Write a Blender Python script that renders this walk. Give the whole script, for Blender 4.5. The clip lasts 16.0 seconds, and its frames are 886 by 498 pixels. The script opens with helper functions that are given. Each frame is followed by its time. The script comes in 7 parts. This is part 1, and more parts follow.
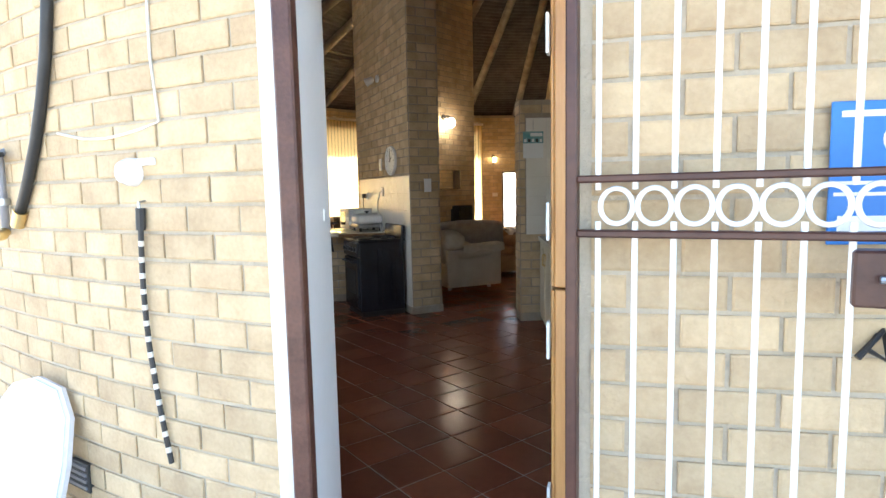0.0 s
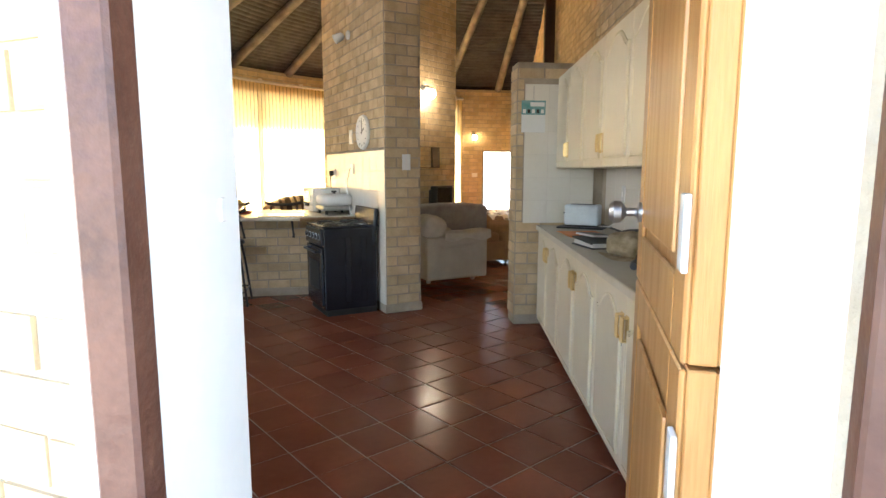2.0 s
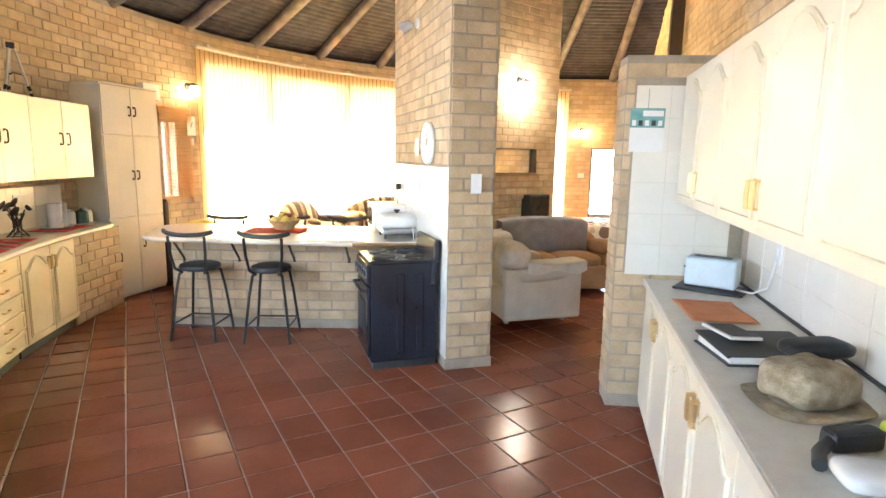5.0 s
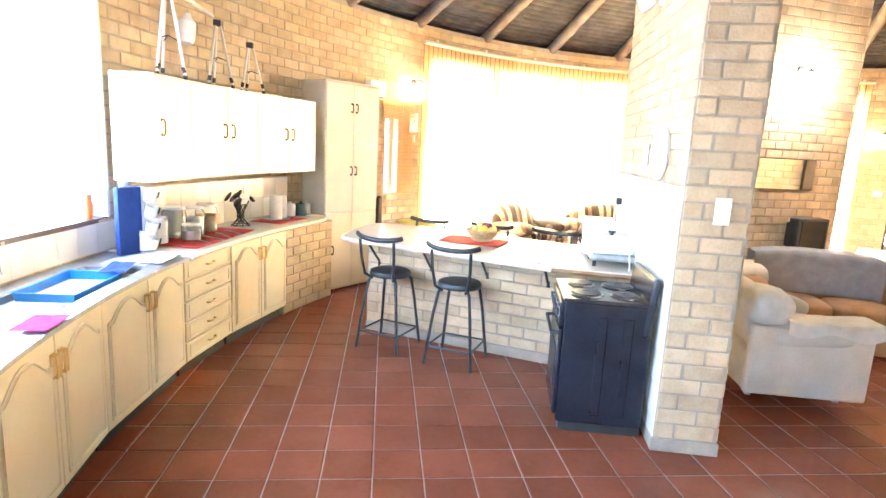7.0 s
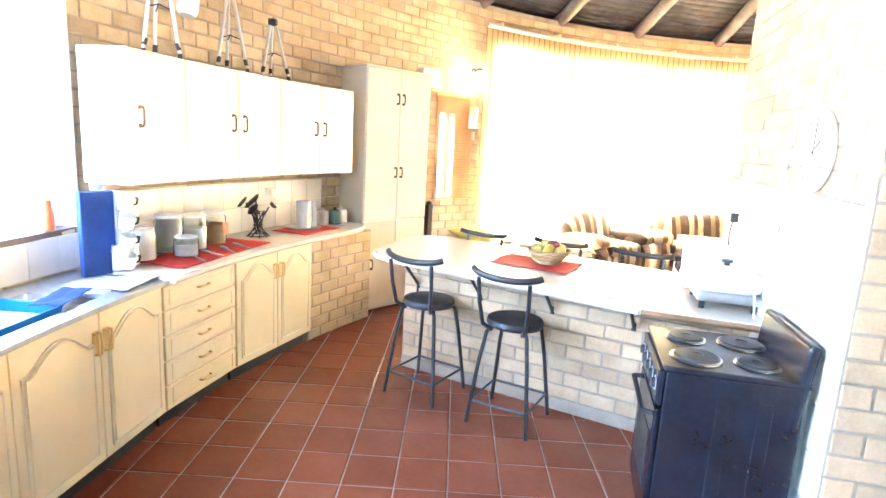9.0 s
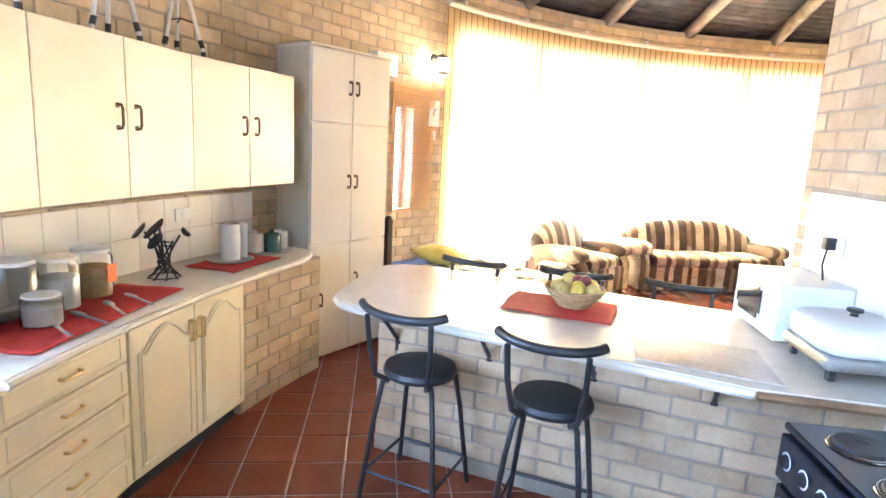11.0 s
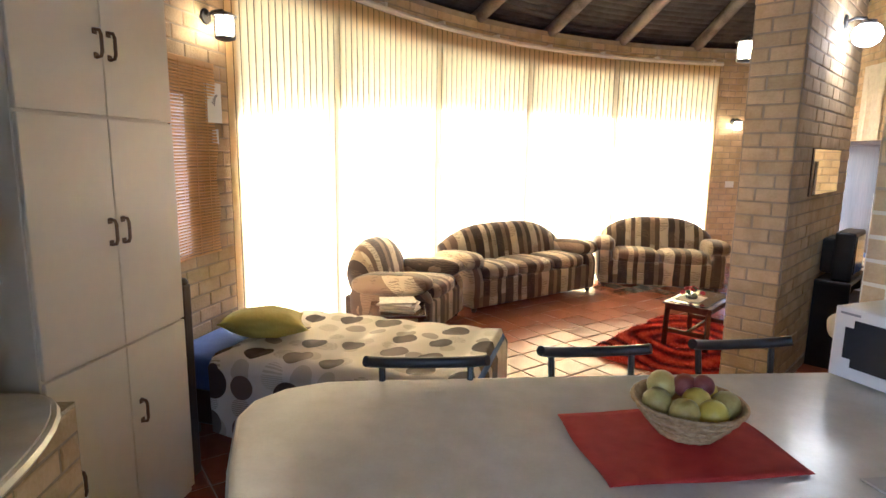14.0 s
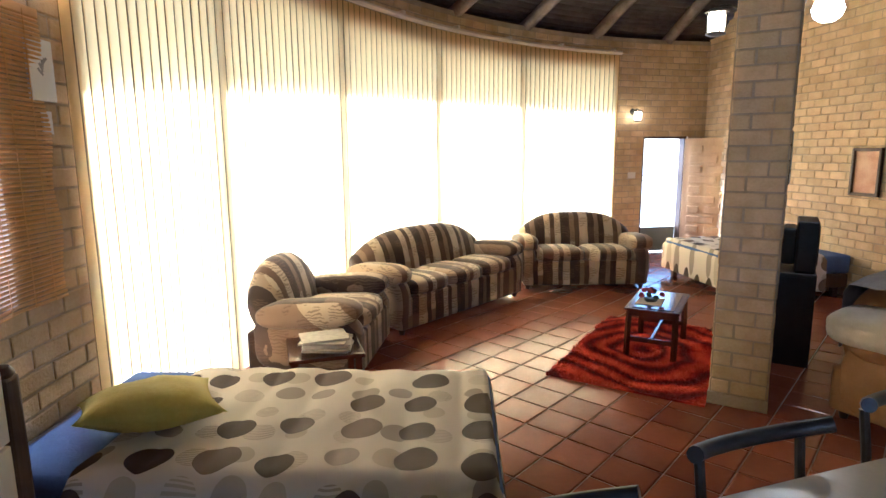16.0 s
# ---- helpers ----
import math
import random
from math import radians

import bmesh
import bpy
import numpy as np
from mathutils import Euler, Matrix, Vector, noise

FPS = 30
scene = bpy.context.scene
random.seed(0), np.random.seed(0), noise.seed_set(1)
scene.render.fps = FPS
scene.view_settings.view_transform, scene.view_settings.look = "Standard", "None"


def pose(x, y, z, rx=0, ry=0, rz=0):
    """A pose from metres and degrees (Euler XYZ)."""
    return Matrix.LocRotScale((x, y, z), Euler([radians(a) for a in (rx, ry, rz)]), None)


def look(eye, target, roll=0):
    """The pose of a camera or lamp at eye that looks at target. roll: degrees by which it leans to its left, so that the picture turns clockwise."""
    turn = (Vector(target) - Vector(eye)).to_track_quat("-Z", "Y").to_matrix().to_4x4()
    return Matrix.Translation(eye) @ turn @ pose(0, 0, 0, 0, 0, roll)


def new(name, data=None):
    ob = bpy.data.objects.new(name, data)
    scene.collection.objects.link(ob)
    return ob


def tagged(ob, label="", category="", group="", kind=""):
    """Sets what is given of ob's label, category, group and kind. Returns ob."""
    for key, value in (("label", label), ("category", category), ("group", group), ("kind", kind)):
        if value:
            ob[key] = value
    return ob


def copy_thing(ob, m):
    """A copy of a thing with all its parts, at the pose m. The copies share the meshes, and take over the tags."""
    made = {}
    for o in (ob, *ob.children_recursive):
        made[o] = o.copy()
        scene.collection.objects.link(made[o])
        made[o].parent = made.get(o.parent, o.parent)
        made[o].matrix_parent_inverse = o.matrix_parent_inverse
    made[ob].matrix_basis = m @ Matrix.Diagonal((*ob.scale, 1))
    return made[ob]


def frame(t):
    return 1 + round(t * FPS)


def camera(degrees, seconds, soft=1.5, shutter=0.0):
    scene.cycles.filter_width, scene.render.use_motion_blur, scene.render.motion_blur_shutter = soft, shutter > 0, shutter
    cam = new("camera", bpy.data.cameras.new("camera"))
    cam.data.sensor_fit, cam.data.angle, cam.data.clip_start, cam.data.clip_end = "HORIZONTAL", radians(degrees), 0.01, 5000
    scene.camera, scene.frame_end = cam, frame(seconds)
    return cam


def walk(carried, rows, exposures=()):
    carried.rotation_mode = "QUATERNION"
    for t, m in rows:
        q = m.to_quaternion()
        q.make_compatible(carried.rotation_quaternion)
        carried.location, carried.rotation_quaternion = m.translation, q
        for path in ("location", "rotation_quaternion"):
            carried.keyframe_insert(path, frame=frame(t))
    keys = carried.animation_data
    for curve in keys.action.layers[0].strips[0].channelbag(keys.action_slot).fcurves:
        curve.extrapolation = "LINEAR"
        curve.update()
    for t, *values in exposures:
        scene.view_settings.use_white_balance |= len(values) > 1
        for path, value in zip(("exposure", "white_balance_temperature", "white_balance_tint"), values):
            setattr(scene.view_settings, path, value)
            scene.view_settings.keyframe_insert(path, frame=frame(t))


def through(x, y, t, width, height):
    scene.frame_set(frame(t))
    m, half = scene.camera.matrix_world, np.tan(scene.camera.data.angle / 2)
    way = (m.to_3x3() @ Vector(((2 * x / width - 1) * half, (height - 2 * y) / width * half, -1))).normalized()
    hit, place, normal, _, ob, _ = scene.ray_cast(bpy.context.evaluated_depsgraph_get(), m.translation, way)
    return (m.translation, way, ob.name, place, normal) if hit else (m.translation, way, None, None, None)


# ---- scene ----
cam = camera(76.1, 16.0)
PATH = [
    (0, (1.534, 1.1, 1.377), (1.385, 3.085, 1.178), -1.2),
    (0.5, (1.497, 1.365, 1.389), (1.367, 3.35, 1.181), -1.1),
    (1, (1.462, 1.58, 1.387), (1.354, 3.564, 1.161), -0.9),
    (1.5, (1.407, 1.814, 1.386), (1.331, 3.798, 1.152), -0.1),
    (2, (1.387, 2.032, 1.372), (1.337, 4.013, 1.101), 0.1),
    (2.5, (1.402, 2.267, 1.386), (1.362, 4.245, 1.092), -0.1),
    (3, (1.396, 2.438, 1.391), (1.367, 4.414, 1.08), 0.1),
    (3.2, (1.409, 2.54, 1.411), (1.372, 4.514, 1.09), -0.1),
    (5.3, (1.594, 3.347, 1.689), (1.089, 5.254, 1.361), 1.4),
    (5.5, (1.564, 3.423, 1.701), (1.008, 5.316, 1.369), 1.6),
    (6, (1.494, 3.614, 1.712), (0.788, 5.455, 1.378), 2.0),
    (6.5, (1.465, 3.856, 1.727), (0.554, 5.603, 1.381), 2.4),
    (7, (1.455, 4.067, 1.746), (0.317, 5.671, 1.382), 3.0),
    (7.5, (1.369, 4.296, 1.739), (0.118, 5.81, 1.365), 3.2),
    (8, (1.232, 4.486, 1.738), (-0.058, 5.968, 1.362), 3.3),
    (8.5, (1.085, 4.713, 1.726), (-0.23, 6.172, 1.349), 3.3),
    (8.7, (1.033, 4.819, 1.722), (-0.293, 6.268, 1.348), 3.2),
    (10.8, (0.011, 5.525, 1.716), (-1.156, 7.107, 1.35), 3.3),
    (11, (-0.09, 5.591, 1.713), (-1.216, 7.204, 1.35), 3.1),
    (11.5, (-0.383, 5.764, 1.731), (-1.357, 7.474, 1.376), 2.7),
    (12, (-0.664, 5.989, 1.742), (-1.499, 7.772, 1.39), 2.4),
    (12.5, (-0.916, 6.213, 1.737), (-1.634, 8.048, 1.393), 2.0),
    (13, (-1.196, 6.375, 1.728), (-1.735, 8.272, 1.39), 1.7),
    (13.5, (-1.465, 6.545, 1.695), (-1.843, 8.481, 1.363), 1.2),
    (14, (-1.713, 6.748, 1.706), (-1.931, 8.708, 1.375), 0.8),
    (14.5, (-1.929, 6.982, 1.683), (-2.036, 8.951, 1.352), 0.6),
    (15, (-2.097, 7.181, 1.672), (-2.029, 9.152, 1.342), 0.1),
    (15.5, (-2.187, 7.428, 1.665), (-2.008, 9.392, 1.331), -0.3),
    (16, (-2.269, 7.701, 1.657), (-2.027, 9.658, 1.323), -0.4),
]
EXPOSURES = [(0.0, 2.55, 6300, 12), (1.0, 3.0, 6200, 12), (2.0, 3.55, 6500, 11), (3.2, 4.25, 6600, 11), (5.3, 4.95, 5700, 12), (7.0, 5.75, 5200, 12), (8.7, 5.95, 5000, 12), (11.0, 5.15, 4750, 14), (12.5, 4.2, 4850, 16), (14.5, 3.1, 4850, 16), (16.0, 2.8, 4650, 15)]
walk(cam, [(t, look(eye, target, roll)) for t, eye, target, roll in PATH], EXPOSURES)

# ---- sky and sun ----
SUN_AZ, SUN_EL = 122.0, 37.0          # degrees counter-clockwise from +x, and above the horizon
world = bpy.data.worlds.new("world")
scene.world = world
world.use_nodes = True
wn = world.node_tree.nodes
sky = wn.new("ShaderNodeTexSky")
sky.sky_type, sky.sun_disc = "NISHITA", False
sky.sun_elevation, sky.sun_rotation = radians(SUN_EL), radians(90 - SUN_AZ)
wn["Background"].inputs[1].default_value = 0.15
world.node_tree.links.new(sky.outputs[0], wn["Background"].inputs[0])
sun_data = bpy.data.lights.new("sun", "SUN")
sun_data.energy, sun_data.angle, sun_data.color = 4.0, radians(0.5), (1.0, 0.94, 0.84)
sun = new("sun", sun_data)
sd = Vector((math.cos(radians(SUN_AZ)) * math.cos(radians(SUN_EL)), math.sin(radians(SUN_AZ)) * math.cos(radians(SUN_EL)), math.sin(radians(SUN_EL))))
sun.matrix_world = look(sd * 40, (0, 0, 0))
# skylight standing in the opening of the kitchen window
window_light = bpy.data.lights.new("kitchen_window_light", "AREA")
window_light.shape, window_light.size, window_light.size_y = "RECTANGLE", 2.6, 1.5
window_light.energy, window_light.color = 2.2, (0.93, 0.96, 1.0)
new("kitchen_window_light", window_light).matrix_world = look((-1.88, 4.69, 1.93), (1.2, 7.75, 1.2))


# ---- materials ----
def shader(name):
    m = bpy.data.materials.new(name)
    m.use_nodes = True
    nt = m.node_tree
    return m, nt, nt.nodes["Principled BSDF"]


def mat(name, c1, c2=None, scale=8.0, rough=0.6, bump=0.0, bscale=None, metal=0.0, vary=0.0, coat=0.0, stretch=(1, 1, 1), local=False, spec=0.5):
    """Two-tone noise at two sizes, with relief, and a shift of value from piece to piece."""
    m, nt, b = shader(name)
    N, L = nt.nodes, nt.links
    c2 = c2 or tuple(v * 0.86 for v in c1)
    if local:
        pos = N.new("ShaderNodeTexCoord").outputs["Object"]
    else:
        pos = N.new("ShaderNodeNewGeometry").outputs["Position"]
    mp = N.new("ShaderNodeMapping")
    mp.inputs["Scale"].default_value = stretch
    L.new(pos, mp.inputs[0])
    n1 = N.new("ShaderNodeTexNoise")
    n1.inputs["Scale"].default_value, n1.inputs["Detail"].default_value = scale, 6
    n2 = N.new("ShaderNodeTexNoise")
    n2.inputs["Scale"].default_value, n2.inputs["Detail"].default_value = scale * 9, 3
    L.new(mp.outputs[0], n1.inputs[0])
    L.new(mp.outputs[0], n2.inputs[0])
    add = N.new("ShaderNodeMath")
    add.operation = "MULTIPLY_ADD"
    add.inputs[1].default_value = 0.4
    L.new(n2.outputs[0], add.inputs[0])
    L.new(n1.outputs[0], add.inputs[2])
    ramp = N.new("ShaderNodeValToRGB")
    ramp.color_ramp.elements[0].position, ramp.color_ramp.elements[1].position = 0.5, 0.9
    ramp.color_ramp.elements[0].color, ramp.color_ramp.elements[1].color = (*c1, 1), (*c2, 1)
    L.new(add.outputs[0], ramp.inputs[0])
    col = ramp.outputs[0]
    if vary:
        oi, gi = N.new("ShaderNodeObjectInfo"), N.new("ShaderNodeNewGeometry")
        s = N.new("ShaderNodeMath")
        s.operation = "ADD"
        L.new(oi.outputs["Random"], s.inputs[0])
        L.new(gi.outputs["Random Per Island"], s.inputs[1])
        fr = N.new("ShaderNodeMath")
        fr.operation = "FRACT"
        L.new(s.outputs[0], fr.inputs[0])
        mr = N.new("ShaderNodeMapRange")
        mr.inputs["To Min"].default_value, mr.inputs["To Max"].default_value = 1 - vary, 1 + vary
        L.new(fr.outputs[0], mr.inputs[0])
        hs = N.new("ShaderNodeHueSaturation")
        L.new(mr.outputs[0], hs.inputs["Value"])
        L.new(col, hs.inputs["Color"])
        col = hs.outputs[0]
    L.new(col, b.inputs["Base Color"])
    b.inputs["Roughness"].default_value, b.inputs["Metallic"].default_value = rough, metal
    b.inputs["Coat Weight"].default_value = coat
    b.inputs["Coat Roughness"].default_value = 0.12
    b.inputs["Specular IOR Level"].default_value = spec
    rr = N.new("ShaderNodeMapRange")
    rr.inputs["To Min"].default_value, rr.inputs["To Max"].default_value = max(0.03, rough - 0.08), min(1, rough + 0.1)
    L.new(n1.outputs[0], rr.inputs[0])
    L.new(rr.outputs[0], b.inputs["Roughness"])
    if bump:
        n3 = N.new("ShaderNodeTexNoise")
        n3.inputs["Scale"].default_value, n3.inputs["Detail"].default_value = bscale or scale * 5, 5
        L.new(mp.outputs[0], n3.inputs[0])
        bp = N.new("ShaderNodeBump")
        bp.inputs["Strength"].default_value, bp.inputs["Distance"].default_value = bump, 0.01
        L.new(n3.outputs[0], bp.inputs["Height"])
        L.new(bp.outputs[0], b.inputs["Normal"])
    return m


def glow(name, colour, strength):
    m, nt, b = shader(name)
    b.inputs["Base Color"].default_value = (*colour, 1)
    b.inputs["Emission Color"].default_value = (*colour, 1)
    b.inputs["Emission Strength"].default_value = strength
    return m


def glass(name, colour=(1, 1, 1), rough=0.02):
    m, nt, b = shader(name)
    b.inputs["Base Color"].default_value = (*colour, 1)
    b.inputs["Transmission Weight"].default_value, b.inputs["Roughness"].default_value = 1.0, rough
    b.inputs["IOR"].default_value = 1.45
    return m


M_BRICK = mat("cream_brick", (0.60, 0.46, 0.28), (0.47, 0.34, 0.20), 7, 0.85, 0.5, 60, vary=0.13)
M_MORTAR = mat("mortar", (0.42, 0.355, 0.27), (0.32, 0.265, 0.195), 6, 0.95, 0.6, 90)
M_MORTAR_OUT = mat("pale_mortar", (0.52, 0.45, 0.34), (0.42, 0.36, 0.27), 6, 0.95, 0.6, 90)
M_TILE = mat("terracotta_tile", (0.245, 0.078, 0.040), (0.20, 0.061, 0.031), 3.0, 0.19, 0.10, 8, vary=0.14, coat=0.0, spec=0.22)
M_GROUT = mat("grout", (0.40, 0.27, 0.20), (0.30, 0.19, 0.135), 6, 0.8, 0.3)
M_CREAM = mat("cream_cabinet", (0.78, 0.70, 0.54), (0.74, 0.66, 0.50), 2.5, 0.38, 0.03, 30)
M_YELLOW = mat("yellow_cabinet", (0.82, 0.71, 0.47), (0.78, 0.67, 0.43), 2.5, 0.38, 0.03, 30)
M_WHITE = mat("white_paint", (0.80, 0.78, 0.73), (0.74, 0.72, 0.66), 3, 0.5, 0.05, 40)
M_WTILE = mat("white_wall_tile", (0.80, 0.76, 0.68), (0.76, 0.72, 0.63), 3, 0.18, 0.03, 12, vary=0.02)
M_TOP = mat("speckled_worktop", (0.74, 0.68, 0.57), (0.66, 0.60, 0.49), 12, 0.22, 0.02, 60)
M_TOPEDGE = mat("worktop_edge", (0.70, 0.63, 0.50), None, 5, 0.35)
M_WOODEDGE = mat("wood_edge", (0.32, 0.19, 0.09), (0.2, 0.11, 0.05), 6, 0.5, 0.2, stretch=(1, 1, 6))
M_BLACK = mat("black_enamel", (0.012, 0.013, 0.018), (0.018, 0.02, 0.028), 5, 0.22, 0.02)
M_BLACKMETAL = mat("black_metal", (0.015, 0.014, 0.014), (0.03, 0.027, 0.025), 14, 0.4, 0.05)
M_STEEL = mat("brushed_steel", (0.50, 0.50, 0.50), (0.43, 0.43, 0.44), 5, 0.40, 0.03, 60, metal=1.0, stretch=(1, 12, 1))
M_CHROME = mat("chrome", (0.75, 0.75, 0.75), (0.65, 0.65, 0.65), 5, 0.12, metal=1.0)
M_BRASS = mat("gilt_metal", (0.80, 0.62, 0.30), (0.7, 0.52, 0.24), 8, 0.38, metal=1.0)
M_DARKWOOD = mat("dark_wood", (0.055, 0.026, 0.014), (0.028, 0.013, 0.008), 5, 0.45, 0.2, 40, stretch=(1, 1, 0.15))
M_POLE = mat("weathered_pole", (0.22, 0.18, 0.155), (0.11, 0.09, 0.075), 5, 0.8, 0.5, 30, stretch=(1, 1, 1))
M_LATH = mat("dark_lath", (0.050, 0.040, 0.042), (0.022, 0.018, 0.02), 5, 0.8, 0.4, 30)
M_DOORWOOD = mat("orange_pine", (0.62, 0.34, 0.12), (0.48, 0.23, 0.07), 4, 0.35, 0.1, 40, stretch=(5, 5, 0.35), coat=0.2)
M_BROWNPAINT = mat("brown_frame_paint", (0.085, 0.032, 0.02), (0.05, 0.018, 0.012), 6, 0.4, 0.15, 40)
M_WHITEGLOSS = mat("white_gloss", (0.82, 0.82, 0.80), (0.78, 0.78, 0.76), 4, 0.19)
M_APPL = mat("white_plastic", (0.78, 0.77, 0.74), (0.74, 0.73, 0.70), 4, 0.35)
M_RED = mat("red_cloth", (0.50, 0.035, 0.02), (0.40, 0.025, 0.016), 20, 0.85, 0.3, 300)
M_BLACKPL = mat("black_plastic", (0.02, 0.02, 0.02), (0.03, 0.03, 0.03), 9, 0.45)
M_GREYPL = mat("grey_plastic", (0.30, 0.30, 0.32), None, 6, 0.4)
M_GROUND = mat("pale_paving", (0.60, 0.55, 0.46), (0.50, 0.45, 0.36), 0.6, 0.9, 0.4, 20)


# ---- mesh helpers ----
def part(name, bm, material, parent=None, label="", smooth=False, m=None):
    me = bpy.data.meshes.new(name)
    if smooth:
        for f in bm.faces:
            f.smooth = True
    bm.to_mesh(me)
    bm.free()
    for x in (material if isinstance(material, (list, tuple)) else [material]):
        me.materials.append(x)
    if smooth == "auto":
        me.set_sharp_from_angle(angle=radians(40))
    ob = new(name, me)
    ob.parent = parent
    if m is not None:
        ob.matrix_basis = m
    if label:
        ob["label"] = label
    return ob


def thing(name, label, category, m, group="", kind=""):
    ob = new(name)
    ob.empty_display_size = 0.1
    ob.matrix_basis = m
    return tagged(ob, label, category, group, kind)


def bm_box(x0, x1, y0, y1, z0, z1, bev=0.0, seg=2):
    bm = bmesh.new()
    bmesh.ops.create_cube(bm, size=1)
    for v in bm.verts:
        v.co = Vector((x0 + (v.co.x + 0.5) * (x1 - x0), y0 + (v.co.y + 0.5) * (y1 - y0), z0 + (v.co.z + 0.5) * (z1 - z0)))
    if bev:
        bmesh.ops.bevel(bm, geom=list(bm.edges), offset=bev, segments=seg, affect="EDGES", profile=0.6, clamp_overlap=True)
    return bm


def bm_add(bm, other):
    me = bpy.data.meshes.new("tmp")
    other.to_mesh(me)
    other.free()
    bm.from_mesh(me)
    bpy.data.meshes.remove(me)
    return bm


def bm_move(bm, m):
    bm.transform(m)
    return bm


def bm_lathe(profile, seg=28):
    """Turns (r, z) pairs round the z axis."""
    bm = bmesh.new()
    rings = []
    for r, z in profile:
        if r < 1e-5:
            rings.append([bm.verts.new((0, 0, z))])
        else:
            rings.append([bm.verts.new((r * math.cos(2 * math.pi * i / seg), r * math.sin(2 * math.pi * i / seg), z)) for i in range(seg)])
    for a, b in zip(rings, rings[1:]):
        for i in range(seg):
            j = (i + 1) % seg
            if len(a) == 1 and len(b) > 1:
                bm.faces.new((a[0], b[j], b[i]))
            elif len(b) == 1 and len(a) > 1:
                bm.faces.new((a[i], a[j], b[0]))
            elif len(a) > 1:
                bm.faces.new((a[i], a[j], b[j], b[i]))
    bmesh.ops.recalc_face_normals(bm, faces=bm.faces)
    return bm


def bm_tube(points, r, seg=10, cap=True, r_end=None):
    """A round bar along a line of points."""
    bm = bmesh.new()
    pts = [Vector(p) for p in points]
    rings, side = [], None
    for i, p in enumerate(pts):
        d = (pts[min(i + 1, len(pts) - 1)] - pts[max(i - 1, 0)]).normalized()
        if side is None:
            side = d.cross(Vector((0, 0, 1)))
            if side.length < 0.05:
                side = Vector((1, 0, 0))
        side = (side - d * side.dot(d)).normalized()
        up = d.cross(side)
        rad = r if r_end is None else r + (r_end - r) * i / (len(pts) - 1)
        rings.append([bm.verts.new(p + rad * (side * math.cos(2 * math.pi * k / seg) + up * math.sin(2 * math.pi * k / seg))) for k in range(seg)])
    for a, b in zip(rings, rings[1:]):
        for k in range(seg):
            bm.faces.new((a[k], a[(k + 1) % seg], b[(k + 1) % seg], b[k]))
    if cap:
        bm.faces.new(rings[0][::-1])
        bm.faces.new(rings[-1])
    bmesh.ops.recalc_face_normals(bm, faces=bm.faces)
    return bm


def bm_prism(outline, z0, z1, bev=0.0, seg=2):
    bm = bmesh.new()
    lo = [bm.verts.new((x, y, z0)) for x, y in outline]
    hi = [bm.verts.new((x, y, z1)) for x, y in outline]
    n = len(outline)
    bm.faces.new(lo[::-1])
    bm.faces.new(hi)
    for i in range(n):
        bm.faces.new((lo[i], lo[(i + 1) % n], hi[(i + 1) % n], hi[i]))
    bmesh.ops.recalc_face_normals(bm, faces=bm.faces)
    if bev:
        es = [e for e in bm.edges if abs(e.verts[0].co.z - e.verts[1].co.z) < 1e-6]
        bmesh.ops.bevel(bm, geom=es, offset=bev, segments=seg, affect="EDGES", clamp_overlap=True)
    return bm


def bm_grid(nx, ny, fn):
    """A sheet of quads, fn(u, v) with u and v from 0 to 1."""
    bm = bmesh.new()
    vs = [[bm.verts.new(fn(i / nx, j / ny)) for j in range(ny + 1)] for i in range(nx + 1)]
    for i in range(nx):
        for j in range(ny):
            bm.faces.new((vs[i][j], vs[i + 1][j], vs[i + 1][j + 1], vs[i][j + 1]))
    return bm


def bm_cushion(sx, sy, sz, puff=0.5, n=10):
    """A plump pad standing on z = 0, with full sides and soft corners."""
    bm = bmesh.new()
    bmesh.ops.create_cube(bm, size=2)
    bmesh.ops.subdivide_edges(bm, edges=list(bm.edges), cuts=n, use_grid_fill=True)
    for v in bm.verts:
        x, y, z = v.co
        k = 4.0
        s = (abs(x) ** k + abs(y) ** k + abs(z) ** k) ** (1 / k)
        x, y, z = x / s, y / s, z / s
        edge = max(abs(x), abs(y))
        zz = z * (1 - puff * max(0, edge) ** 4 * 0.5)
        v.co = Vector((x * sx / 2, y * sy / 2, (zz + 1) * sz / 2))
    return bm


def mesh_from(name, verts, faces, material, parent=None, label="", smooth=False):
    me = bpy.data.meshes.new(name)
    me.from_pydata(verts, [], faces)
    me.materials.append(material)
    if smooth:
        me.polygons.foreach_set("use_smooth", [True] * len(me.polygons))
    ob = new(name, me)
    ob.parent = parent
    if label:
        ob["label"] = label
    return ob


# ---- the round house: centre, inner radius, wall thickness, eaves and pitch ----
CX, CY, RI, WT, EAVE, PITCH = 3.15, 9.55, 6.9, 0.23, 3.36, 27.0
TANP = math.tan(radians(PITCH))
COURSE, BRICK = 0.0944, 0.232


def ring(a, d=0.0):
    """A point d metres outside the inner face of the round wall, at a degrees."""
    return CX + (RI + d) * math.cos(radians(a)), CY + (RI + d) * math.sin(radians(a))


def at_ring(a, d=0.0, z=0.0):
    """A pose on the round wall: x to the right along the wall as seen from inside, y outwards."""
    x, y = ring(a, d)
    return pose(x, y, z, 0, 0, a - 90)


def roof_z(x, y):
    return EAVE + (RI - math.hypot(x - CX, y - CY)) * TANP


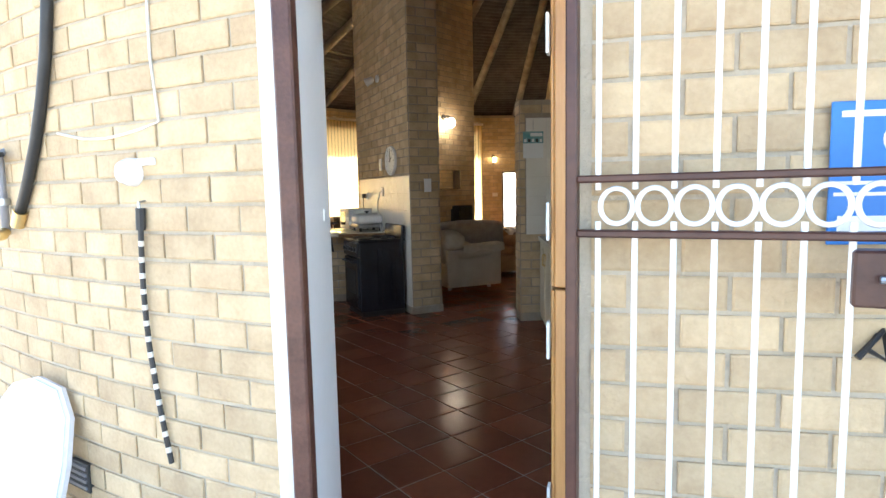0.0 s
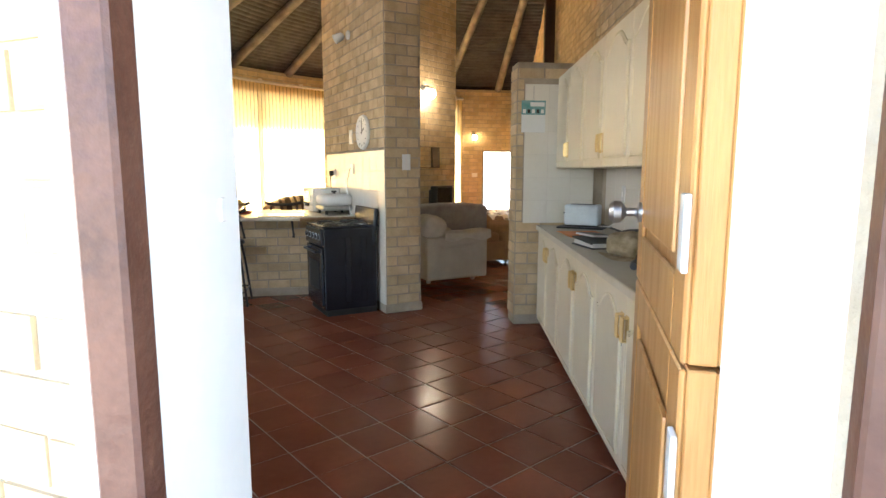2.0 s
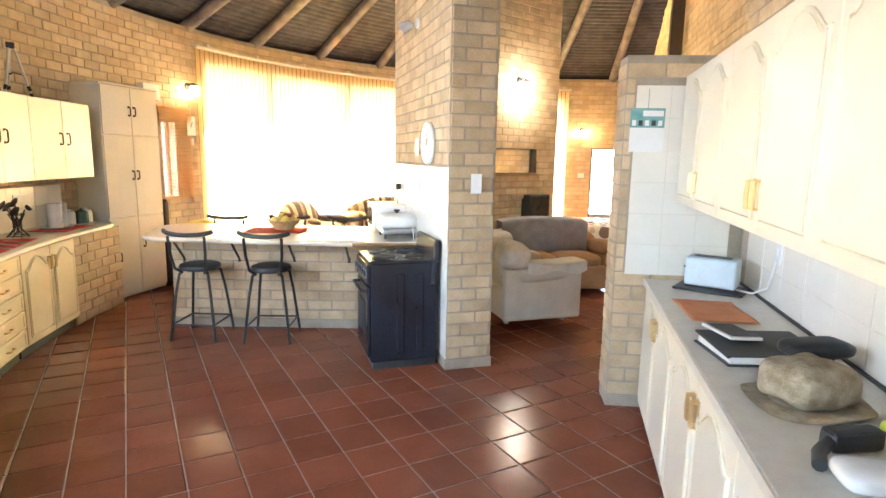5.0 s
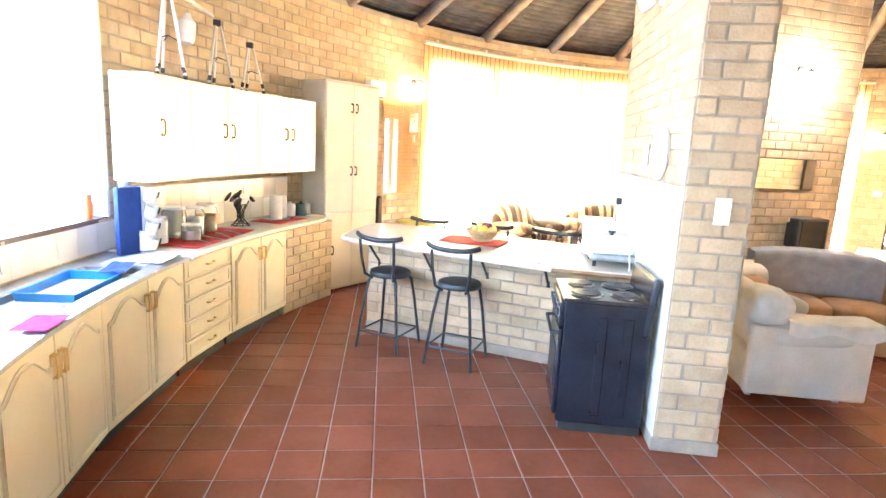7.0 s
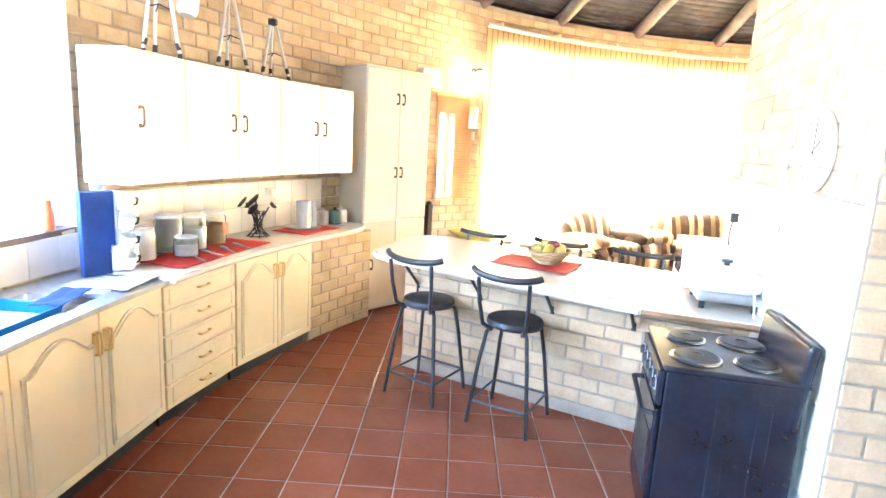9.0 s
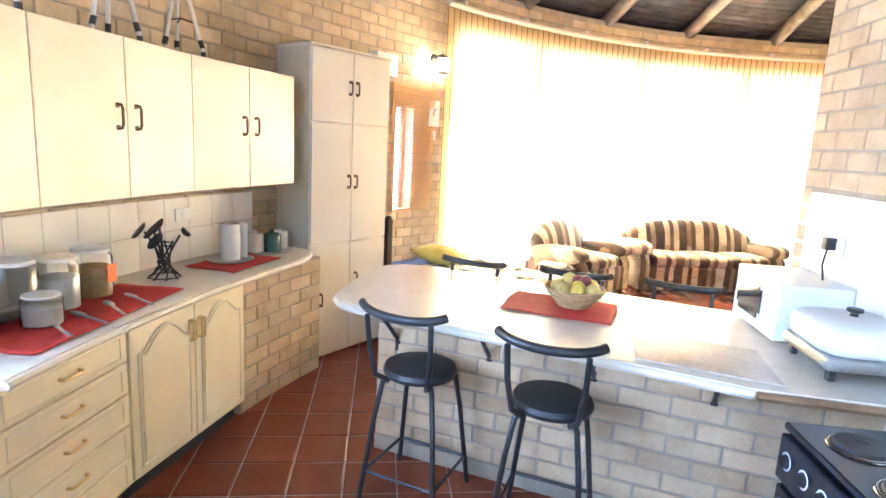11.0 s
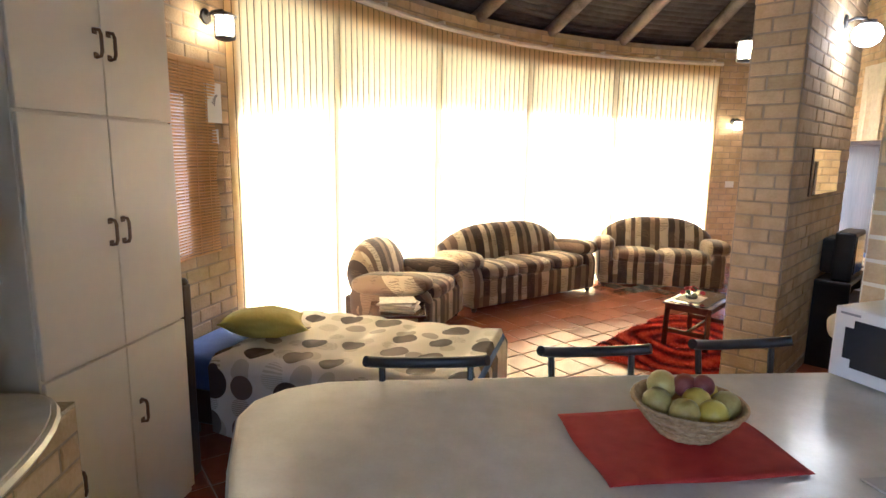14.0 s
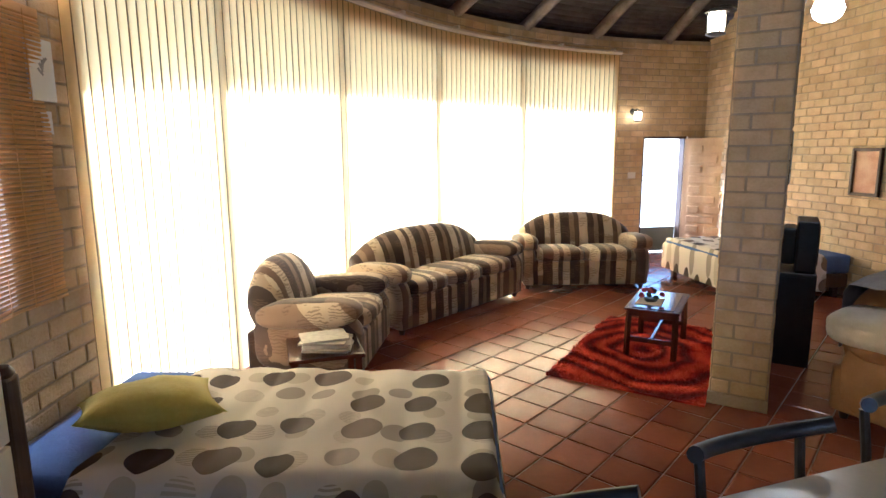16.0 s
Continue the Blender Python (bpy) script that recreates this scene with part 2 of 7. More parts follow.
def wall_body(name, P, s0, s1, ds, z0, z1, openings, material, label, back=WT, outside=None):
    """A thick wall along P(s, d), with openings (s0, s1, z0, z1) right through it."""
    ss, zs = {s0, s1}, {z0, z1}
    n = max(1, round((s1 - s0) / ds))
    ss |= {s0 + (s1 - s0) * i / n for i in range(n + 1)}
    for o in openings:
        ss |= {o[0], o[1]}
        zs |= {o[2], o[3]}
    ss = [s for s in sorted(ss) if s0 <= s <= s1]
    zs = [z for z in sorted(zs) if z0 <= z <= z1]
    verts, faces, index, outer_faces, reveals = [], [], {}, [], []

    def v(s, d, z):
        key = (round(s, 5), d, round(z, 5))
        if key not in index:
            index[key] = len(verts)
            verts.append((*P(s, d), z))
        return index[key]

    def solid(i, j):
        if not (0 <= i < len(ss) - 1 and 0 <= j < len(zs) - 1):
            return False
        s, z = (ss[i] + ss[i + 1]) / 2, (zs[j] + zs[j + 1]) / 2
        return not any(o[0] < s < o[1] and o[2] < z < o[3] for o in openings)

    for i in range(len(ss) - 1):
        for j in range(len(zs) - 1):
            if not solid(i, j):
                continue
            a, b, c, e = ss[i], ss[i + 1], zs[j], zs[j + 1]
            faces.append((v(a, 0, c), v(b, 0, c), v(b, 0, e), v(a, 0, e)))
            outer_faces.append(len(faces))
            faces.append((v(a, back, c), v(a, back, e), v(b, back, e), v(b, back, c)))
            for (di, dj, p, q) in ((-1, 0, (a, c), (a, e)), (1, 0, (b, e), (b, c)), (0, -1, (b, c), (a, c)), (0, 1, (a, e), (b, e))):
                if not solid(i + di, j + dj):
                    reveals.append(len(faces))
                    faces.append((v(p[0], 0, p[1]), v(q[0], 0, q[1]), v(q[0], back, q[1]), v(p[0], back, p[1])))
    ob = mesh_from(name, verts, faces, material)
    if outside is not None:
        ob.data.materials.append(outside)
        ob.data.materials.append(M_WHITE)
        for i in outer_faces:
            ob.data.polygons[i].material_index = 1
        for i in reveals:
            ob.data.polygons[i].material_index = 2
    return tagged(ob, label, "wall", kind="structure")


BRICK_MESHES = {}


def brick_shape(length, height):
    """Corners and faces of one brick: its face on -y, worn edges, its back open in the mortar."""
    a, h, p, c = length / 2, height / 2, 0.007, 0.006
    vs = [(-a, 0.004, -h), (a, 0.004, -h), (a, 0.004, h), (-a, 0.004, h), (-a, -p + 0.003, -h), (a, -p + 0.003, -h), (a, -p + 0.003, h), (-a, -p + 0.003, h),
          (-a + c, -p, -h + c), (a - c, -p, -h + c), (a - c, -p, h - c), (-a + c, -p, h - c)]
    fs = [(8, 9, 10, 11)] + [(4 + i, 4 + (i + 1) % 4, 8 + (i + 1) % 4, 8 + i) for i in range(4)] + [(i, (i + 1) % 4, 4 + (i + 1) % 4, 4 + i) for i in range(4)]
    return vs, fs


def lay_bricks(parent, P, s0, s1, z0, z1, openings=(), unit=1.0, d=0.0, flip=False, pick=None, top=None, shift=0.0, material=None, seed=3, course=COURSE, brick=BRICK):
    """Courses of bricks on a wall face. unit: metres for one step of s. pick: (s0, s1) of the stretch whose bricks are pieces of their own."""
    rnd = random.Random(seed)
    material = material or M_BRICK
    rest_v, rest_f, count = [], [], 0
    rows = int((z1 - z0) / course + 0.35)
    joint = 0.012
    for r in range(rows):
        zc = z0 + (r + 0.5) * course
        s = s0 - (0.5 * brick / unit if (r + shift) % 2 else 0)
        while s < s1:
            spans = [(max(s, s0), min(s + brick / unit, s1))]
            for o in openings:
                if o[2] + 0.01 < zc + 0.03 and zc - 0.03 < o[3] - 0.01:
                    cut = []
                    for a, b in spans:
                        if b <= o[0] or a >= o[1]:
                            cut.append((a, b))
                        else:
                            if a < o[0]:
                                cut.append((a, o[0]))
                            if b > o[1]:
                                cut.append((o[1], b))
                    spans = cut
            for a, b in spans:
                length = (b - a) * unit - joint
                if length < 0.025:
                    continue
                m = (a + b) / 2
                x, y = P(m, d)
                if top is not None and zc + 0.04 > top(x, y):
                    continue
                x2, y2 = P(m + 0.05 / unit, d)
                ang = math.atan2(y2 - y, x2 - x) + (math.pi if flip else 0)
                w = pose(x, y, zc + rnd.uniform(-0.0015, 0.0015), rnd.uniform(-0.6, 0.6), rnd.uniform(-0.3, 0.3), math.degrees(ang) + rnd.uniform(-0.6, 0.6))
                w = w @ pose(0, rnd.uniform(-0.003, 0.002), 0)
                key = (round(length, 2), round(course - joint, 4), material.name)
                if pick and pick[0] <= m <= pick[1] and count < 300:
                    count += 1
                    if key not in BRICK_MESHES:
                        me = bpy.data.meshes.new("brick")
                        me.from_pydata(brick_shape(key[0], key[1])[0], [], brick_shape(key[0], key[1])[1])
                        me.materials.append(material)
                        BRICK_MESHES[key] = me
                    ob = new("brick", BRICK_MESHES[key])
                    ob.parent = parent
                    ob.matrix_basis = w
                else:
                    vs, fs = brick_shape(length, course - joint)
                    k = len(rest_v)
                    rest_v += [tuple(w @ Vector(q)) for q in vs]
                    rest_f += [tuple(k + i for i in f) for f in fs]
            s += brick / unit
    if rest_v:
        tagged(mesh_from("brickwork", rest_v, rest_f, material, parent), kind="stuff")


def straight(x0, y0, x1, y1):
    """A straight wall's P(s, d): s along it, d to the left of the way from the first point to the second."""
    n = math.hypot(x1 - x0, y1 - y0)
    u = ((x1 - x0) / n, (y1 - y0) / n)
    return (lambda s, d: (x0 + u[0] * s - u[1] * d, y0 + u[1] * s + u[0] * d)), n


DEG = RI * math.pi / 180
DOOR = (251.5, 258.7, 0.0, 2.1)
KITCHEN_WINDOW = (212.0, 236.0, 1.12, 2.75)
SLIT_WINDOW = (175.0, 177.0, 1.05, 2.05)
BIG_WINDOW = (104.2, 170.7, 0.0, 2.92)
FAR_DOOR = (92.9, 99.5, 0.0, 1.9)
OPENINGS = [DOOR, KITCHEN_WINDOW, SLIT_WINDOW, BIG_WINDOW, FAR_DOOR]

wall_round = wall_body("wall_round", ring, 87.0, 270.0, 2.0, -0.25, EAVE, OPENINGS, M_MORTAR, "curved cream face-brick wall of the round house", outside=M_MORTAR_OUT)

# ground outside and floor inside
bm = bm_grid(60, 60, lambda u, v: ((u - 0.5) * 600, (v - 0.5) * 600, -0.26))
tagged(part("ground", bm, M_GROUND), "pale dry ground and paving round the house", "ground", kind="structure")
floor = tagged(part("floor", bm_lathe([(0, -0.0052), (RI + 0.1, -0.0052), (RI + 0.1, -0.2), (0, -0.2)], 96), M_GROUT), "red-brown terracotta tile floor with pale joints", "floor", kind="structure")
floor.location = (CX, CY, 0)
step = tagged(part("doorstep", bm_box(0.9, 1.95, 2.3, 2.92, -0.25, -0.004, 0.01), M_GROUND), "worn concrete step at the kitchen door", "step", kind="structure")

# partition walls
PK, LK = straight(2.68, 7.50, 2.68, 2.60)
PN, LN = straight(3.10, 16.6, 3.10, 7.30)


def gable(name, P, length, label):
    n = 12
    verts, faces = [], []
    for i in range(n + 1):
        s = length * i / n
        for d in (0, WT):
            x, y = P(s, d)
            zt = max(2.4, roof_z(x, y) - 0.02)
            verts += [(x, y, -0.2), (x, y, zt)]
    for i in range(n):
        a, b = 4 * i, 4 * (i + 1)
        faces += [(a, b, b + 1, a + 1), (a + 2, a + 3, b + 3, b + 2), (a + 1, b + 1, b + 3, a + 3)]
    faces += [(0, 1, 3, 2), (4 * n, 4 * n + 2, 4 * n + 3, 4 * n + 1)]
    return tagged(mesh_from(name, verts, faces, M_MORTAR), label, "wall", kind="structure")


wall_kitchen = gable("wall_kitchen", PK, LK, "cream brick wall behind the kitchen counter")
wall_middle = gable("wall_middle", PN, LN, "cream brick wall across the middle of the house")


def pier(name, x, y, ux, uy, length, width, label, pick=None, face=None):
    """A brick pier: its corner, the way its long side runs, and the short side to the right of that way."""
    vx, vy = uy, -ux
    h = roof_z(x + ux * length / 2, y + uy * length / 2) + 0.25
    ob = tagged(part(name, bm_prism([(x, y), (x + ux * length, y + uy * length), (x + ux * length + vx * width, y + uy * length + vy * width), (x + vx * width, y + vy * width)], 0.0, h), M_MORTAR),
                label, "pillar", kind="structure")
    c = [(x, y), (x + ux * length, y + uy * length), (x + ux * length + vx * width, y + uy * length + vy * width), (x + vx * width, y + vy * width)]
    # faces: left long side, far end, right long side, near end
    for k, (a, b) in enumerate(((c[1], c[0]), (c[2], c[1]), (c[3], c[2]), (c[0], c[3]))):
        P, n = straight(*a, *b)
        lay_bricks(ob, P, 0.0, n, 0.085, h, openings=(face if face and k == 0 else ()), pick=(pick if k in (0, 3) else None), shift=k % 2, seed=11 + k)
    return ob


# the pier beside the stove, with tiles on its kitchen side, and the pier in the lounge
U1 = (-0.482, 0.876)
pier_1 = pier("pier_kitchen", 0.705, 7.40, *U1, 2.02, 0.365, "cream brick pier beside the cooker", pick=(0, 2.1), face=[(0.10, 2.02, 0.0, 1.575)])
U2 = (0.61, 0.792)
pier_2 = pier("pier_lounge", -0.075, 11.02, *U2, 1.9, 0.33, "cream brick pier between the lounge seats", pick=(0, 1.2))
for x, y, u, ln, w in ((0.705, 7.40, U1, 2.02, 0.365), (-0.075, 11.02, U2, 1.9, 0.33)):
    vx, vy = u[1], -u[0]
    o = 0.012
    pts = [(x - u[0] * o - vx * o, y - u[1] * o - vy * o), (x + u[0] * (ln + o) - vx * o, y + u[1] * (ln + o) - vy * o),
           (x + u[0] * (ln + o) + vx * (w + o), y + u[1] * (ln + o) + vy * (w + o)), (x - u[0] * o + vx * (w + o), y - u[1] * o + vy * (w + o))]
    tagged(part("baseboard", bm_prism(pts, 0.0, 0.085, 0.004, 1), M_MORTAR), "grey cement skirting at the foot of the pier", "skirting", kind="structure")

# low wall at the end of the counter
PD, LD = straight(1.90, 7.05, 2.68, 7.15)
divider = tagged(part("wall_divider", bm_prism([PD(0, 0), PD(LD, 0), PD(LD, 0.23), PD(0, 0.23)], 0.0, 2.30), M_MORTAR), "low cream brick wall at the end of the counter", "wall", kind="structure")
lay_bricks(divider, PD, 0.0, LD, 0.085, 2.31, openings=[(0.06, LD, 0.92, 2.12)], pick=(0, 1), seed=21)
PE, LE = straight(*PD(0, 0.23), *PD(0, 0))
lay_bricks(divider, PE, 0.0, LE, 0.085, 2.31, seed=22)

# ---- roof: laths on a cone, and rafters below them ----
lath_v, lath_f = [], []
SEG = 90
r = RI + 0.75
rows = []
while r > 0.4:
    rows.append(r)
    r -= 0.085
for k, r in enumerate(rows):
    z = EAVE + (RI - r) * TANP + 0.13
    for (dr, dz) in ((0.042, -0.012), (0.026, -0.034), (-0.026, -0.034), (-0.042, -0.012)):
        for i in range(SEG):
            a = math.radians(85 + 190 * i / (SEG - 1))
            w = 0.006 * noise.noise((r * 3, i * 0.35, k * 1.7))
            lath_v.append((CX + (r + dr) * math.cos(a), CY + (r + dr) * math.sin(a), z - dr * TANP + dz + w))
    b = 4 * SEG * k
    for q in range(3):
        for i in range(SEG - 1):
            lath_f.append((b + q * SEG + i, b + q * SEG + i + 1, b + (q + 1) * SEG + i + 1, b + (q + 1) * SEG + i))
tagged(mesh_from("ceiling", lath_v, lath_f, M_LATH, smooth=True), "dark round laths under a thatched cone roof", "ceiling", kind="structure")
M_THATCH = mat("thatch", (0.16, 0.12, 0.07), (0.08, 0.06, 0.035), 8, 0.95, 0.6, 60)
roof = tagged(part("roof", bm_lathe([(RI + 1.0, EAVE - 1.0 * TANP + 0.20), (0.05, EAVE + RI * TANP + 0.20), (0.05, EAVE + RI * TANP + 0.5), (RI + 1.0, EAVE - 1.0 * TANP + 0.42), (RI + 1.0, EAVE - 1.0 * TANP + 0.20)], 72), M_THATCH),
              "thatched cone roof with deep eaves", "roof", kind="structure")
roof.location = (CX, CY, 0)
for k in range(-1, 17):
    a = 96.4 + 10.8 * k
    p = []
    for i in range(9):
        r = RI + 0.45 - (RI - 0.2) * i / 8
        p.append((CX + r * math.cos(radians(a)), CY + r * math.sin(radians(a)), EAVE + (RI - r) * TANP + 0.03 + 0.012 * math.sin(i * 1.3 + k)))
    part("rafter", bm_tube(p, 0.085, 12, r_end=0.07), M_POLE, roof, smooth="auto", m=pose(-CX, -CY, 0))

# ---- brick faces of the walls ----
lay_bricks(wall_round, ring, 88.0, 268.0, 0.0, EAVE, OPENINGS, unit=DEG, flip=True, pick=(171, 200), seed=5)
DEGO = (RI + WT) * math.pi / 180
outer = lambda s, d: ring(s, WT)
lay_bricks(wall_round, outer, 230.0, 270.0, -0.25, 2.9, [(DOOR[0] - 0.05, DOOR[1] + 0.35, 0.0, 2.16)], unit=DEGO, pick=(246, 252), seed=6)
lay_bricks(wall_kitchen, PK, 0.0, LK, 2.12, 6.0, top=roof_z, seed=7)
lay_bricks(wall_middle, PN, 0.0, LN, 0.0, 7.0, top=roof_z, seed=8)
tagged(part("post", bm_box(2.88, 3.05, 12.2, 12.38, 0.0, 5.6, 0.01), M_DARKWOOD), "dark timber roof post against the wall", "post", kind="structure")

# ---- floor tiles ----
TU, TV = 0.270, 0.284
tile_turn = 41.5
tu = (math.cos(radians(tile_turn)), math.sin(radians(tile_turn)))
tv = (tu[1], -tu[0])
tile_mesh = bpy.data.meshes.new("tile")
a, b, c = TU / 2 - 0.004, TV / 2 - 0.004, 0.006
tile_v = [(-a, -b, -0.02), (a, -b, -0.02), (a, b, -0.02), (-a, b, -0.02), (-a, -b, -0.003), (a, -b, -0.003), (a, b, -0.003), (-a, b, -0.003),
          (-a + c, -b + c, 0), (a - c, -b + c, 0), (a - c, b - c, 0), (-a + c, b - c, 0)]
tile_f = [(8, 9, 10, 11)] + [(4 + i, 4 + (i + 1) % 4, 8 + (i + 1) % 4, 8 + i) for i in range(4)] + [(i, (i + 1) % 4, 4 + (i + 1) % 4, 4 + i) for i in range(4)]
tile_mesh.from_pydata(tile_v, [], tile_f)
tile_mesh.materials.append(M_TILE)
rv, rf, n_tiles = [], [], 0
rnd = random.Random(4)
for i in range(-40, 40):
    for j in range(-40, 40):
        x = -0.928 + tu[0] * (i + 0.5) * TU + tv[0] * (j + 0.5) * TV
        y = 6.734 + tu[1] * (i + 0.5) * TU + tv[1] * (j + 0.5) * TV
        if math.hypot(x - CX, y - CY) > RI + 0.15 or x > 3.25:
            continue
        w = pose(x, y, rnd.uniform(-0.001, 0.001), rnd.uniform(-0.35, 0.35), rnd.uniform(-0.35, 0.35), tile_turn + 180 + rnd.uniform(-0.25, 0.25))
        if -1.9 < x < 2.0 and 4.2 < y < 7.6 and n_tiles < 300:
            n_tiles += 1
            ob = new("tile", tile_mesh)
            ob.parent = floor
            ob.matrix_basis = pose(-CX, -CY, 0) @ w
        else:
            k = len(rv)
            rv += [tuple(pose(-CX, -CY, 0) @ w @ Vector(q)) for q in tile_v]
            rf += [tuple(k + q for q in f) for f in tile_f]
tagged(mesh_from("tiling", rv, rf, M_TILE, floor), kind="stuff")


# ---- blinds, windows and doors ----
def translucent(name, colour, through):
    m, nt, b = shader(name)
    N, L = nt.nodes, nt.links
    b.inputs["Base Color"].default_value = (*colour, 1)
    b.inputs["Roughness"].default_value = 0.8
    t = N.new("ShaderNodeBsdfTranslucent")
    t.inputs[0].default_value = (*colour, 1)
    mx = N.new("ShaderNodeMixShader")
    mx.inputs[0].default_value = through
    L.new(b.outputs[0], mx.inputs[1])
    L.new(t.outputs[0], mx.inputs[2])
    L.new(mx.outputs[0], N["Material Output"].inputs[0])
    return m


M_SLAT = translucent("blind_slat", (0.85, 0.63, 0.28), 0.55)
# brown for the slat edges: the darkening where slats overlap, painted as colour
M_OVERLAP_SHADE = mat("blind_overlap_shade", (0.20, 0.125, 0.05), None, 8, 0.8)
M_BAMBOO = translucent("bamboo", (0.74, 0.49, 0.24), 0.5)
M_RAIL = mat("blind_rail", (0.75, 0.68, 0.55), None, 4, 0.4)
M_PANE = glass("window_glass")

window_1 = thing("window_1", "tall curved glazed front behind vertical blinds", "window", pose(0, 0, 0), kind="structure")
MULLIONS = [104.3, 118.9, 132.0, 145.6, 159.4, 170.6]
for a in MULLIONS:
    part("window_frame", bm_move(bm_box(-0.035, 0.035, 0.0, 0.13, 0.0, 2.92, 0.004, 1), at_ring(a)), M_BROWNPAINT, window_1)
for a0, a1 in zip(MULLIONS, MULLIONS[1:]):
    for h in range(2):
        am = a0 + (a1 - a0) * (h + 0.5) / 2
        w = RI * math.radians((a1 - a0) / 4) - 0.008
        p = part("pane", bm_move(bm_box(-w, w, 0.09, 0.096, 0.04, 2.88), at_ring(am)), M_PANE, window_1)
        p.visible_shadow = False
        part("window_sill", bm_move(bm_box(-w, w, 0.06, 0.13, 0.0, 0.04), at_ring(am)), M_BROWNPAINT, window_1)
        part("head_frame", bm_move(bm_box(-w, w, 0.06, 0.13, 2.88, 2.92), at_ring(am)), M_BROWNPAINT, window_1)

blind = thing("vertical_blind", "cream vertical fabric blinds drawn across the curved window", "blind", pose(0, 0, 0))
rnd = random.Random(9)
slat_mesh = None
n_slats = 93
for i in range(n_slats):
    a = 171.7 - (i + 0.5) * (171.7 - 104.1) / n_slats
    if slat_mesh is None:
        # both edge strips of a slat carry the painted overlap shade
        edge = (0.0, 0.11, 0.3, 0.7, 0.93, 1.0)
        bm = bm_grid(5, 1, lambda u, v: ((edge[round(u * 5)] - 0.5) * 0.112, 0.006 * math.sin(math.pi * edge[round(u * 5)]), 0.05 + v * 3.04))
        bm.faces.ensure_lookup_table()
        ob = part("slat", bm, [M_SLAT, M_OVERLAP_SHADE], blind, smooth=True)
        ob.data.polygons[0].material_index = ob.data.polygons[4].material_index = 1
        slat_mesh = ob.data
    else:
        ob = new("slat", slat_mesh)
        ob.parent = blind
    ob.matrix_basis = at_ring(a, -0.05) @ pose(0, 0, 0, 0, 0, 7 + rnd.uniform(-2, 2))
rail = []
for i in range(41):
    rail.append((*ring(171.7 - i * (171.7 - 103.8) / 40, -0.05), 3.125))
part("rail", bm_tube(rail, 0.03, 8), M_RAIL, blind, "cream curved headrail", smooth="auto")
for i in range(9):
    part("bracket", bm_move(bm_box(-0.02, 0.02, -0.04, 0.045, 3.14, 3.175, 0.004, 1), at_ring(170 - i * 8.1, -0.06)), M_RAIL, blind)

window_2 = thing("window_2", "kitchen window above the sink with a white frame", "window", pose(0, 0, 0), kind="structure")
for a in (212.35, 220.0, 228.0, 235.65):
    part("window_frame", bm_move(bm_box(-0.025, 0.025, 0.1, 0.15, 1.12, 2.75), at_ring(a)), M_WHITEGLOSS, window_2)
for i in range(3):
    am, w = 216.2 + i * 7.8, 0.43
    p = part("pane", bm_move(bm_box(-w, w, 0.12, 0.126, 1.16, 2.71), at_ring(am)), M_PANE, window_2)
    p.visible_shadow = False
    part("window_sill", bm_move(bm_box(-0.49, 0.49, -0.02, 0.12, 1.10, 1.135, 0.004, 1), at_ring(am)), M_BROWNPAINT, window_2)
for a, x0, x1 in ((212.0, -0.032, -0.002), (236.0, 0.002, 0.032)):
    part("lining", bm_move(bm_box(x0, x1, -0.012, 0.10, 1.136, 2.75, 0.003, 1), at_ring(a)), M_WHITEGLOSS, window_2)
window_3 = thing("window_3", "narrow window behind a bamboo blind", "window", pose(0, 0, 0), kind="structure")
p = part("pane", bm_move(bm_box(-0.115, 0.115, 0.12, 0.126, 1.07, 2.03), at_ring(176.0)), M_PANE, window_3)
p.visible_shadow = False
for x in (-0.1, 0.1):
    part("window_frame", bm_move(bm_box(x - 0.02, x + 0.02, 0.1, 0.15, 1.05, 2.05), at_ring(176.0)), M_BROWNPAINT, window_3)

bamboo = thing("bamboo_blind", "orange-brown woven bamboo roll-up blind on the narrow window", "blind", at_ring(175.2, -0.03))
for i in range(62):
    z = 1.03 + i * 0.0195
    part("reed", bm_tube([(-0.30 + 0.003 * math.sin(i), 0.01 * math.sin(i * 0.3) - 0.0006 * (61 - i), z), (0.0, 0.012 * math.sin(i * 0.3 + 1), z + 0.002), (0.30, 0.01 * math.sin(i * 0.3), z)], 0.0075, 5), M_BAMBOO, bamboo)
for x in (-0.2, -0.07, 0.07, 0.2):
    part("cord", bm_tube([(x, -0.012, 1.03), (x, -0.016, 2.25)], 0.0022, 5), M_BAMBOO, bamboo)
part("head_rail", bm_box(-0.31, 0.31, -0.01, 0.02, 2.23, 2.27, 0.004, 1), M_BAMBOO, bamboo)

# kitchen door: white frame, brown gate frame, stable door standing open, gate
M_WORN = mat("worn_brown_paint", (0.065, 0.024, 0.016), (0.13, 0.055, 0.035), 9, 0.45, 0.4, 40)
door_frame = thing("door_1", "white painted door frame with a worn brown outer frame", "door", pose(0, 0, 0), kind="structure")
part("jamb", bm_box(0.90, 1.003, 2.70, 3.02, 0.0, 2.06, 0.004, 1), M_WHITEGLOSS, door_frame)
part("jamb", bm_box(1.80, 1.87, 2.70, 2.90, 0.0, 2.06, 0.004, 1), M_WHITEGLOSS, door_frame)
part("lintel", bm_box(0.90, 1.87, 2.70, 3.00, 2.06, 2.12, 0.004, 1), M_WHITEGLOSS, door_frame)
part("gate_post", bm_box(0.965, 1.02, 2.64, 2.698, -0.2, 2.12, 0.006, 1), M_WORN, door_frame, "chipped brown paint over white")
part("strike_plate", bm_box(1.002, 1.007, 2.935, 2.955, 1.29, 1.33, 0.002, 1), M_WHITEGLOSS, door_frame, "white painted strike plate")

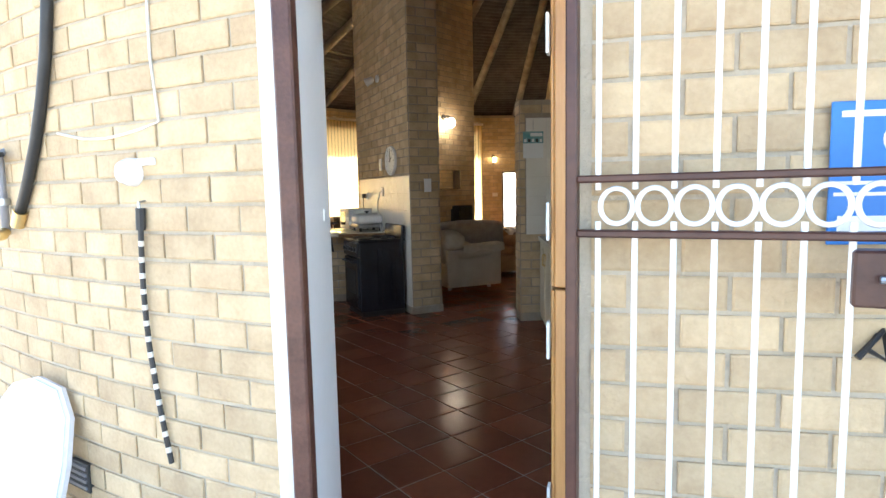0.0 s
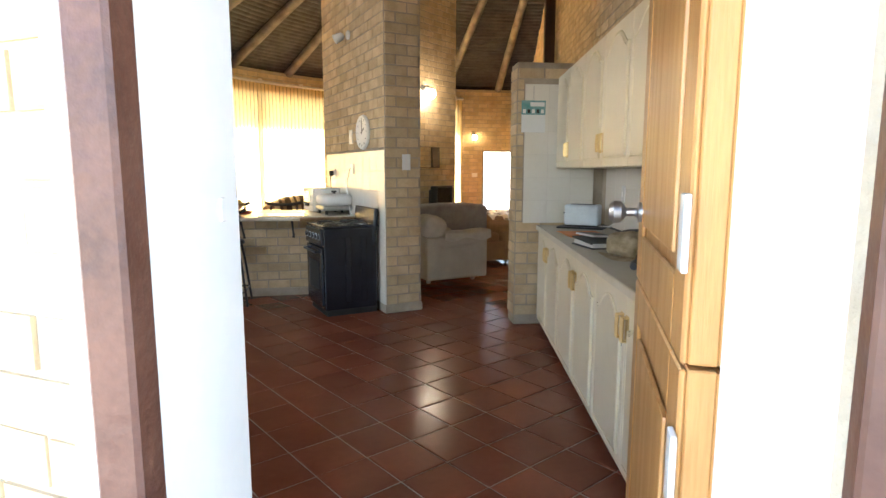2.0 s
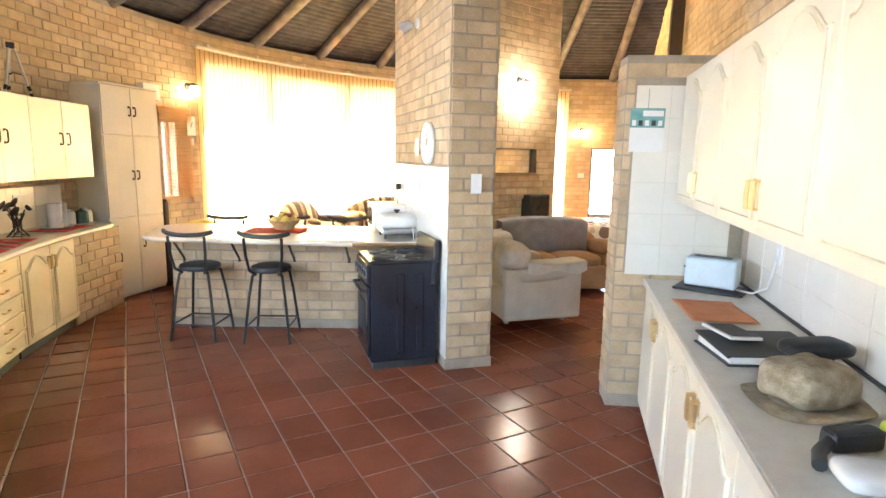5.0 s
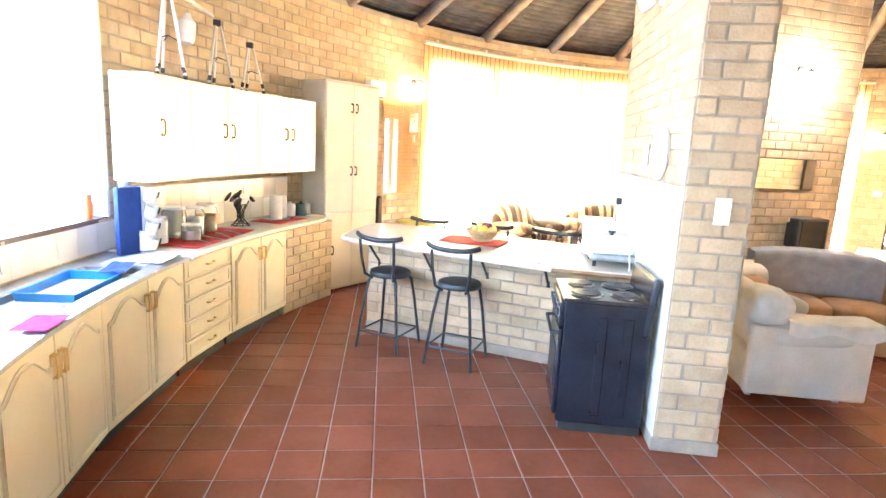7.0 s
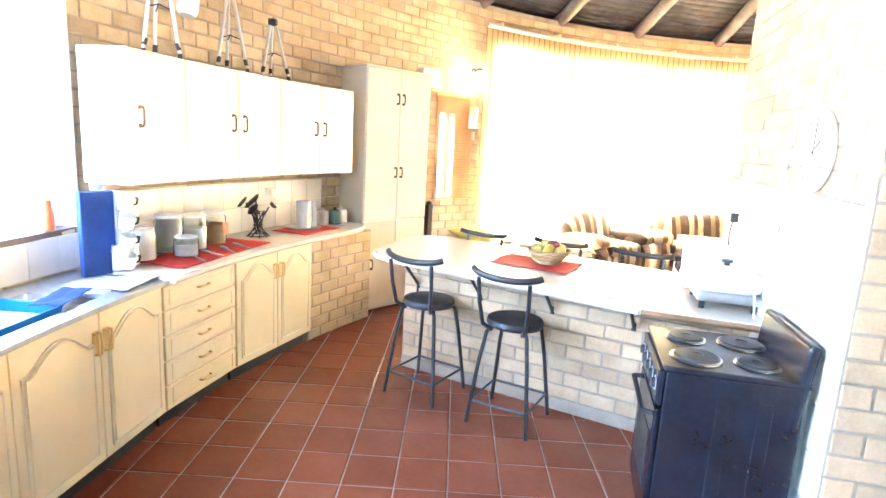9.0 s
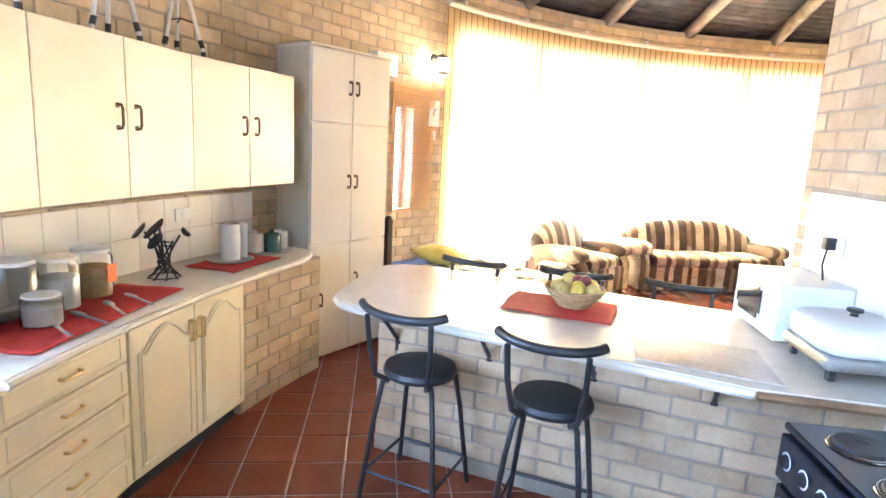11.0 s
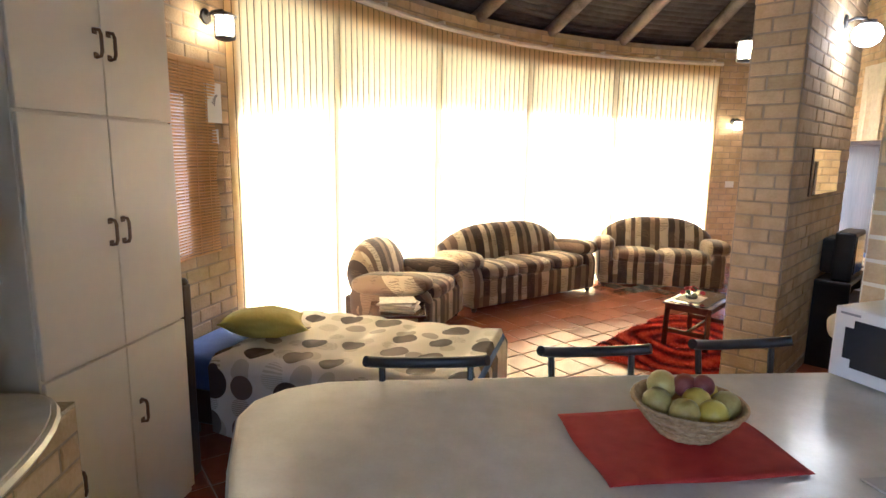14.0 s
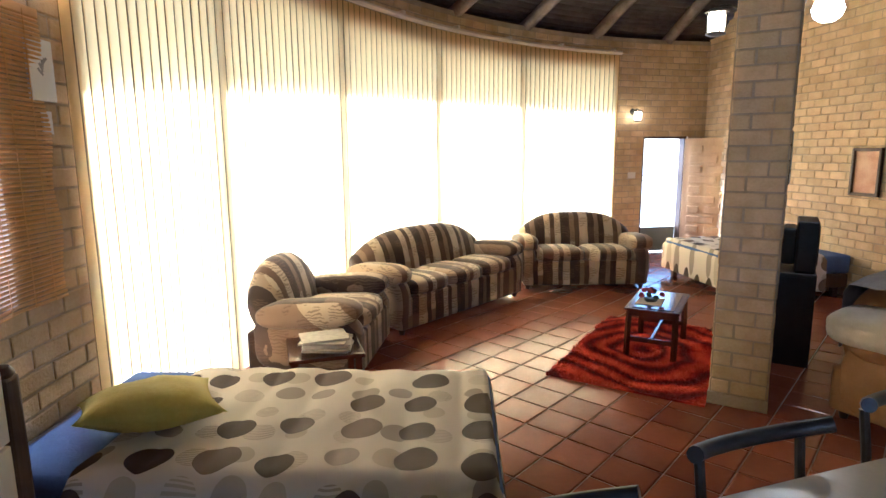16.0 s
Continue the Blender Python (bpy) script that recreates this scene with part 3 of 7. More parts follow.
stable_door = thing("stable_door", "orange varnished wooden stable door standing open against the counter", "door", pose(1.775, 2.90, 0, 0, 0, 77.5))
for z0, z1, name in ((0.02, 1.06, "lower_leaf"), (1.068, 2.04, "upper_leaf")):
    leaf = part(name, bm_box(0.0, 0.80, -0.022, 0.022, z0, z1, 0.003, 1), M_DOORWOOD, stable_door)
    for side in (-1, 1):
        y0, y1 = sorted((side * 0.0225, side * 0.034))
        for x0, x1, a, b in ((0.0, 0.11, z0, z1), (0.69, 0.80, z0, z1), (0.11, 0.69, z0, z0 + 0.13), (0.11, 0.69, z1 - 0.11, z1)):
            part("moulding", bm_box(x0, x1, y0, y1, a, b, 0.004, 1), M_DOORWOOD, leaf)
        part("panel", bm_box(0.14, 0.66, side * 0.030 - 0.006, side * 0.030 + 0.006, z0 + 0.16, z1 - 0.14, 0.006, 2), M_DOORWOOD, leaf)
for z in (0.35, 0.9, 1.28, 1.85):
    part("hinge", bm_box(-0.03, 0.012, 0.036, 0.046, z - 0.06, z + 0.06, 0.002, 1), M_WHITEGLOSS, stable_door, "white painted hinge")
knob = bm_lathe([(0.0, 0.0), (0.028, 0.0), (0.028, 0.008), (0.012, 0.014), (0.012, 0.04), (0.03, 0.055), (0.032, 0.075), (0.02, 0.088), (0.0, 0.09)], 20)
part("door_knob", bm_move(knob, pose(0.74, 0.034, 1.26, -90, 0, 0)), M_STEEL, stable_door, "satin steel knob", smooth="auto")

gate = thing("security_gate", "open steel gate with white bars and brown frame", "gate", pose(1.735, 2.51, 0, 0, 0, -21))
for x0, x1, z0, z1 in ((0.0, 0.028, 0.03, 2.05), (0.81, 0.84, 0.03, 2.05), (0.028, 0.81, 0.03, 0.06), (0.04, 0.80, 2.01, 2.05), (0.028, 0.81, 1.262, 1.280), (0.028, 0.81, 1.392, 1.410)):
    part("gate_frame", bm_box(x0, x1, -0.02, 0.02, z0, z1, 0.004, 1), M_BROWNPAINT, gate)
for i in range(9):
    x = 0.075 + i * 0.0845
    for z0, z1 in ((0.06, 1.262), (1.28, 1.30), (1.375, 1.392), (1.41, 2.01)):
        part("bar", bm_tube([(x, 0, z0), (x, 0, z1)], 0.007, 8), M_WHITEGLOSS, gate, smooth="auto")
    if i < 7:
        part("ring", bm_tube([(x + 0.04225 + 0.037 * math.cos(q * math.pi / 12), 0, 1.336 + 0.042 * math.sin(q * math.pi / 12)) for q in range(25)], 0.0065, 8, cap=False), M_WHITEGLOSS, gate, smooth=True)
part("lock_box", bm_box(0.58, 0.80, -0.03, 0.03, 1.13, 1.245, 0.005, 1), M_BROWNPAINT, gate)
part("bolt", bm_tube([(0.62, -0.045, 1.19), (0.86, -0.045, 1.19)], 0.008, 8), M_STEEL, gate, smooth="auto")

# far door
far_door = thing("door_2", "open back door with bright daylight behind it", "door", at_ring(96.2), kind="structure")
for x0, x1, z0, z1 in ((-0.40, -0.36, 0, 1.9), (0.36, 0.40, 0, 1.9), (-0.36, 0.36, 1.86, 1.9)):
    part("door_frame", bm_box(x0, x1, 0.02, 0.14, z0, z1), M_DARKWOOD, far_door)
M_GREEN = mat("grey_green_paint", (0.20, 0.24, 0.20), None, 4, 0.5)
part("lower_gate", bm_box(-0.36, 0.36, 0.14, 0.17, 0.02, 0.42, 0.005, 1), M_GREEN, far_door, "grey-green lower panel")
for z in (1.19, 1.27):
    part("bar", bm_box(-0.36, 0.36, 0.15, 0.165, z - 0.008, z + 0.008), M_WHITEGLOSS, far_door)
M_PALEWOOD = mat("pale_carved_wood", (0.55, 0.37, 0.19), (0.43, 0.27, 0.13), 5, 0.4, 0.1, 30, stretch=(1, 1, 0.3))
leaf = thing("carved_door", "pale wooden door with raised blocks, standing open", "door", at_ring(96.2) @ pose(0.37, 0, 0, 0, 0, -62))
part("leaf", bm_box(0.0, 0.72, -0.02, 0.02, 0.02, 1.86, 0.003, 1), M_PALEWOOD, leaf)
for r in range(10):
    for c in range(2):
        w = 0.2 if (r + c) % 2 else 0.26
        x0 = 0.1 + (0 if c == 0 else (0.3 if r % 2 else 0.24))
        part("block", bm_box(x0, x0 + w, -0.042, -0.0205, 0.2 + r * 0.16, 0.31 + r * 0.16, 0.01, 2), M_PALEWOOD, leaf)
part("door_handle", bm_move(bm_lathe([(0, 0), (0.02, 0), (0.02, 0.03), (0.03, 0.045), (0, 0.06)], 14), pose(0.65, -0.021, 1.0, 90, 0, 0)), M_BRASS, leaf, smooth="auto")


# ---- kitchen ----
def ring_prism(a0, a1, d0, d1, z0, z1, n=1, bev=0.0):
    """A block that follows the round wall from a0 to a1 degrees and from d0 to d1 metres outside its face."""
    pts = [ring(a0 + (a1 - a0) * i / n, d0) for i in range(n + 1)] + [ring(a1 + (a0 - a1) * i / n, d1) for i in range(n + 1)]
    return bm_prism(pts, z0, z1, bev, 2)


def on_front(a0, a1, d, flat=True):
    """The pose of a flat front between two angles, and its width: x runs along it as seen from the room, -y to the room."""
    p, q = Vector(ring(a0, d)), Vector(ring(a1, d))
    u = q - p
    return pose(p.x, p.y, 0, 0, 0, math.degrees(math.atan2(u.y, u.x))), u.length


def arched_panel(w, h):
    """A raised cathedral panel, centred on x, standing on z = 0, its face on -y."""
    n = 14
    prof = [(-w / 2, 0), (w / 2, 0), (w / 2, h - 0.09)]
    for i in range(n + 1):
        t = i / n
        x = w / 2 - w * t
        k = abs(x) / (w / 2)
        prof.append((x, h - 0.09 + (0.09 * (1 - ((k - 0.0) / 0.78) ** 2) if k < 0.78 else 0.0)))
    bm = bm_prism([(x, z) for x, z in prof], 0.0, 0.009, 0.005, 2)
    bm.transform(Matrix(((1, 0, 0, 0), (0, 0, -1, 0), (0, 1, 0, 0), (0, 0, 0, 1))))
    return bm


def groove_frame(w, h):
    """The thin pale bead round an arched panel."""
    prof = [(-w / 2, 0.0), (w / 2, 0.0), (w / 2, h - 0.09)]
    for i in range(13):
        x = w / 2 - w * i / 12
        k = abs(x) / (w / 2)
        prof.append((x, h - 0.09 + (0.09 * (1 - (k / 0.78) ** 2) if k < 0.78 else 0.0)))
    prof.append((-w / 2, 0.0))
    return bm_tube([(x, -0.002, z) for x, z in prof], 0.006, 6)


def pull(l=0.11):
    return bm_tube([(0, 0, 0), (0, -0.022, 0.004), (0, -0.028, 0.02), (0, -0.028, l - 0.02), (0, -0.022, l - 0.004), (0, 0, l)], 0.0065, 8)


def d_pull(l=0.12):
    bm = bm_tube([(-0.011, 0, 0.01), (-0.011, -0.026, 0.01), (-0.011, -0.028, l / 2), (-0.011, -0.026, l - 0.01), (-0.011, 0, l - 0.01)], 0.006, 6)
    bm_add(bm, bm_tube([(0.011, 0, 0.01), (0.011, -0.026, 0.01), (0.011, -0.028, l / 2), (0.011, -0.026, l - 0.01), (0.011, 0, l - 0.01)], 0.006, 6))
    return bm_add(bm, bm_box(-0.02, 0.02, -0.006, 0, 0, l, 0.003, 1))


M_BEAD = mat("pale_bead", (0.84, 0.76, 0.56), None, 5, 0.4)
M_BRONZE = mat("brown_bronze", (0.16, 0.10, 0.06), (0.10, 0.06, 0.035), 9, 0.4, metal=0.7)


def arched_door(parent, m, w, h, material, hinge_right, pull_material, top_pull=True):
    d = part("door", bm_move(bm_box(0.003, w - 0.003, -0.02, 0.0, 0.0, h, 0.003, 1), m), material, parent)
    part("panel", bm_move(arched_panel(w - 0.12, h - 0.12), m @ pose(w / 2, -0.0205, 0.06)), material, d)
    part("bead", bm_move(groove_frame(w - 0.10, h - 0.10), m @ pose(w / 2, -0.021, 0.05)), M_BEAD, d)
    x = 0.035 if hinge_right else w - 0.035
    part("handle", bm_move(d_pull(), m @ pose(x, -0.021, h - 0.2 if top_pull else 0.08)), pull_material, d, "gilt handle")
    return d


def base_unit(name, a0, a1, label, kind):
    m, w = on_front(a0, a1, -0.53)
    ob = thing(name, label, "cabinet", m, group="kitchen base units")
    part("body", bm_box(0.002, w - 0.002, 0.002, 0.45, 0.10, 0.862), M_YELLOW, ob)
    part("plinth", bm_box(0.01, w - 0.01, 0.05, 0.07, 0.0, 0.10), M_BLACKPL, ob, "dark recessed plinth")
    if kind == "drawers":
        hh = 0.74 / 5
        for i in range(5):
            z = 0.115 + i * hh
            d = part("drawer", bm_box(0.005, w - 0.005, -0.02, 0.0, z, z + hh - 0.008, 0.004, 1), M_YELLOW, ob)
            part("bead", bm_tube([(0.05, -0.021, z + 0.025), (w - 0.05, -0.021, z + 0.025), (w - 0.05, -0.021, z + hh - 0.03), (0.05, -0.021, z + hh - 0.03), (0.05, -0.021, z + 0.025)], 0.003, 6), M_BEAD, d)
            part("handle", bm_move(pull(0.1), pose(w / 2 - 0.05, -0.02, z + hh / 2, 0, 90, 0)), M_BRASS, d, "gilt bow handle")
    else:
        n = 2
        for i in range(n):
            arched_door(ob, pose(i * w / n, 0, 0.115), w / n, 0.74, M_YELLOW, i == 1, M_BRASS)
    return ob


base_unit("sink_cabinet", 240.0, 230.4, "yellow cream sink base unit with arched doors", "doors")
base_unit("sink_cabinet", 230.4, 221.4, "yellow cream sink base unit with arched doors", "doors")
base_unit("sink_cabinet", 221.4, 212.5, "yellow cream base unit with arched doors beside the sink", "doors")
base_unit("drawer_cabinet", 212.4, 206.3, "yellow cream base unit with five drawers", "drawers")
base_unit("base_cabinet", 206.2, 198.2, "yellow cream base unit with two arched doors", "doors")

# brick support under the end of the worktop
bw = tagged(part("brick_support", ring_prism(198.0, 190.3, -0.50, -0.02, 0.0, 0.86, 3), M_MORTAR), "short cream brick wall carrying the worktop end", "brick wall", kind="structure")
lay_bricks(bw, lambda s, d: ring(s, -0.50), 190.3, 198.0, 0.0, 0.86, unit=DEG * 6.4 / 6.9, flip=True, seed=31, pick=(190, 199))

# worktops and sink
top1 = thing("worktop", "pale speckled laminate worktop along the curved wall", "worktop", pose(0, 0, 0))
front = [(212.4 - 17.0 * i / 12, -0.61) for i in range(13)]
front += [(195.4 - 4.9 * math.sin(q * math.pi / 16), -0.36 - 0.25 * math.cos(q * math.pi / 16)) for q in range(1, 9)]
back_line = [(190.5 + 21.9 * i / 12, -0.005) for i in range(13)]
part("board", bm_prism([ring(a, d) for a, d in front + back_line], 0.866, 0.905, 0.006, 2), M_TOP, top1)
part("edge", bm_tube([(*ring(a, d - 0.002), 0.885) for a, d in front], 0.016, 6), M_TOPEDGE, top1)
sink = thing("sink", "stainless steel double sink and drainer", "sink", pose(0, 0, 0))
SB = [(231.0, 224.6), (223.6, 216.2)]


def steel_top(a0, a1, holes):
    bm = bmesh.new()
    cuts = sorted({a0, a1, *[v for h in holes for v in h]})
    for lo, hi in zip(cuts, cuts[1:]):
        hole = any(h[1] <= lo and hi <= h[0] for h in holes)
        for d0, d1 in ((-0.60, -0.50), (-0.50, -0.14), (-0.14, -0.005)):
            if hole and d0 == -0.50:
                continue
            n = max(1, round((hi - lo) / 2))
            for i in range(n):
                p, q = lo + (hi - lo) * i / n, lo + (hi - lo) * (i + 1) / n
                bm.faces.new([bm.verts.new((*ring(a, d), 0.893)) for a, d in ((p, d0), (q, d0), (q, d1), (p, d1))])
    bmesh.ops.remove_doubles(bm, verts=bm.verts, dist=1e-4)
    bmesh.ops.recalc_face_normals(bm, faces=bm.faces)
    ext = bmesh.ops.extrude_face_region(bm, geom=list(bm.faces))
    for v in [g for g in ext["geom"] if isinstance(g, bmesh.types.BMVert)]:
        v.co.z -= 0.024
    bmesh.ops.recalc_face_normals(bm, faces=bm.faces)
    return bm


part("drainer", steel_top(212.5, 241.0, SB), M_STEEL, sink)
for i in range(7):
    a = 215.4 - i * 0.4
    part("ridge", bm_tube([(*ring(a, -0.47), 0.894), (*ring(a, -0.18), 0.894)], 0.004, 6), M_STEEL, sink)
for a0, a1 in SB:
    p = [ring(a0, -0.50), ring(a1, -0.50), ring(a1, -0.14), ring(a0, -0.14)]
    bm = bmesh.new()
    hi = [bm.verts.new((x, y, 0.892)) for x, y in p]
    cx, cy = sum(x for x, y in p) / 4, sum(y for x, y in p) / 4
    lo = [bm.verts.new((cx + (x - cx) * 0.86, cy + (y - cy) * 0.86, 0.74)) for x, y in p]
    bm.faces.new(lo)
    for i in range(4):
        bm.faces.new((hi[i], hi[(i + 1) % 4], lo[(i + 1) % 4], lo[i]))
    bmesh.ops.bevel(bm, geom=[e for e in bm.edges if not e.is_boundary], offset=0.03, segments=3, affect="EDGES")
    part("bowl", bm, M_STEEL, sink, smooth=True)
tap = bm_tube([(*ring(224.1, -0.09), 0.894), (*ring(224.1, -0.09), 1.07), (*ring(224.1, -0.12), 1.12), (*ring(224.1, -0.2), 1.13), (*ring(224.1, -0.26), 1.10), (*ring(224.1, -0.265), 1.06)], 0.012, 10)
part("tap", tap, M_CHROME, sink, smooth=True)
M_BLUE = mat("blue_plastic", (0.03, 0.22, 0.62), (0.025, 0.18, 0.52), 4, 0.35)
M_BLUE2 = mat("dark_blue_cloth", (0.02, 0.055, 0.24), (0.015, 0.04, 0.18), 10, 0.8, 0.3, 200)
M_PINK = mat("pink_cloth", (0.55, 0.04, 0.22), (0.45, 0.03, 0.18), 10, 0.9, 0.3, 200)
basin = thing("washing_up_basin", "bright blue plastic basin in the sink", "basin", at_ring(219.9, -0.32, 0.76))
bm = bmesh.new()
bx = [(-0.25, -0.15), (0.25, -0.15), (0.25, 0.15), (-0.25, 0.15)]
lo = [bm.verts.new((x * 0.85, y * 0.85, 0.0)) for x, y in bx]
hi = [bm.verts.new((x, y, 0.15)) for x, y in bx]
rim = [bm.verts.new((x * 1.06, y * 1.08, 0.152)) for x, y in bx]
bm.faces.new(lo)
for i in range(4):
    bm.faces.new((lo[i], lo[(i + 1) % 4], hi[(i + 1) % 4], hi[i]))
    bm.faces.new((hi[i], hi[(i + 1) % 4], rim[(i + 1) % 4], rim[i]))
part("bowl", bm, M_BLUE, basin)


def cloth(name, w, l, m, material, label, cat="cloth", wave=0.006, seed=0):
    bm = bm_grid(16, 16, lambda u, v: ((u - 0.5) * w * (1 + 0.02 * math.sin(7 * v + seed)), (v - 0.5) * l * (1 + 0.02 * math.sin(6 * u + seed)),
                                       0.004 + wave * (0.5 + 0.5 * noise.noise((u * 3 + seed, v * 3, seed)))))
    ex = bmesh.ops.extrude_face_region(bm, geom=list(bm.faces))
    for v in [g for g in ex["geom"] if isinstance(g, bmesh.types.BMVert)]:
        v.co.z += 0.003
    bmesh.ops.recalc_face_normals(bm, faces=bm.faces)
    return tagged(part(name, bm, material, smooth=True, m=m), label, cat)


cloth("dish_cloth", 0.30, 0.14, at_ring(217.0, -0.40, 0.905) @ pose(0, 0, 0, 0, 0, 15), M_BLUE2, "folded dark blue cloth hung over the sink edge", wave=0.02)
cloth("dish_cloth", 0.22, 0.15, at_ring(226.0, -0.53, 0.896), M_PINK, "bright pink cloth on the sink edge", wave=0.008)
cloth("drying_mat", 0.34, 0.16, at_ring(213.6, -0.46, 0.895) @ pose(0, 0, 0, 0, 0, 8), M_WHITEGLOSS, "white folded drying mat on the drainer", "mat", wave=0.012)

# splashback tiles
splash = thing("splashback", "white square wall tiles above the worktop", "tiles", pose(0, 0, 0), kind="structure")
tm = {}


def wall_tile(parent, m, w, h):
    key = (round(w, 3), round(h, 3))
    if key not in tm:
        bm = bm_box(-key[0] / 2 + 0.0015, key[0] / 2 - 0.0015, -0.007, 0.002, 0.0015, key[1] - 0.0015, 0.0012, 1)
        ob = part("tile", bm, M_WTILE, parent)
        tm[key] = ob.data
    else:
        ob = new("tile", tm[key])
        ob.parent = parent
    ob.matrix_basis = m
    return ob


TA = 0.2 / DEG
for i in range(17):
    a = 191.7 + (i + 0.5) * TA
    for z, h in ((0.905, 0.2), (1.105, 0.2)):
        if a > 211.5 and z > 1.0:
            continue
        wall_tile(splash, at_ring(a, -0.008, z), 0.2, h)
for i in range(17, 29):
    wall_tile(splash, at_ring(191.7 + (i + 0.5) * TA, -0.008, 0.905), 0.2, 0.2)

# tiles on the kitchen side of the pier, on the low wall and behind the counter
pier_tiles = thing("pier_tiles", "white square wall tiles on the kitchen side of the pier", "tiles", pose(0, 0, 0), kind="structure")
ang1 = math.degrees(math.atan2(-U1[1], -U1[0]))
for i in range(10):
    s = 0.0 + (i + 0.5) * 0.202
    for k in range(8):
        wall_tile(pier_tiles, pose(0.705 + U1[0] * s, 7.40 + U1[1] * s, 0.0 + k * 0.197, 0, 0, ang1), 0.202, 0.197)
M_TGROUT = mat("white_grout", (0.72, 0.68, 0.60), (0.66, 0.62, 0.54), 6, 0.8, 0.2, 90)
part("grout", bm_box(-2.018, -0.002, -0.0045, 0.0, 0.002, 1.574), M_TGROUT, pier_tiles, m=pose(0.705, 7.40, 0, 0, 0, ang1))
counter_tiles = thing("counter_tiles", "cream tiles on the wall above the counter", "tiles", pose(0, 0, 0), kind="structure")
for k in range(6):
    for i in range(3):
        x, y = PD(0.065 + (i + 0.5) * 0.212, 0.0)
        wall_tile(counter_tiles, pose(x, y, 0.92 + k * 0.2, 0, 0, 7.3), 0.212, 0.2)
x, y = PD(0.065, 0.0)
part("grout", bm_box(0.002, 0.634, -0.0045, 0.0, 0.922, 2.118), M_TGROUT, counter_tiles, m=pose(x, y, 0, 0, 0, 7.3))
part("grout", bm_box(0.002, 3.598, -0.0045, 0.0, 0.907, 1.413), M_TGROUT, counter_tiles, m=pose(2.68, 7.0, 0, 0, 0, -90))
for k in range(3):
    for i in range(12):
        wall_tile(counter_tiles, pose(2.68, 7.0 - (i + 0.5) * 0.3, 0.905 + k * 0.17, 0, 0, -90), 0.3, 0.17)


# wall cupboards
def wall_unit(a0, a1, doors, label):
    m, w = on_front(a0, a1, -0.34)
    ob = thing("wall_cupboard", label, "cupboard", m, group="curved wall cupboards")
    part("body", bm_box(0.001, w - 0.001, 0.002, 0.30, 1.386, 2.114), M_CREAM, ob)
    for x0, x1, hx in doors:
        d = part("door", bm_box(x0 * w + 0.002, x1 * w - 0.002, -0.018, 0.0, 1.388, 2.112, 0.003, 1), M_CREAM, ob)
        if hx is not None:
            h = bm_move(pull(0.11), pose(hx * w - 0.0, -0.018, 1.705))
            bm_add(h, bm_box(hx * w - 0.012, hx * w + 0.012, -0.022, -0.017, 1.70, 1.722, 0.002, 1))
            bm_add(h, bm_box(hx * w - 0.012, hx * w + 0.012, -0.022, -0.017, 1.798, 1.82, 0.002, 1))
            part("handle", h, M_BRONZE, d, "brown bronze handle", smooth="auto")
    return ob


wall_unit(212.0, 208.0, [(0.0, 1.0, 0.16)], "cream single-door wall cupboard beside the window")
wall_unit(208.0, 199.6, [(0.0, 0.5, 0.44), (0.5, 1.0, 0.56)], "cream two-door wall cupboard above the worktop")
wall_unit(199.6, 191.4, [(0.0, 0.5, 0.44), (0.5, 1.0, 0.56)], "cream two-door wall cupboard beside the tall cupboard")

# tall cupboard
tall = thing("tall_cupboard", "cream full-height cupboard with six doors", "cupboard", pose(-3.265, 8.40, 0, 0, 0, 88.0))
TW = 0.80
part("body", bm_box(0.0, TW, 0.002, 0.46, 0.02, 2.35, 0.003, 1), M_CREAM, tall)
part("top_board", bm_box(-0.015, TW + 0.01, -0.02, 0.48, 2.35, 2.37, 0.003, 1), M_CREAM, tall)
for z0, z1, hz in ((0.06, 0.915, 0.52), (0.925, 1.82, 1.34), (1.83, 2.345, 2.04)):
    for i in range(2):
        d = part("door", bm_box(i * TW / 2 + 0.002, (i + 1) * TW / 2 - 0.002, -0.018, 0.0, z0, z1, 0.003, 1), M_CREAM, tall)
        x = TW / 2 - 0.035 if i == 0 else TW / 2 + 0.035
        if z0 < 0.5 and i == 0:
            x, hz = 0.10, 0.44
        elif z0 < 0.5:
            x, hz = TW / 2 + 0.06, 0.56
        h = bm_move(pull(0.1), pose(x, -0.018, hz))
        bm_add(h, bm_box(x - 0.012, x + 0.012, -0.022, -0.017, hz - 0.004, hz + 0.018, 0.002, 1))
        bm_add(h, bm_box(x - 0.012, x + 0.012, -0.022, -0.017, hz + 0.082, hz + 0.104, 0.002, 1))
        part("handle", h, M_BRONZE, d, "brown bronze handle", smooth="auto")
tagged(part("fuse_box", bm_box(-0.14, 0.14, -0.10, 0.0, 2.30, 2.50, 0.008, 2), M_WHITEGLOSS, m=at_ring(179.2, -0.01)), "white fuse box on the wall above the cupboard", "fuse box")

# fridge with its back to the round wall beside the kitchen door
fridge = thing("fridge", "tall white fridge-freezer with grey hinges beside the kitchen door", "fridge", pose(0.67, 3.65, 0, 0, 0, -23))
part("body", bm_box(-0.51, 0.0, -0.50, -0.062, 0.035, 1.60, 0.008, 2), M_WHITEGLOSS, fridge)
for z0, z1, name in ((0.05, 0.885, "freezer_door"), (0.905, 1.61, "fridge_door")):
    d = part(name, bm_box(-0.51, 0.0, -0.052, 0.0, z0, z1, 0.014, 3), M_WHITEGLOSS, fridge)
    part("handle", bm_box(-0.49, -0.465, 0.0, 0.03, z0 + 0.2, z0 + 0.45, 0.008, 2), M_GREYPL, d)
part("gasket", bm_box(-0.50, -0.008, -0.0615, -0.0525, 0.06, 1.59), M_GREYPL, fridge, "grey rubber door seal")
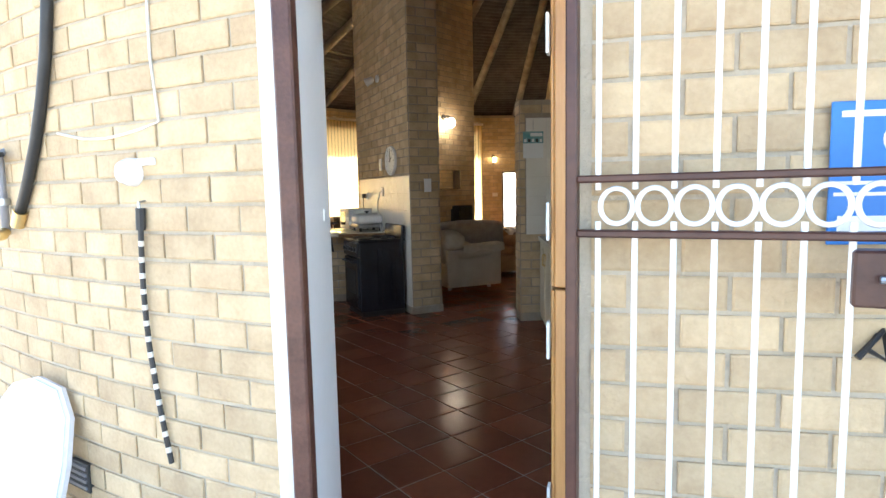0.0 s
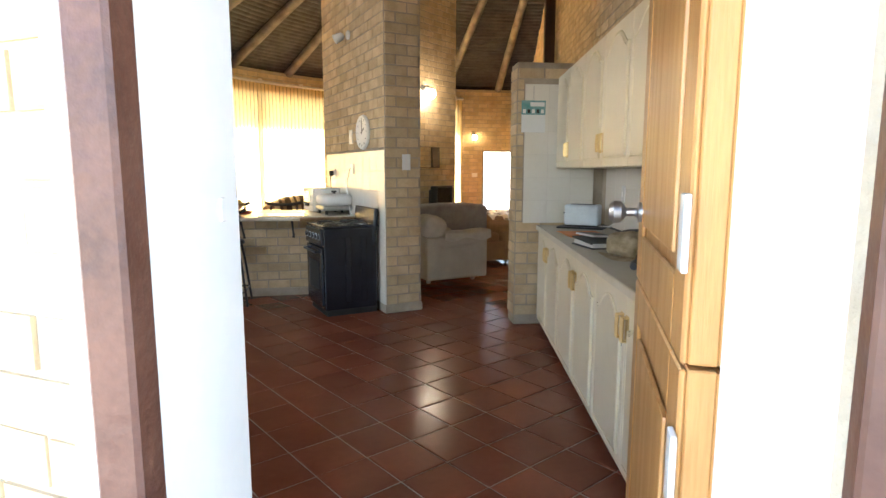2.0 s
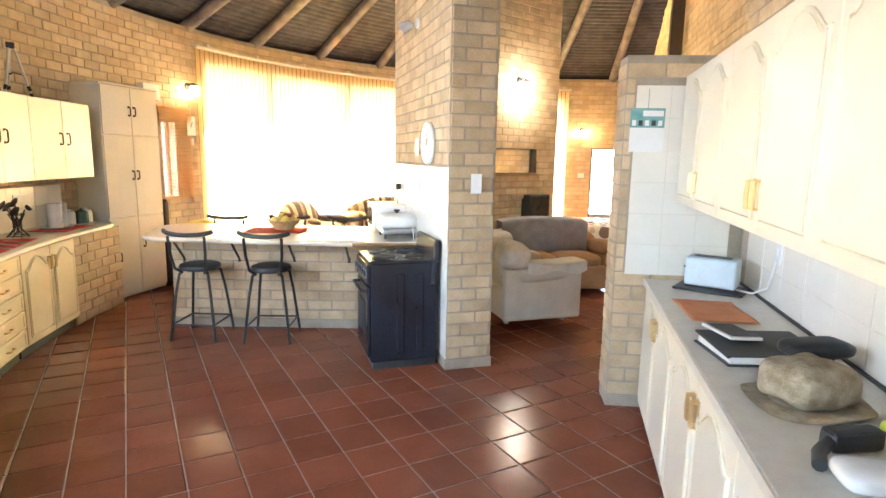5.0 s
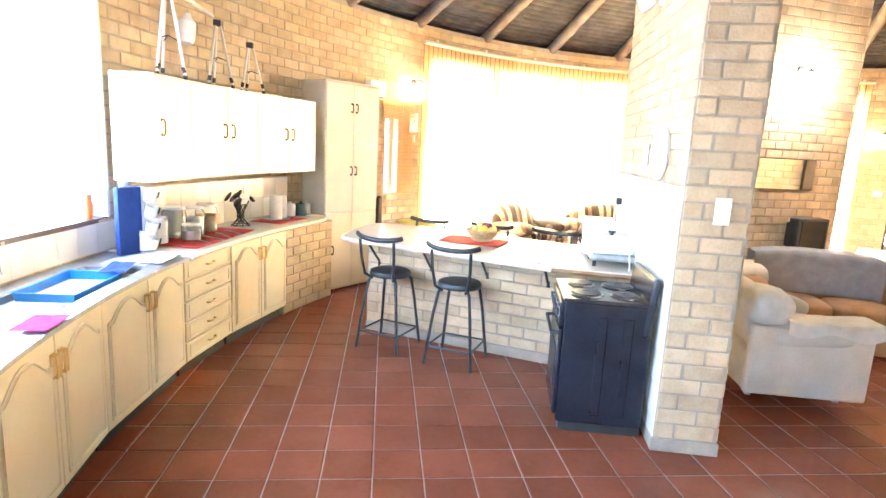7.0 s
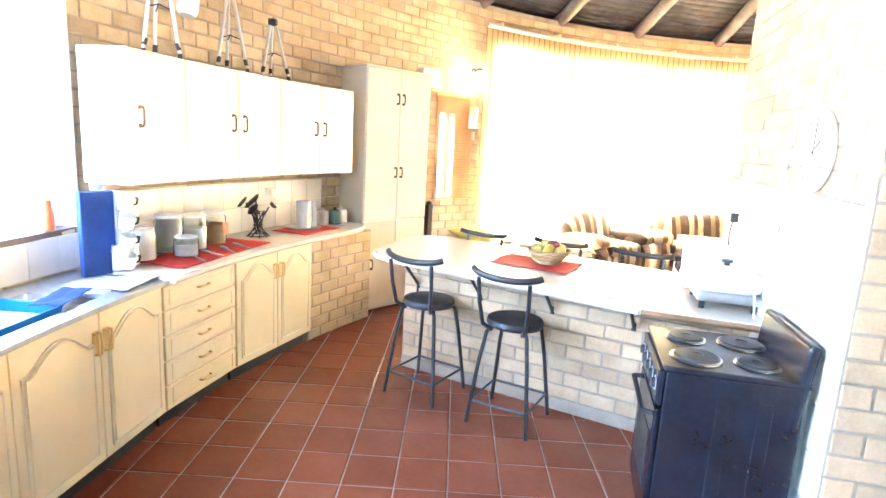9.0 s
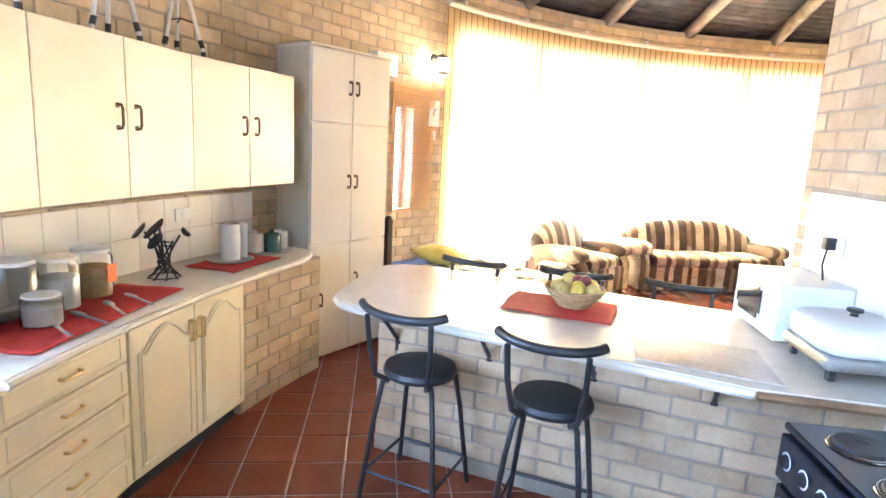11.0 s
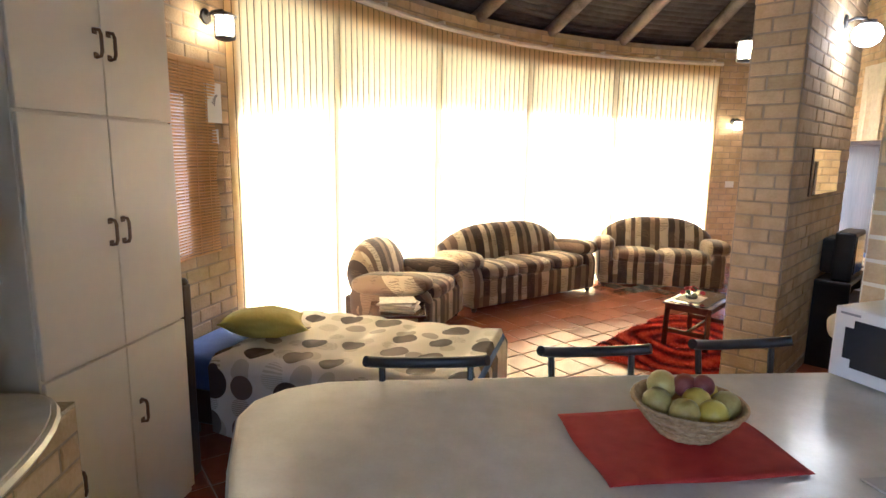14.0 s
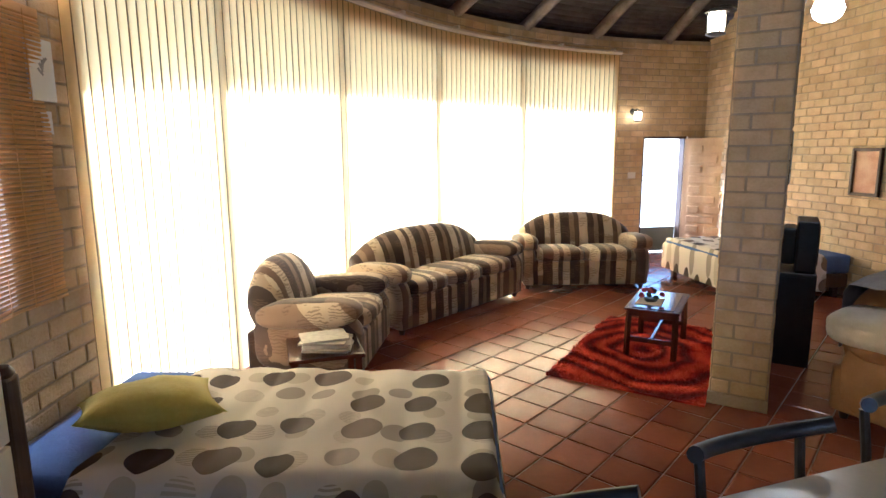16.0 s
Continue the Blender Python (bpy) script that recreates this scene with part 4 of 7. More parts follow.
for z0, z1 in ((0.882, 0.908), (1.602, 1.635)):
    part("hinge", bm_box(-0.05, 0.012, -0.085, -0.015, z0, z1, 0.004, 1), M_GREYPL, fridge, "grey hinge bracket")
for x in (-0.46, -0.05):
    for y in (-0.46, -0.1):
        part("foot", bm_move(bm_lathe([(0, 0), (0.02, 0), (0.02, 0.036), (0, 0.036)], 12), pose(x, y, 0)), M_BLACKPL, fridge)

# right-hand counter
RT = thing("counter", "pale laminate counter top on cream units", "worktop", pose(0, 0, 0))
part("board", bm_box(2.09, 2.67, 3.85, 7.03, 0.866, 0.905, 0.005, 2), M_TOP, RT)
part("edge", bm_box(2.083, 2.089, 3.85, 7.03, 0.868, 0.903), M_TOPEDGE, RT)
part("upstand", bm_box(2.655, 2.67, 3.85, 7.03, 0.906, 0.916), M_BLACKPL, RT, "dark joint strip")
for k in range(3):
    y1 = 7.02 - k * 1.05
    ob = thing("base_cabinet", "cream base unit with two arched doors and gilt handles", "cabinet", pose(2.125, y1, 0, 0, 0, -90), group="counter base units")
    part("body", bm_box(0.002, 1.048, 0.002, 0.50, 0.06, 0.862), M_CREAM, ob)
    part("plinth", bm_box(0.0, 1.05, 0.04, 0.06, 0.0, 0.06), M_BLACKPL, ob)
    for i in range(2):
        arched_door(ob, pose(i * 0.525, 0, 0.07), 0.525, 0.785, M_CREAM, i == 1, M_BRASS)
    ob = thing("wall_cupboard", "cream wall cupboard with two arched doors and gilt handles", "cupboard", pose(2.27, y1 + 0.04, 0, 0, 0, -90), group="counter wall cupboards")
    part("body", bm_box(0.002, 1.048, 0.002, 0.395, 1.40, 2.17), M_CREAM, ob)
    for i in range(2):
        arched_door(ob, pose(i * 0.525, 0, 1.403), 0.525, 0.765, M_CREAM, i == 1, M_BRASS, False)

# ---- breakfast bar ----
bar_top = thing("breakfast_bar", "pale laminate breakfast bar top with a rounded end", "bar", pose(0, 0, 0))
F0, F1 = Vector((-2.02, 7.56)), Vector((-0.25, 7.84))
outline = [(-0.25, 7.84), (0.33, 8.09), (-0.17, 9.02), (-1.2, 8.83), (-2.16, 8.64), (-2.33, 8.60), (-2.45, 8.52), (-2.51, 8.42), (-2.51, 8.31), (-2.40, 8.04), (-2.25, 7.73), (-2.19, 7.64), (-2.10, 7.585), (-1.98, 7.575)]
part("board", bm_prism(outline, 0.862, 0.902, 0.006, 2), M_TOP, bar_top)
part("edge", bm_tube([(-0.25, 7.838, 0.88), (-1.0, 7.72, 0.88), (-1.98, 7.573, 0.88), (-2.10, 7.583, 0.88), (-2.19, 7.638, 0.88), (-2.25, 7.73, 0.88), (-2.40, 8.04, 0.88), (-2.51, 8.31, 0.88), (-2.51, 8.42, 0.88), (-2.45, 8.52, 0.88), (-2.33, 8.60, 0.88), (-2.16, 8.64, 0.88)], 0.017, 6), M_TOPEDGE, bar_top)
part("edge", bm_tube([(-0.24, 7.838, 0.88), (0.05, 7.962, 0.88), (0.32, 8.08, 0.88)], 0.018, 6), M_WOODEDGE, bar_top, "bare wood edge by the cooker")
PB, LB = straight(-2.06, 7.84, 0.20, 8.36)
bar_wall = tagged(part("bar_wall", bm_prism([PB(0, 0), PB(LB, 0), PB(LB, 0.12), PB(0, 0.12)], 0.0, 0.862), M_MORTAR), "cream brick wall under the breakfast bar", "wall", kind="structure")
tagged(part("baseboard", bm_prism([PB(0, -0.012), PB(LB, -0.012), PB(LB, -0.001), PB(0, -0.001)], 0.0, 0.085), M_MORTAR), "grey cement skirting under the bar", "skirting", kind="structure")
lay_bricks(bar_wall, PB, 0.0, LB, 0.085, 0.862, pick=(0, 3), seed=41)
PBE, LBE = straight(*PB(0, 0.12), *PB(0, 0))
for i in range(4):
    s = 0.12 + i * 0.52
    x, y = PB(s, 0)
    br = bm_tube([(0, 0, 0.66), (0, -0.19, 0.845)], 0.011, 8)
    bm_add(br, bm_box(-0.015, 0.015, -0.006, 0, 0.6, 0.7, 0.002, 1))
    tagged(part("bracket", br, M_BLACKMETAL, m=pose(x, y, 0, 0, 0, 12)), "black steel bracket under the bar top", "bracket", group="bar brackets")

# ---- cooker ----
stove = thing("cooker", "dark blue-black free-standing electric cooker with four plates", "cooker", pose(0.24, 7.60, 0, 0, 0, 29.5) @ Matrix.Diagonal((0.97, 0.95, 1.0, 1)))
# local: x away from the front (to the pier), y along the pier
part("body", bm_box(-0.27, 0.27, -0.29, 0.29, 0.06, 0.84, 0.008, 2), M_BLACK, stove)
part("plinth", bm_box(-0.25, 0.27, -0.28, 0.28, 0.0, 0.06), M_BLACKPL, stove)
for y in (-0.12, 0.12):
    part("pressing", bm_box(-0.06 + 0.0, 0.0, -0.296, -0.288, 0.12, 0.76, 0.004, 1) if y < 0 else bm_box(0.10, 0.16, -0.296, -0.288, 0.12, 0.76, 0.004, 1), M_BLACK, stove)
hob = part("hob", bm_box(-0.285, 0.285, -0.30, 0.30, 0.842, 0.866, 0.008, 2), M_BLACK, stove)
for x, y, r in ((-0.13, -0.14, 0.09), (0.12, -0.14, 0.075), (-0.13, 0.14, 0.075), (0.12, 0.14, 0.09)):
    pl_ = part("plate", bm_move(bm_lathe([(0, 0.0), (r + 0.018, 0.0), (r + 0.018, 0.006), (r + 0.004, 0.009), (r, 0.016), (r * 0.3, 0.018), (r * 0.28, 0.014), (0, 0.014)], 28), pose(x, y, 0.866)), M_BLACKMETAL, hob, smooth="auto")
    part("trim_ring", bm_move(bm_lathe([(r + 0.02, 0.001), (r + 0.014, 0.0075), (r + 0.01, 0.008), (r + 0.012, 0.001)], 28), pose(x, y, 0.866)), M_CHROME, pl_, smooth=True)
part("splash_guard", bm_move(bm_box(-0.03, 0.016, -0.30, 0.30, -0.2, 0.17, 0.022, 3), pose(0.262, 0, 0.85, 0, 6, 0)), M_BLACK, stove)
part("oven_door", bm_box(-0.295, -0.272, -0.27, 0.27, 0.10, 0.66, 0.008, 2), M_BLACK, stove)
part("oven_window", bm_box(-0.299, -0.2955, -0.18, 0.18, 0.25, 0.52, 0.001, 1), M_BLACKPL, stove)
part("oven_handle", bm_tube([(-0.295, -0.22, 0.62), (-0.335, -0.21, 0.62), (-0.335, 0.21, 0.62), (-0.295, 0.22, 0.62)], 0.012, 8), M_BLACKMETAL, stove, smooth="auto")
part("control_panel", bm_box(-0.30, -0.272, -0.28, 0.28, 0.68, 0.835, 0.008, 2), M_BLACK, stove)
for i in range(5):
    k = part("knob", bm_move(bm_lathe([(0, 0), (0.024, 0), (0.02, 0.018), (0.0, 0.02)], 18), pose(-0.30, -0.22 + i * 0.11, 0.76, 0, -90, 0)), M_BLACKMETAL, stove, smooth="auto")
    part("dial_mark", bm_move(bm_lathe([(0.025, 0.0), (0.031, 0.0), (0.031, 0.001), (0.025, 0.001)], 18), pose(-0.3005, -0.22 + i * 0.11, 0.76, 0, -90, 0)), M_WHITEGLOSS, k)


# ---- bar stools ----
def stool(m, first=None):
    if first is not None:
        return copy_thing(first, m)
    ob = thing("bar_stool", "black metal bar stool with a round padded seat", "stool", m, group="stools at the breakfast bar")
    seat = bm_lathe([(0, 0.585), (0.15, 0.585), (0.172, 0.592), (0.178, 0.61), (0.170, 0.63), (0.13, 0.642), (0, 0.645)], 32)
    part("seat", seat, M_BLACKPL, ob, smooth="auto")
    for sx in (-1, 1):
        for sy in (-1, 1):
            part("leg", bm_tube([(sx * 0.10, sy * 0.10, 0.60), (sx * 0.13, sy * 0.13, 0.56), (sx * 0.155, sy * 0.155, 0.4), (sx * 0.20, sy * 0.20, 0.0)], 0.0125, 8), M_BLACKMETAL, ob, smooth="auto")
        part("stretcher", bm_tube([(sx * 0.184, -0.184, 0.14), (sx * 0.184, 0.184, 0.14)], 0.008, 6), M_BLACKMETAL, ob)
        part("stretcher", bm_tube([(-0.184, sx * 0.184, 0.14), (0.184, sx * 0.184, 0.14)], 0.008, 6), M_BLACKMETAL, ob)
        part("back_post", bm_tube([(sx * 0.10, -0.13, 0.575), (sx * 0.135, -0.19, 0.62), (sx * 0.155, -0.215, 0.75), (sx * 0.16, -0.235, 0.895)], 0.0125, 8), M_BLACKMETAL, ob, smooth="auto")
    rail = [(0.235 * math.sin(t), -0.12 - 0.12 * math.cos(t * 0.9) - 0.01, 0.905 + 0.03 * (t / 1.2) ** 2) for t in [-1.15 + 2.3 * i / 14 for i in range(15)]]
    part("back_rail", bm_tube(rail, 0.019, 10), M_BLACKMETAL, ob, smooth="auto")
    return ob


s0 = stool(pose(-1.63, 7.66, 0, 0, 0, 10) @ Matrix.Diagonal((1, 1, 1.06, 1)))
stool(pose(-0.99, 7.77, 0, 0, 0, 14), s0)
lay_bricks(bar_wall, PBE, 0.0, LBE, 0.085, 0.862, seed=42)
for x, y, a in ((-1.94, 8.44, 190), (-1.32, 8.65, 192), (-0.72, 8.83, 194)):
    stool(pose(x, y, 0, 0, 0, a), s0)


# ---- fabrics ----
def ramp_fac(nt, fac, stops, const=True):
    r = nt.nodes.new("ShaderNodeValToRGB")
    r.color_ramp.interpolation = "CONSTANT" if const else "LINEAR"
    while len(r.color_ramp.elements) < len(stops):
        r.color_ramp.elements.new(0.5)
    for e, (p, c) in zip(r.color_ramp.elements, stops):
        e.position, e.color = p, (*c, 1)
    nt.links.new(fac, r.inputs[0])
    return r.outputs[0]


def math_node(nt, op, a, b=None):
    n = nt.nodes.new("ShaderNodeMath")
    n.operation = op
    for i, v in enumerate((a, b)):
        if v is None:
            continue
        if isinstance(v, (int, float)):
            n.inputs[i].default_value = v
        else:
            nt.links.new(v, n.inputs[i])
    return n.outputs[0]


def fabric_bump(nt, b, scale=220, strength=0.25):
    n = nt.nodes.new("ShaderNodeTexNoise")
    n.inputs["Scale"].default_value = scale
    nt.links.new(nt.nodes.new("ShaderNodeTexCoord").outputs["Object"], n.inputs[0])
    n2 = nt.nodes.new("ShaderNodeTexNoise")
    n2.inputs["Scale"].default_value = 7
    nt.links.new(n.inputs[0].links[0].from_socket, n2.inputs[0])
    bp = nt.nodes.new("ShaderNodeBump")
    bp.inputs["Strength"].default_value, bp.inputs["Distance"].default_value = strength, 0.012
    nt.links.new(math_node(nt, "ADD", math_node(nt, "MULTIPLY", n.outputs[0], 0.25), n2.outputs[0]), bp.inputs["Height"])
    nt.links.new(bp.outputs[0], b.inputs["Normal"])


def stripe_fabric():
    m, nt, b = shader("striped_upholstery")
    N, L = nt.nodes, nt.links
    tc = N.new("ShaderNodeTexCoord").outputs["Object"]
    sp = N.new("ShaderNodeSeparateXYZ")
    L.new(tc, sp.inputs[0])
    wob = N.new("ShaderNodeTexNoise")
    wob.inputs["Scale"].default_value = 5
    L.new(tc, wob.inputs[0])
    x = math_node(nt, "ADD", sp.outputs[0], math_node(nt, "MULTIPLY", wob.outputs[0], 0.035))
    # dark and light stripes of uneven width by turns, each broken into long blocks
    sway = math_node(nt, "MULTIPLY", math_node(nt, "SINE", math_node(nt, "MULTIPLY", x, 23.0)), 0.022)
    band = math_node(nt, "FLOOR", math_node(nt, "MULTIPLY", math_node(nt, "ADD", x, sway), 13.0))
    odd = math_node(nt, "MODULO", math_node(nt, "ABSOLUTE", band), 2.0)
    wn_ = N.new("ShaderNodeTexWhiteNoise")
    wn_.noise_dimensions = "1D"
    L.new(band, wn_.inputs["W"])
    zz = math_node(nt, "FLOOR", math_node(nt, "ADD", math_node(nt, "MULTIPLY", math_node(nt, "SUBTRACT", sp.outputs[2], sp.outputs[1]), 3.2), math_node(nt, "MULTIPLY", wn_.outputs["Value"], 5.0)))
    wb = N.new("ShaderNodeTexWhiteNoise")
    wb.noise_dimensions = "2D"
    cmb = N.new("ShaderNodeCombineXYZ")
    L.new(zz, cmb.inputs[0])
    L.new(band, cmb.inputs[1])
    L.new(cmb.outputs[0], wb.inputs["Vector"])
    key = math_node(nt, "ADD", math_node(nt, "MULTIPLY", odd, 0.5), math_node(nt, "MULTIPLY", wb.outputs["Value"], 0.49))
    col = ramp_fac(nt, key, [(0.0, (0.038, 0.020, 0.017)), (0.2, (0.060, 0.033, 0.026)), (0.38, (0.12, 0.070, 0.050)), (0.5, (0.36, 0.27, 0.185)), (0.68, (0.48, 0.39, 0.28)), (0.88, (0.21, 0.14, 0.092))])
    # broken blocks and curls along some stripes
    blk = N.new("ShaderNodeTexVoronoi")
    blk.inputs["Scale"].default_value = 9
    L.new(tc, blk.inputs[0])
    wave = N.new("ShaderNodeTexWave")
    wave.inputs["Scale"].default_value, wave.inputs["Distortion"].default_value = 14, 9
    wave.bands_direction = "Z"
    L.new(tc, wave.inputs[0])
    hit = math_node(nt, "MULTIPLY", math_node(nt, "GREATER_THAN", wave.outputs["Fac"], 0.62), math_node(nt, "GREATER_THAN", blk.outputs["Color"], 0.5))
    mx = N.new("ShaderNodeMix")
    mx.data_type = "RGBA"
    L.new(math_node(nt, "MULTIPLY", hit, 0.6), mx.inputs[0])
    L.new(col, mx.inputs[6])
    mx.inputs[7].default_value = (0.11, 0.065, 0.045, 1)
    L.new(mx.outputs[2], b.inputs["Base Color"])
    b.inputs["Roughness"].default_value = 0.8
    b.inputs["Sheen Weight"].default_value = 0.25
    fabric_bump(nt, b)
    return m


def dotted_fabric():
    m, nt, b = shader("dotted_quilt")
    N, L = nt.nodes, nt.links
    tc = N.new("ShaderNodeTexCoord").outputs["UV"]
    hatch = N.new("ShaderNodeTexWave")
    hatch.bands_direction = "Y"
    hatch.inputs["Scale"].default_value = 26
    L.new(tc, hatch.inputs[0])
    col = None
    base = (0.70, 0.64, 0.57)
    # pale dots below, some of them hatched, and dark ones above
    for sc, off, lo, hi, share, rand, stops in ((5.6, 0.0, 0.24, 0.38, 0.10, 0.28, [(0.0, (0.42, 0.36, 0.30)), (0.35, (0.52, 0.46, 0.38)), (0.7, (0.34, 0.29, 0.25))]),
                                                (4.1, 3.45, 0.27, 0.41, 0.34, 0.24, [(0.0, (0.055, 0.034, 0.027)), (0.45, (0.18, 0.13, 0.105)), (0.72, (0.08, 0.053, 0.043))])):
        mp = N.new("ShaderNodeMapping")
        mp.inputs["Location"].default_value = (off, off * 0.7, 0)
        L.new(tc, mp.inputs[0])
        v = N.new("ShaderNodeTexVoronoi")
        v.voronoi_dimensions = "2D"
        v.inputs["Scale"].default_value, v.inputs["Randomness"].default_value = sc, rand
        L.new(mp.outputs[0], v.inputs[0])
        sp = N.new("ShaderNodeSeparateColor")
        L.new(v.outputs["Color"], sp.inputs[0])
        radius = math_node(nt, "ADD", math_node(nt, "MULTIPLY", sp.outputs[0], hi - lo), lo)
        inside = math_node(nt, "MULTIPLY", math_node(nt, "LESS_THAN", v.outputs["Distance"], radius), math_node(nt, "GREATER_THAN", sp.outputs[2], share))
        if col is None:
            lined = math_node(nt, "MAXIMUM", math_node(nt, "GREATER_THAN", sp.outputs[1], 0.45), math_node(nt, "GREATER_THAN", hatch.outputs["Fac"], 0.5))
            inside = math_node(nt, "MULTIPLY", inside, lined)
        c = ramp_fac(nt, sp.outputs[1], stops)
        mx = N.new("ShaderNodeMix")
        mx.data_type = "RGBA"
        L.new(inside, mx.inputs[0])
        if col is None:
            mx.inputs[6].default_value = (*base, 1)
        else:
            L.new(col, mx.inputs[6])
        L.new(c, mx.inputs[7])
        col = mx.outputs[2]
    L.new(col, b.inputs["Base Color"])
    b.inputs["Roughness"].default_value = 0.75
    fabric_bump(nt, b, 300, 0.3)
    return m


def rug_fabric():
    m, nt, b = shader("red_shag")
    N, L = nt.nodes, nt.links
    tc = N.new("ShaderNodeTexCoord").outputs["Object"]
    w = N.new("ShaderNodeTexWave")
    w.wave_type, w.rings_direction = "RINGS", "Z"
    w.inputs["Scale"].default_value, w.inputs["Distortion"].default_value, w.inputs["Detail"].default_value, w.inputs["Detail Scale"].default_value = 1.5, 9, 1.0, 0.9
    L.new(tc, w.inputs[0])
    n = N.new("ShaderNodeTexNoise")
    n.inputs["Scale"].default_value = 45
    L.new(tc, n.inputs[0])
    f = math_node(nt, "ADD", math_node(nt, "MULTIPLY", w.outputs["Fac"], 0.75), math_node(nt, "MULTIPLY", n.outputs[0], 0.35))
    L.new(ramp_fac(nt, f, [(0.1, (0.07, 0.004, 0.003)), (0.36, (0.28, 0.012, 0.006)), (0.62, (0.52, 0.035, 0.010)), (0.95, (0.62, 0.07, 0.02))], False), b.inputs["Base Color"])
    b.inputs["Roughness"].default_value = 0.9
    return m


M_STRIPE, M_DOTS, M_RUG = stripe_fabric(), dotted_fabric(), rug_fabric()
M_BEIGE = mat("beige_upholstery", (0.60, 0.55, 0.46), (0.52, 0.47, 0.39), 6, 0.85, 0.25, 120, local=True)
M_TAN = mat("tan_upholstery", (0.42, 0.24, 0.11), (0.33, 0.18, 0.08), 6, 0.8, 0.25, 120, local=True)
M_LACE = mat("white_lace", (0.68, 0.64, 0.57), (0.58, 0.54, 0.47), 14, 0.9, 0.5, 160, local=True)
M_GREYTHROW = mat("grey_throw", (0.34, 0.33, 0.34), (0.26, 0.25, 0.26), 10, 0.9, 0.4, 160, local=True)
M_PILLOW = mat("yellow_pillow", (0.56, 0.48, 0.10), (0.46, 0.38, 0.07), 6, 0.8, 0.3, 90, local=True)
M_SHEET = mat("blue_sheet", (0.10, 0.18, 0.46), (0.08, 0.14, 0.38), 6, 0.85, 0.2, 90)


def soft_arm(length, r, z, lean=0.0):
    """A rolled arm along y, with a round front."""
    bm = bm_tube([(0, -length / 2, z - r * 0.7), (0, -length / 2 + 0.015, z), (0, -length * 0.2, z + 0.02), (0, length * 0.2, z + 0.015), (0, length / 2, z)], r, 16)
    return bm


def sofa(name, w, d, label, m, material, seats=2, back_h=0.82, arm_h=0.56, group="", feet=M_DARKWOOD, wavy=0.0):
    """A plump sofa: origin on the floor at its middle, facing -y."""
    ob = thing(name, label, "sofa" if seats > 1 else "armchair", m, group=group)
    aw = 0.2
    base = bm_box(-w / 2 + 0.04, w / 2 - 0.04, -d / 2 + 0.06, d / 2 - 0.05, 0.05, 0.34, 0.03, 3)
    part("base", base, material, ob, smooth="auto")
    sw = (w - 2 * aw) / seats
    for i in range(seats):
        x = -w / 2 + aw + (i + 0.5) * sw
        part("seat_cushion", bm_move(bm_cushion(sw + 0.02, d * 0.68, 0.19, 0.5, 9), pose(x, -d * 0.12, 0.29, -2, 0, 0)), material, ob, smooth=True)
    # one swelling back with a curved top
    n = 20

    def back(u, v):
        t = (u - 0.5) * 2
        width = (w - 0.16) / 2
        ang = v * 2 * math.pi
        top = arm_h + 0.04 + (back_h - arm_h - 0.04) * (1 - abs(t) ** 3.2)
        zc, hz = (0.28 + top) / 2, (top - 0.28) / 2
        ridge = 1 - wavy * 0.5 * abs(math.sin(u * math.pi * seats))
        yy = 0.13 * math.cos(ang) * ridge * (1 - 0.25 * abs(t) ** 6)
        sq = math.copysign(abs(math.sin(ang)) ** 0.7, math.sin(ang))
        return (t * width * (1 - 0.02 * math.cos(ang)), d / 2 - 0.17 + yy + 0.10 * sq * 0.6, zc + hz * sq)
    bm = bm_grid(n, 20, back)
    bmesh.ops.remove_doubles(bm, verts=bm.verts, dist=1e-4)
    bmesh.ops.holes_fill(bm, edges=[e for e in bm.edges if e.is_boundary])
    bmesh.ops.recalc_face_normals(bm, faces=bm.faces)
    part("backrest", bm, material, ob, smooth=True)
    for sx in (-1, 1):
        a = bm_move(bm_cushion(aw, d * 0.84, arm_h - 0.12, 0.15, 8), pose(sx * (w / 2 - aw / 2), -0.02, 0.05))
        arm = part("arm", a, material, ob, smooth=True)
        roll = bm_move(bm_cushion(aw + 0.07, d * 0.80, 0.20, 0.8, 9), pose(sx * (w / 2 - aw / 2 + 0.005), -0.04, arm_h - 0.17, -4, 0, 0))
        part("arm_pad", roll, material, arm, smooth=True)
    for sx in (-1, 1):
        for sy in (-1, 1):
            part("foot", bm_move(bm_lathe([(0, 0), (0.022, 0), (0.03, 0.04), (0.03, 0.055), (0, 0.055)], 12), pose(sx * (w / 2 - 0.1), sy * (d / 2 - 0.12), 0)), feet, ob, smooth="auto")
    return ob


GS = "striped lounge suite"
sofa("sofa", 1.95, 0.86, "three-seat sofa in brown and cream striped upholstery by the blinds", pose(-1.56, 13.62, 0, 0, 0, 42) @ Matrix.Diagonal((1.06, 1.05, 1.05, 1)), M_STRIPE, 3, 0.84, 0.58, GS, wavy=0.3)
sofa("sofa", 1.52, 0.86, "two-seat sofa in brown and cream striped upholstery", pose(0.33, 14.58, 0, 0, 0, -6) @ Matrix.Diagonal((1.06, 1.05, 1.05, 1)), M_STRIPE, 2, 0.84, 0.58, GS, wavy=0.3)
sofa("armchair", 1.02, 0.94, "striped brown and cream armchair beside the bed", pose(-2.68, 12.26, 0, 0, 0, 76) @ Matrix.Diagonal((1.06, 1.05, 1.05, 1)), M_STRIPE, 1, 0.82, 0.55, GS)

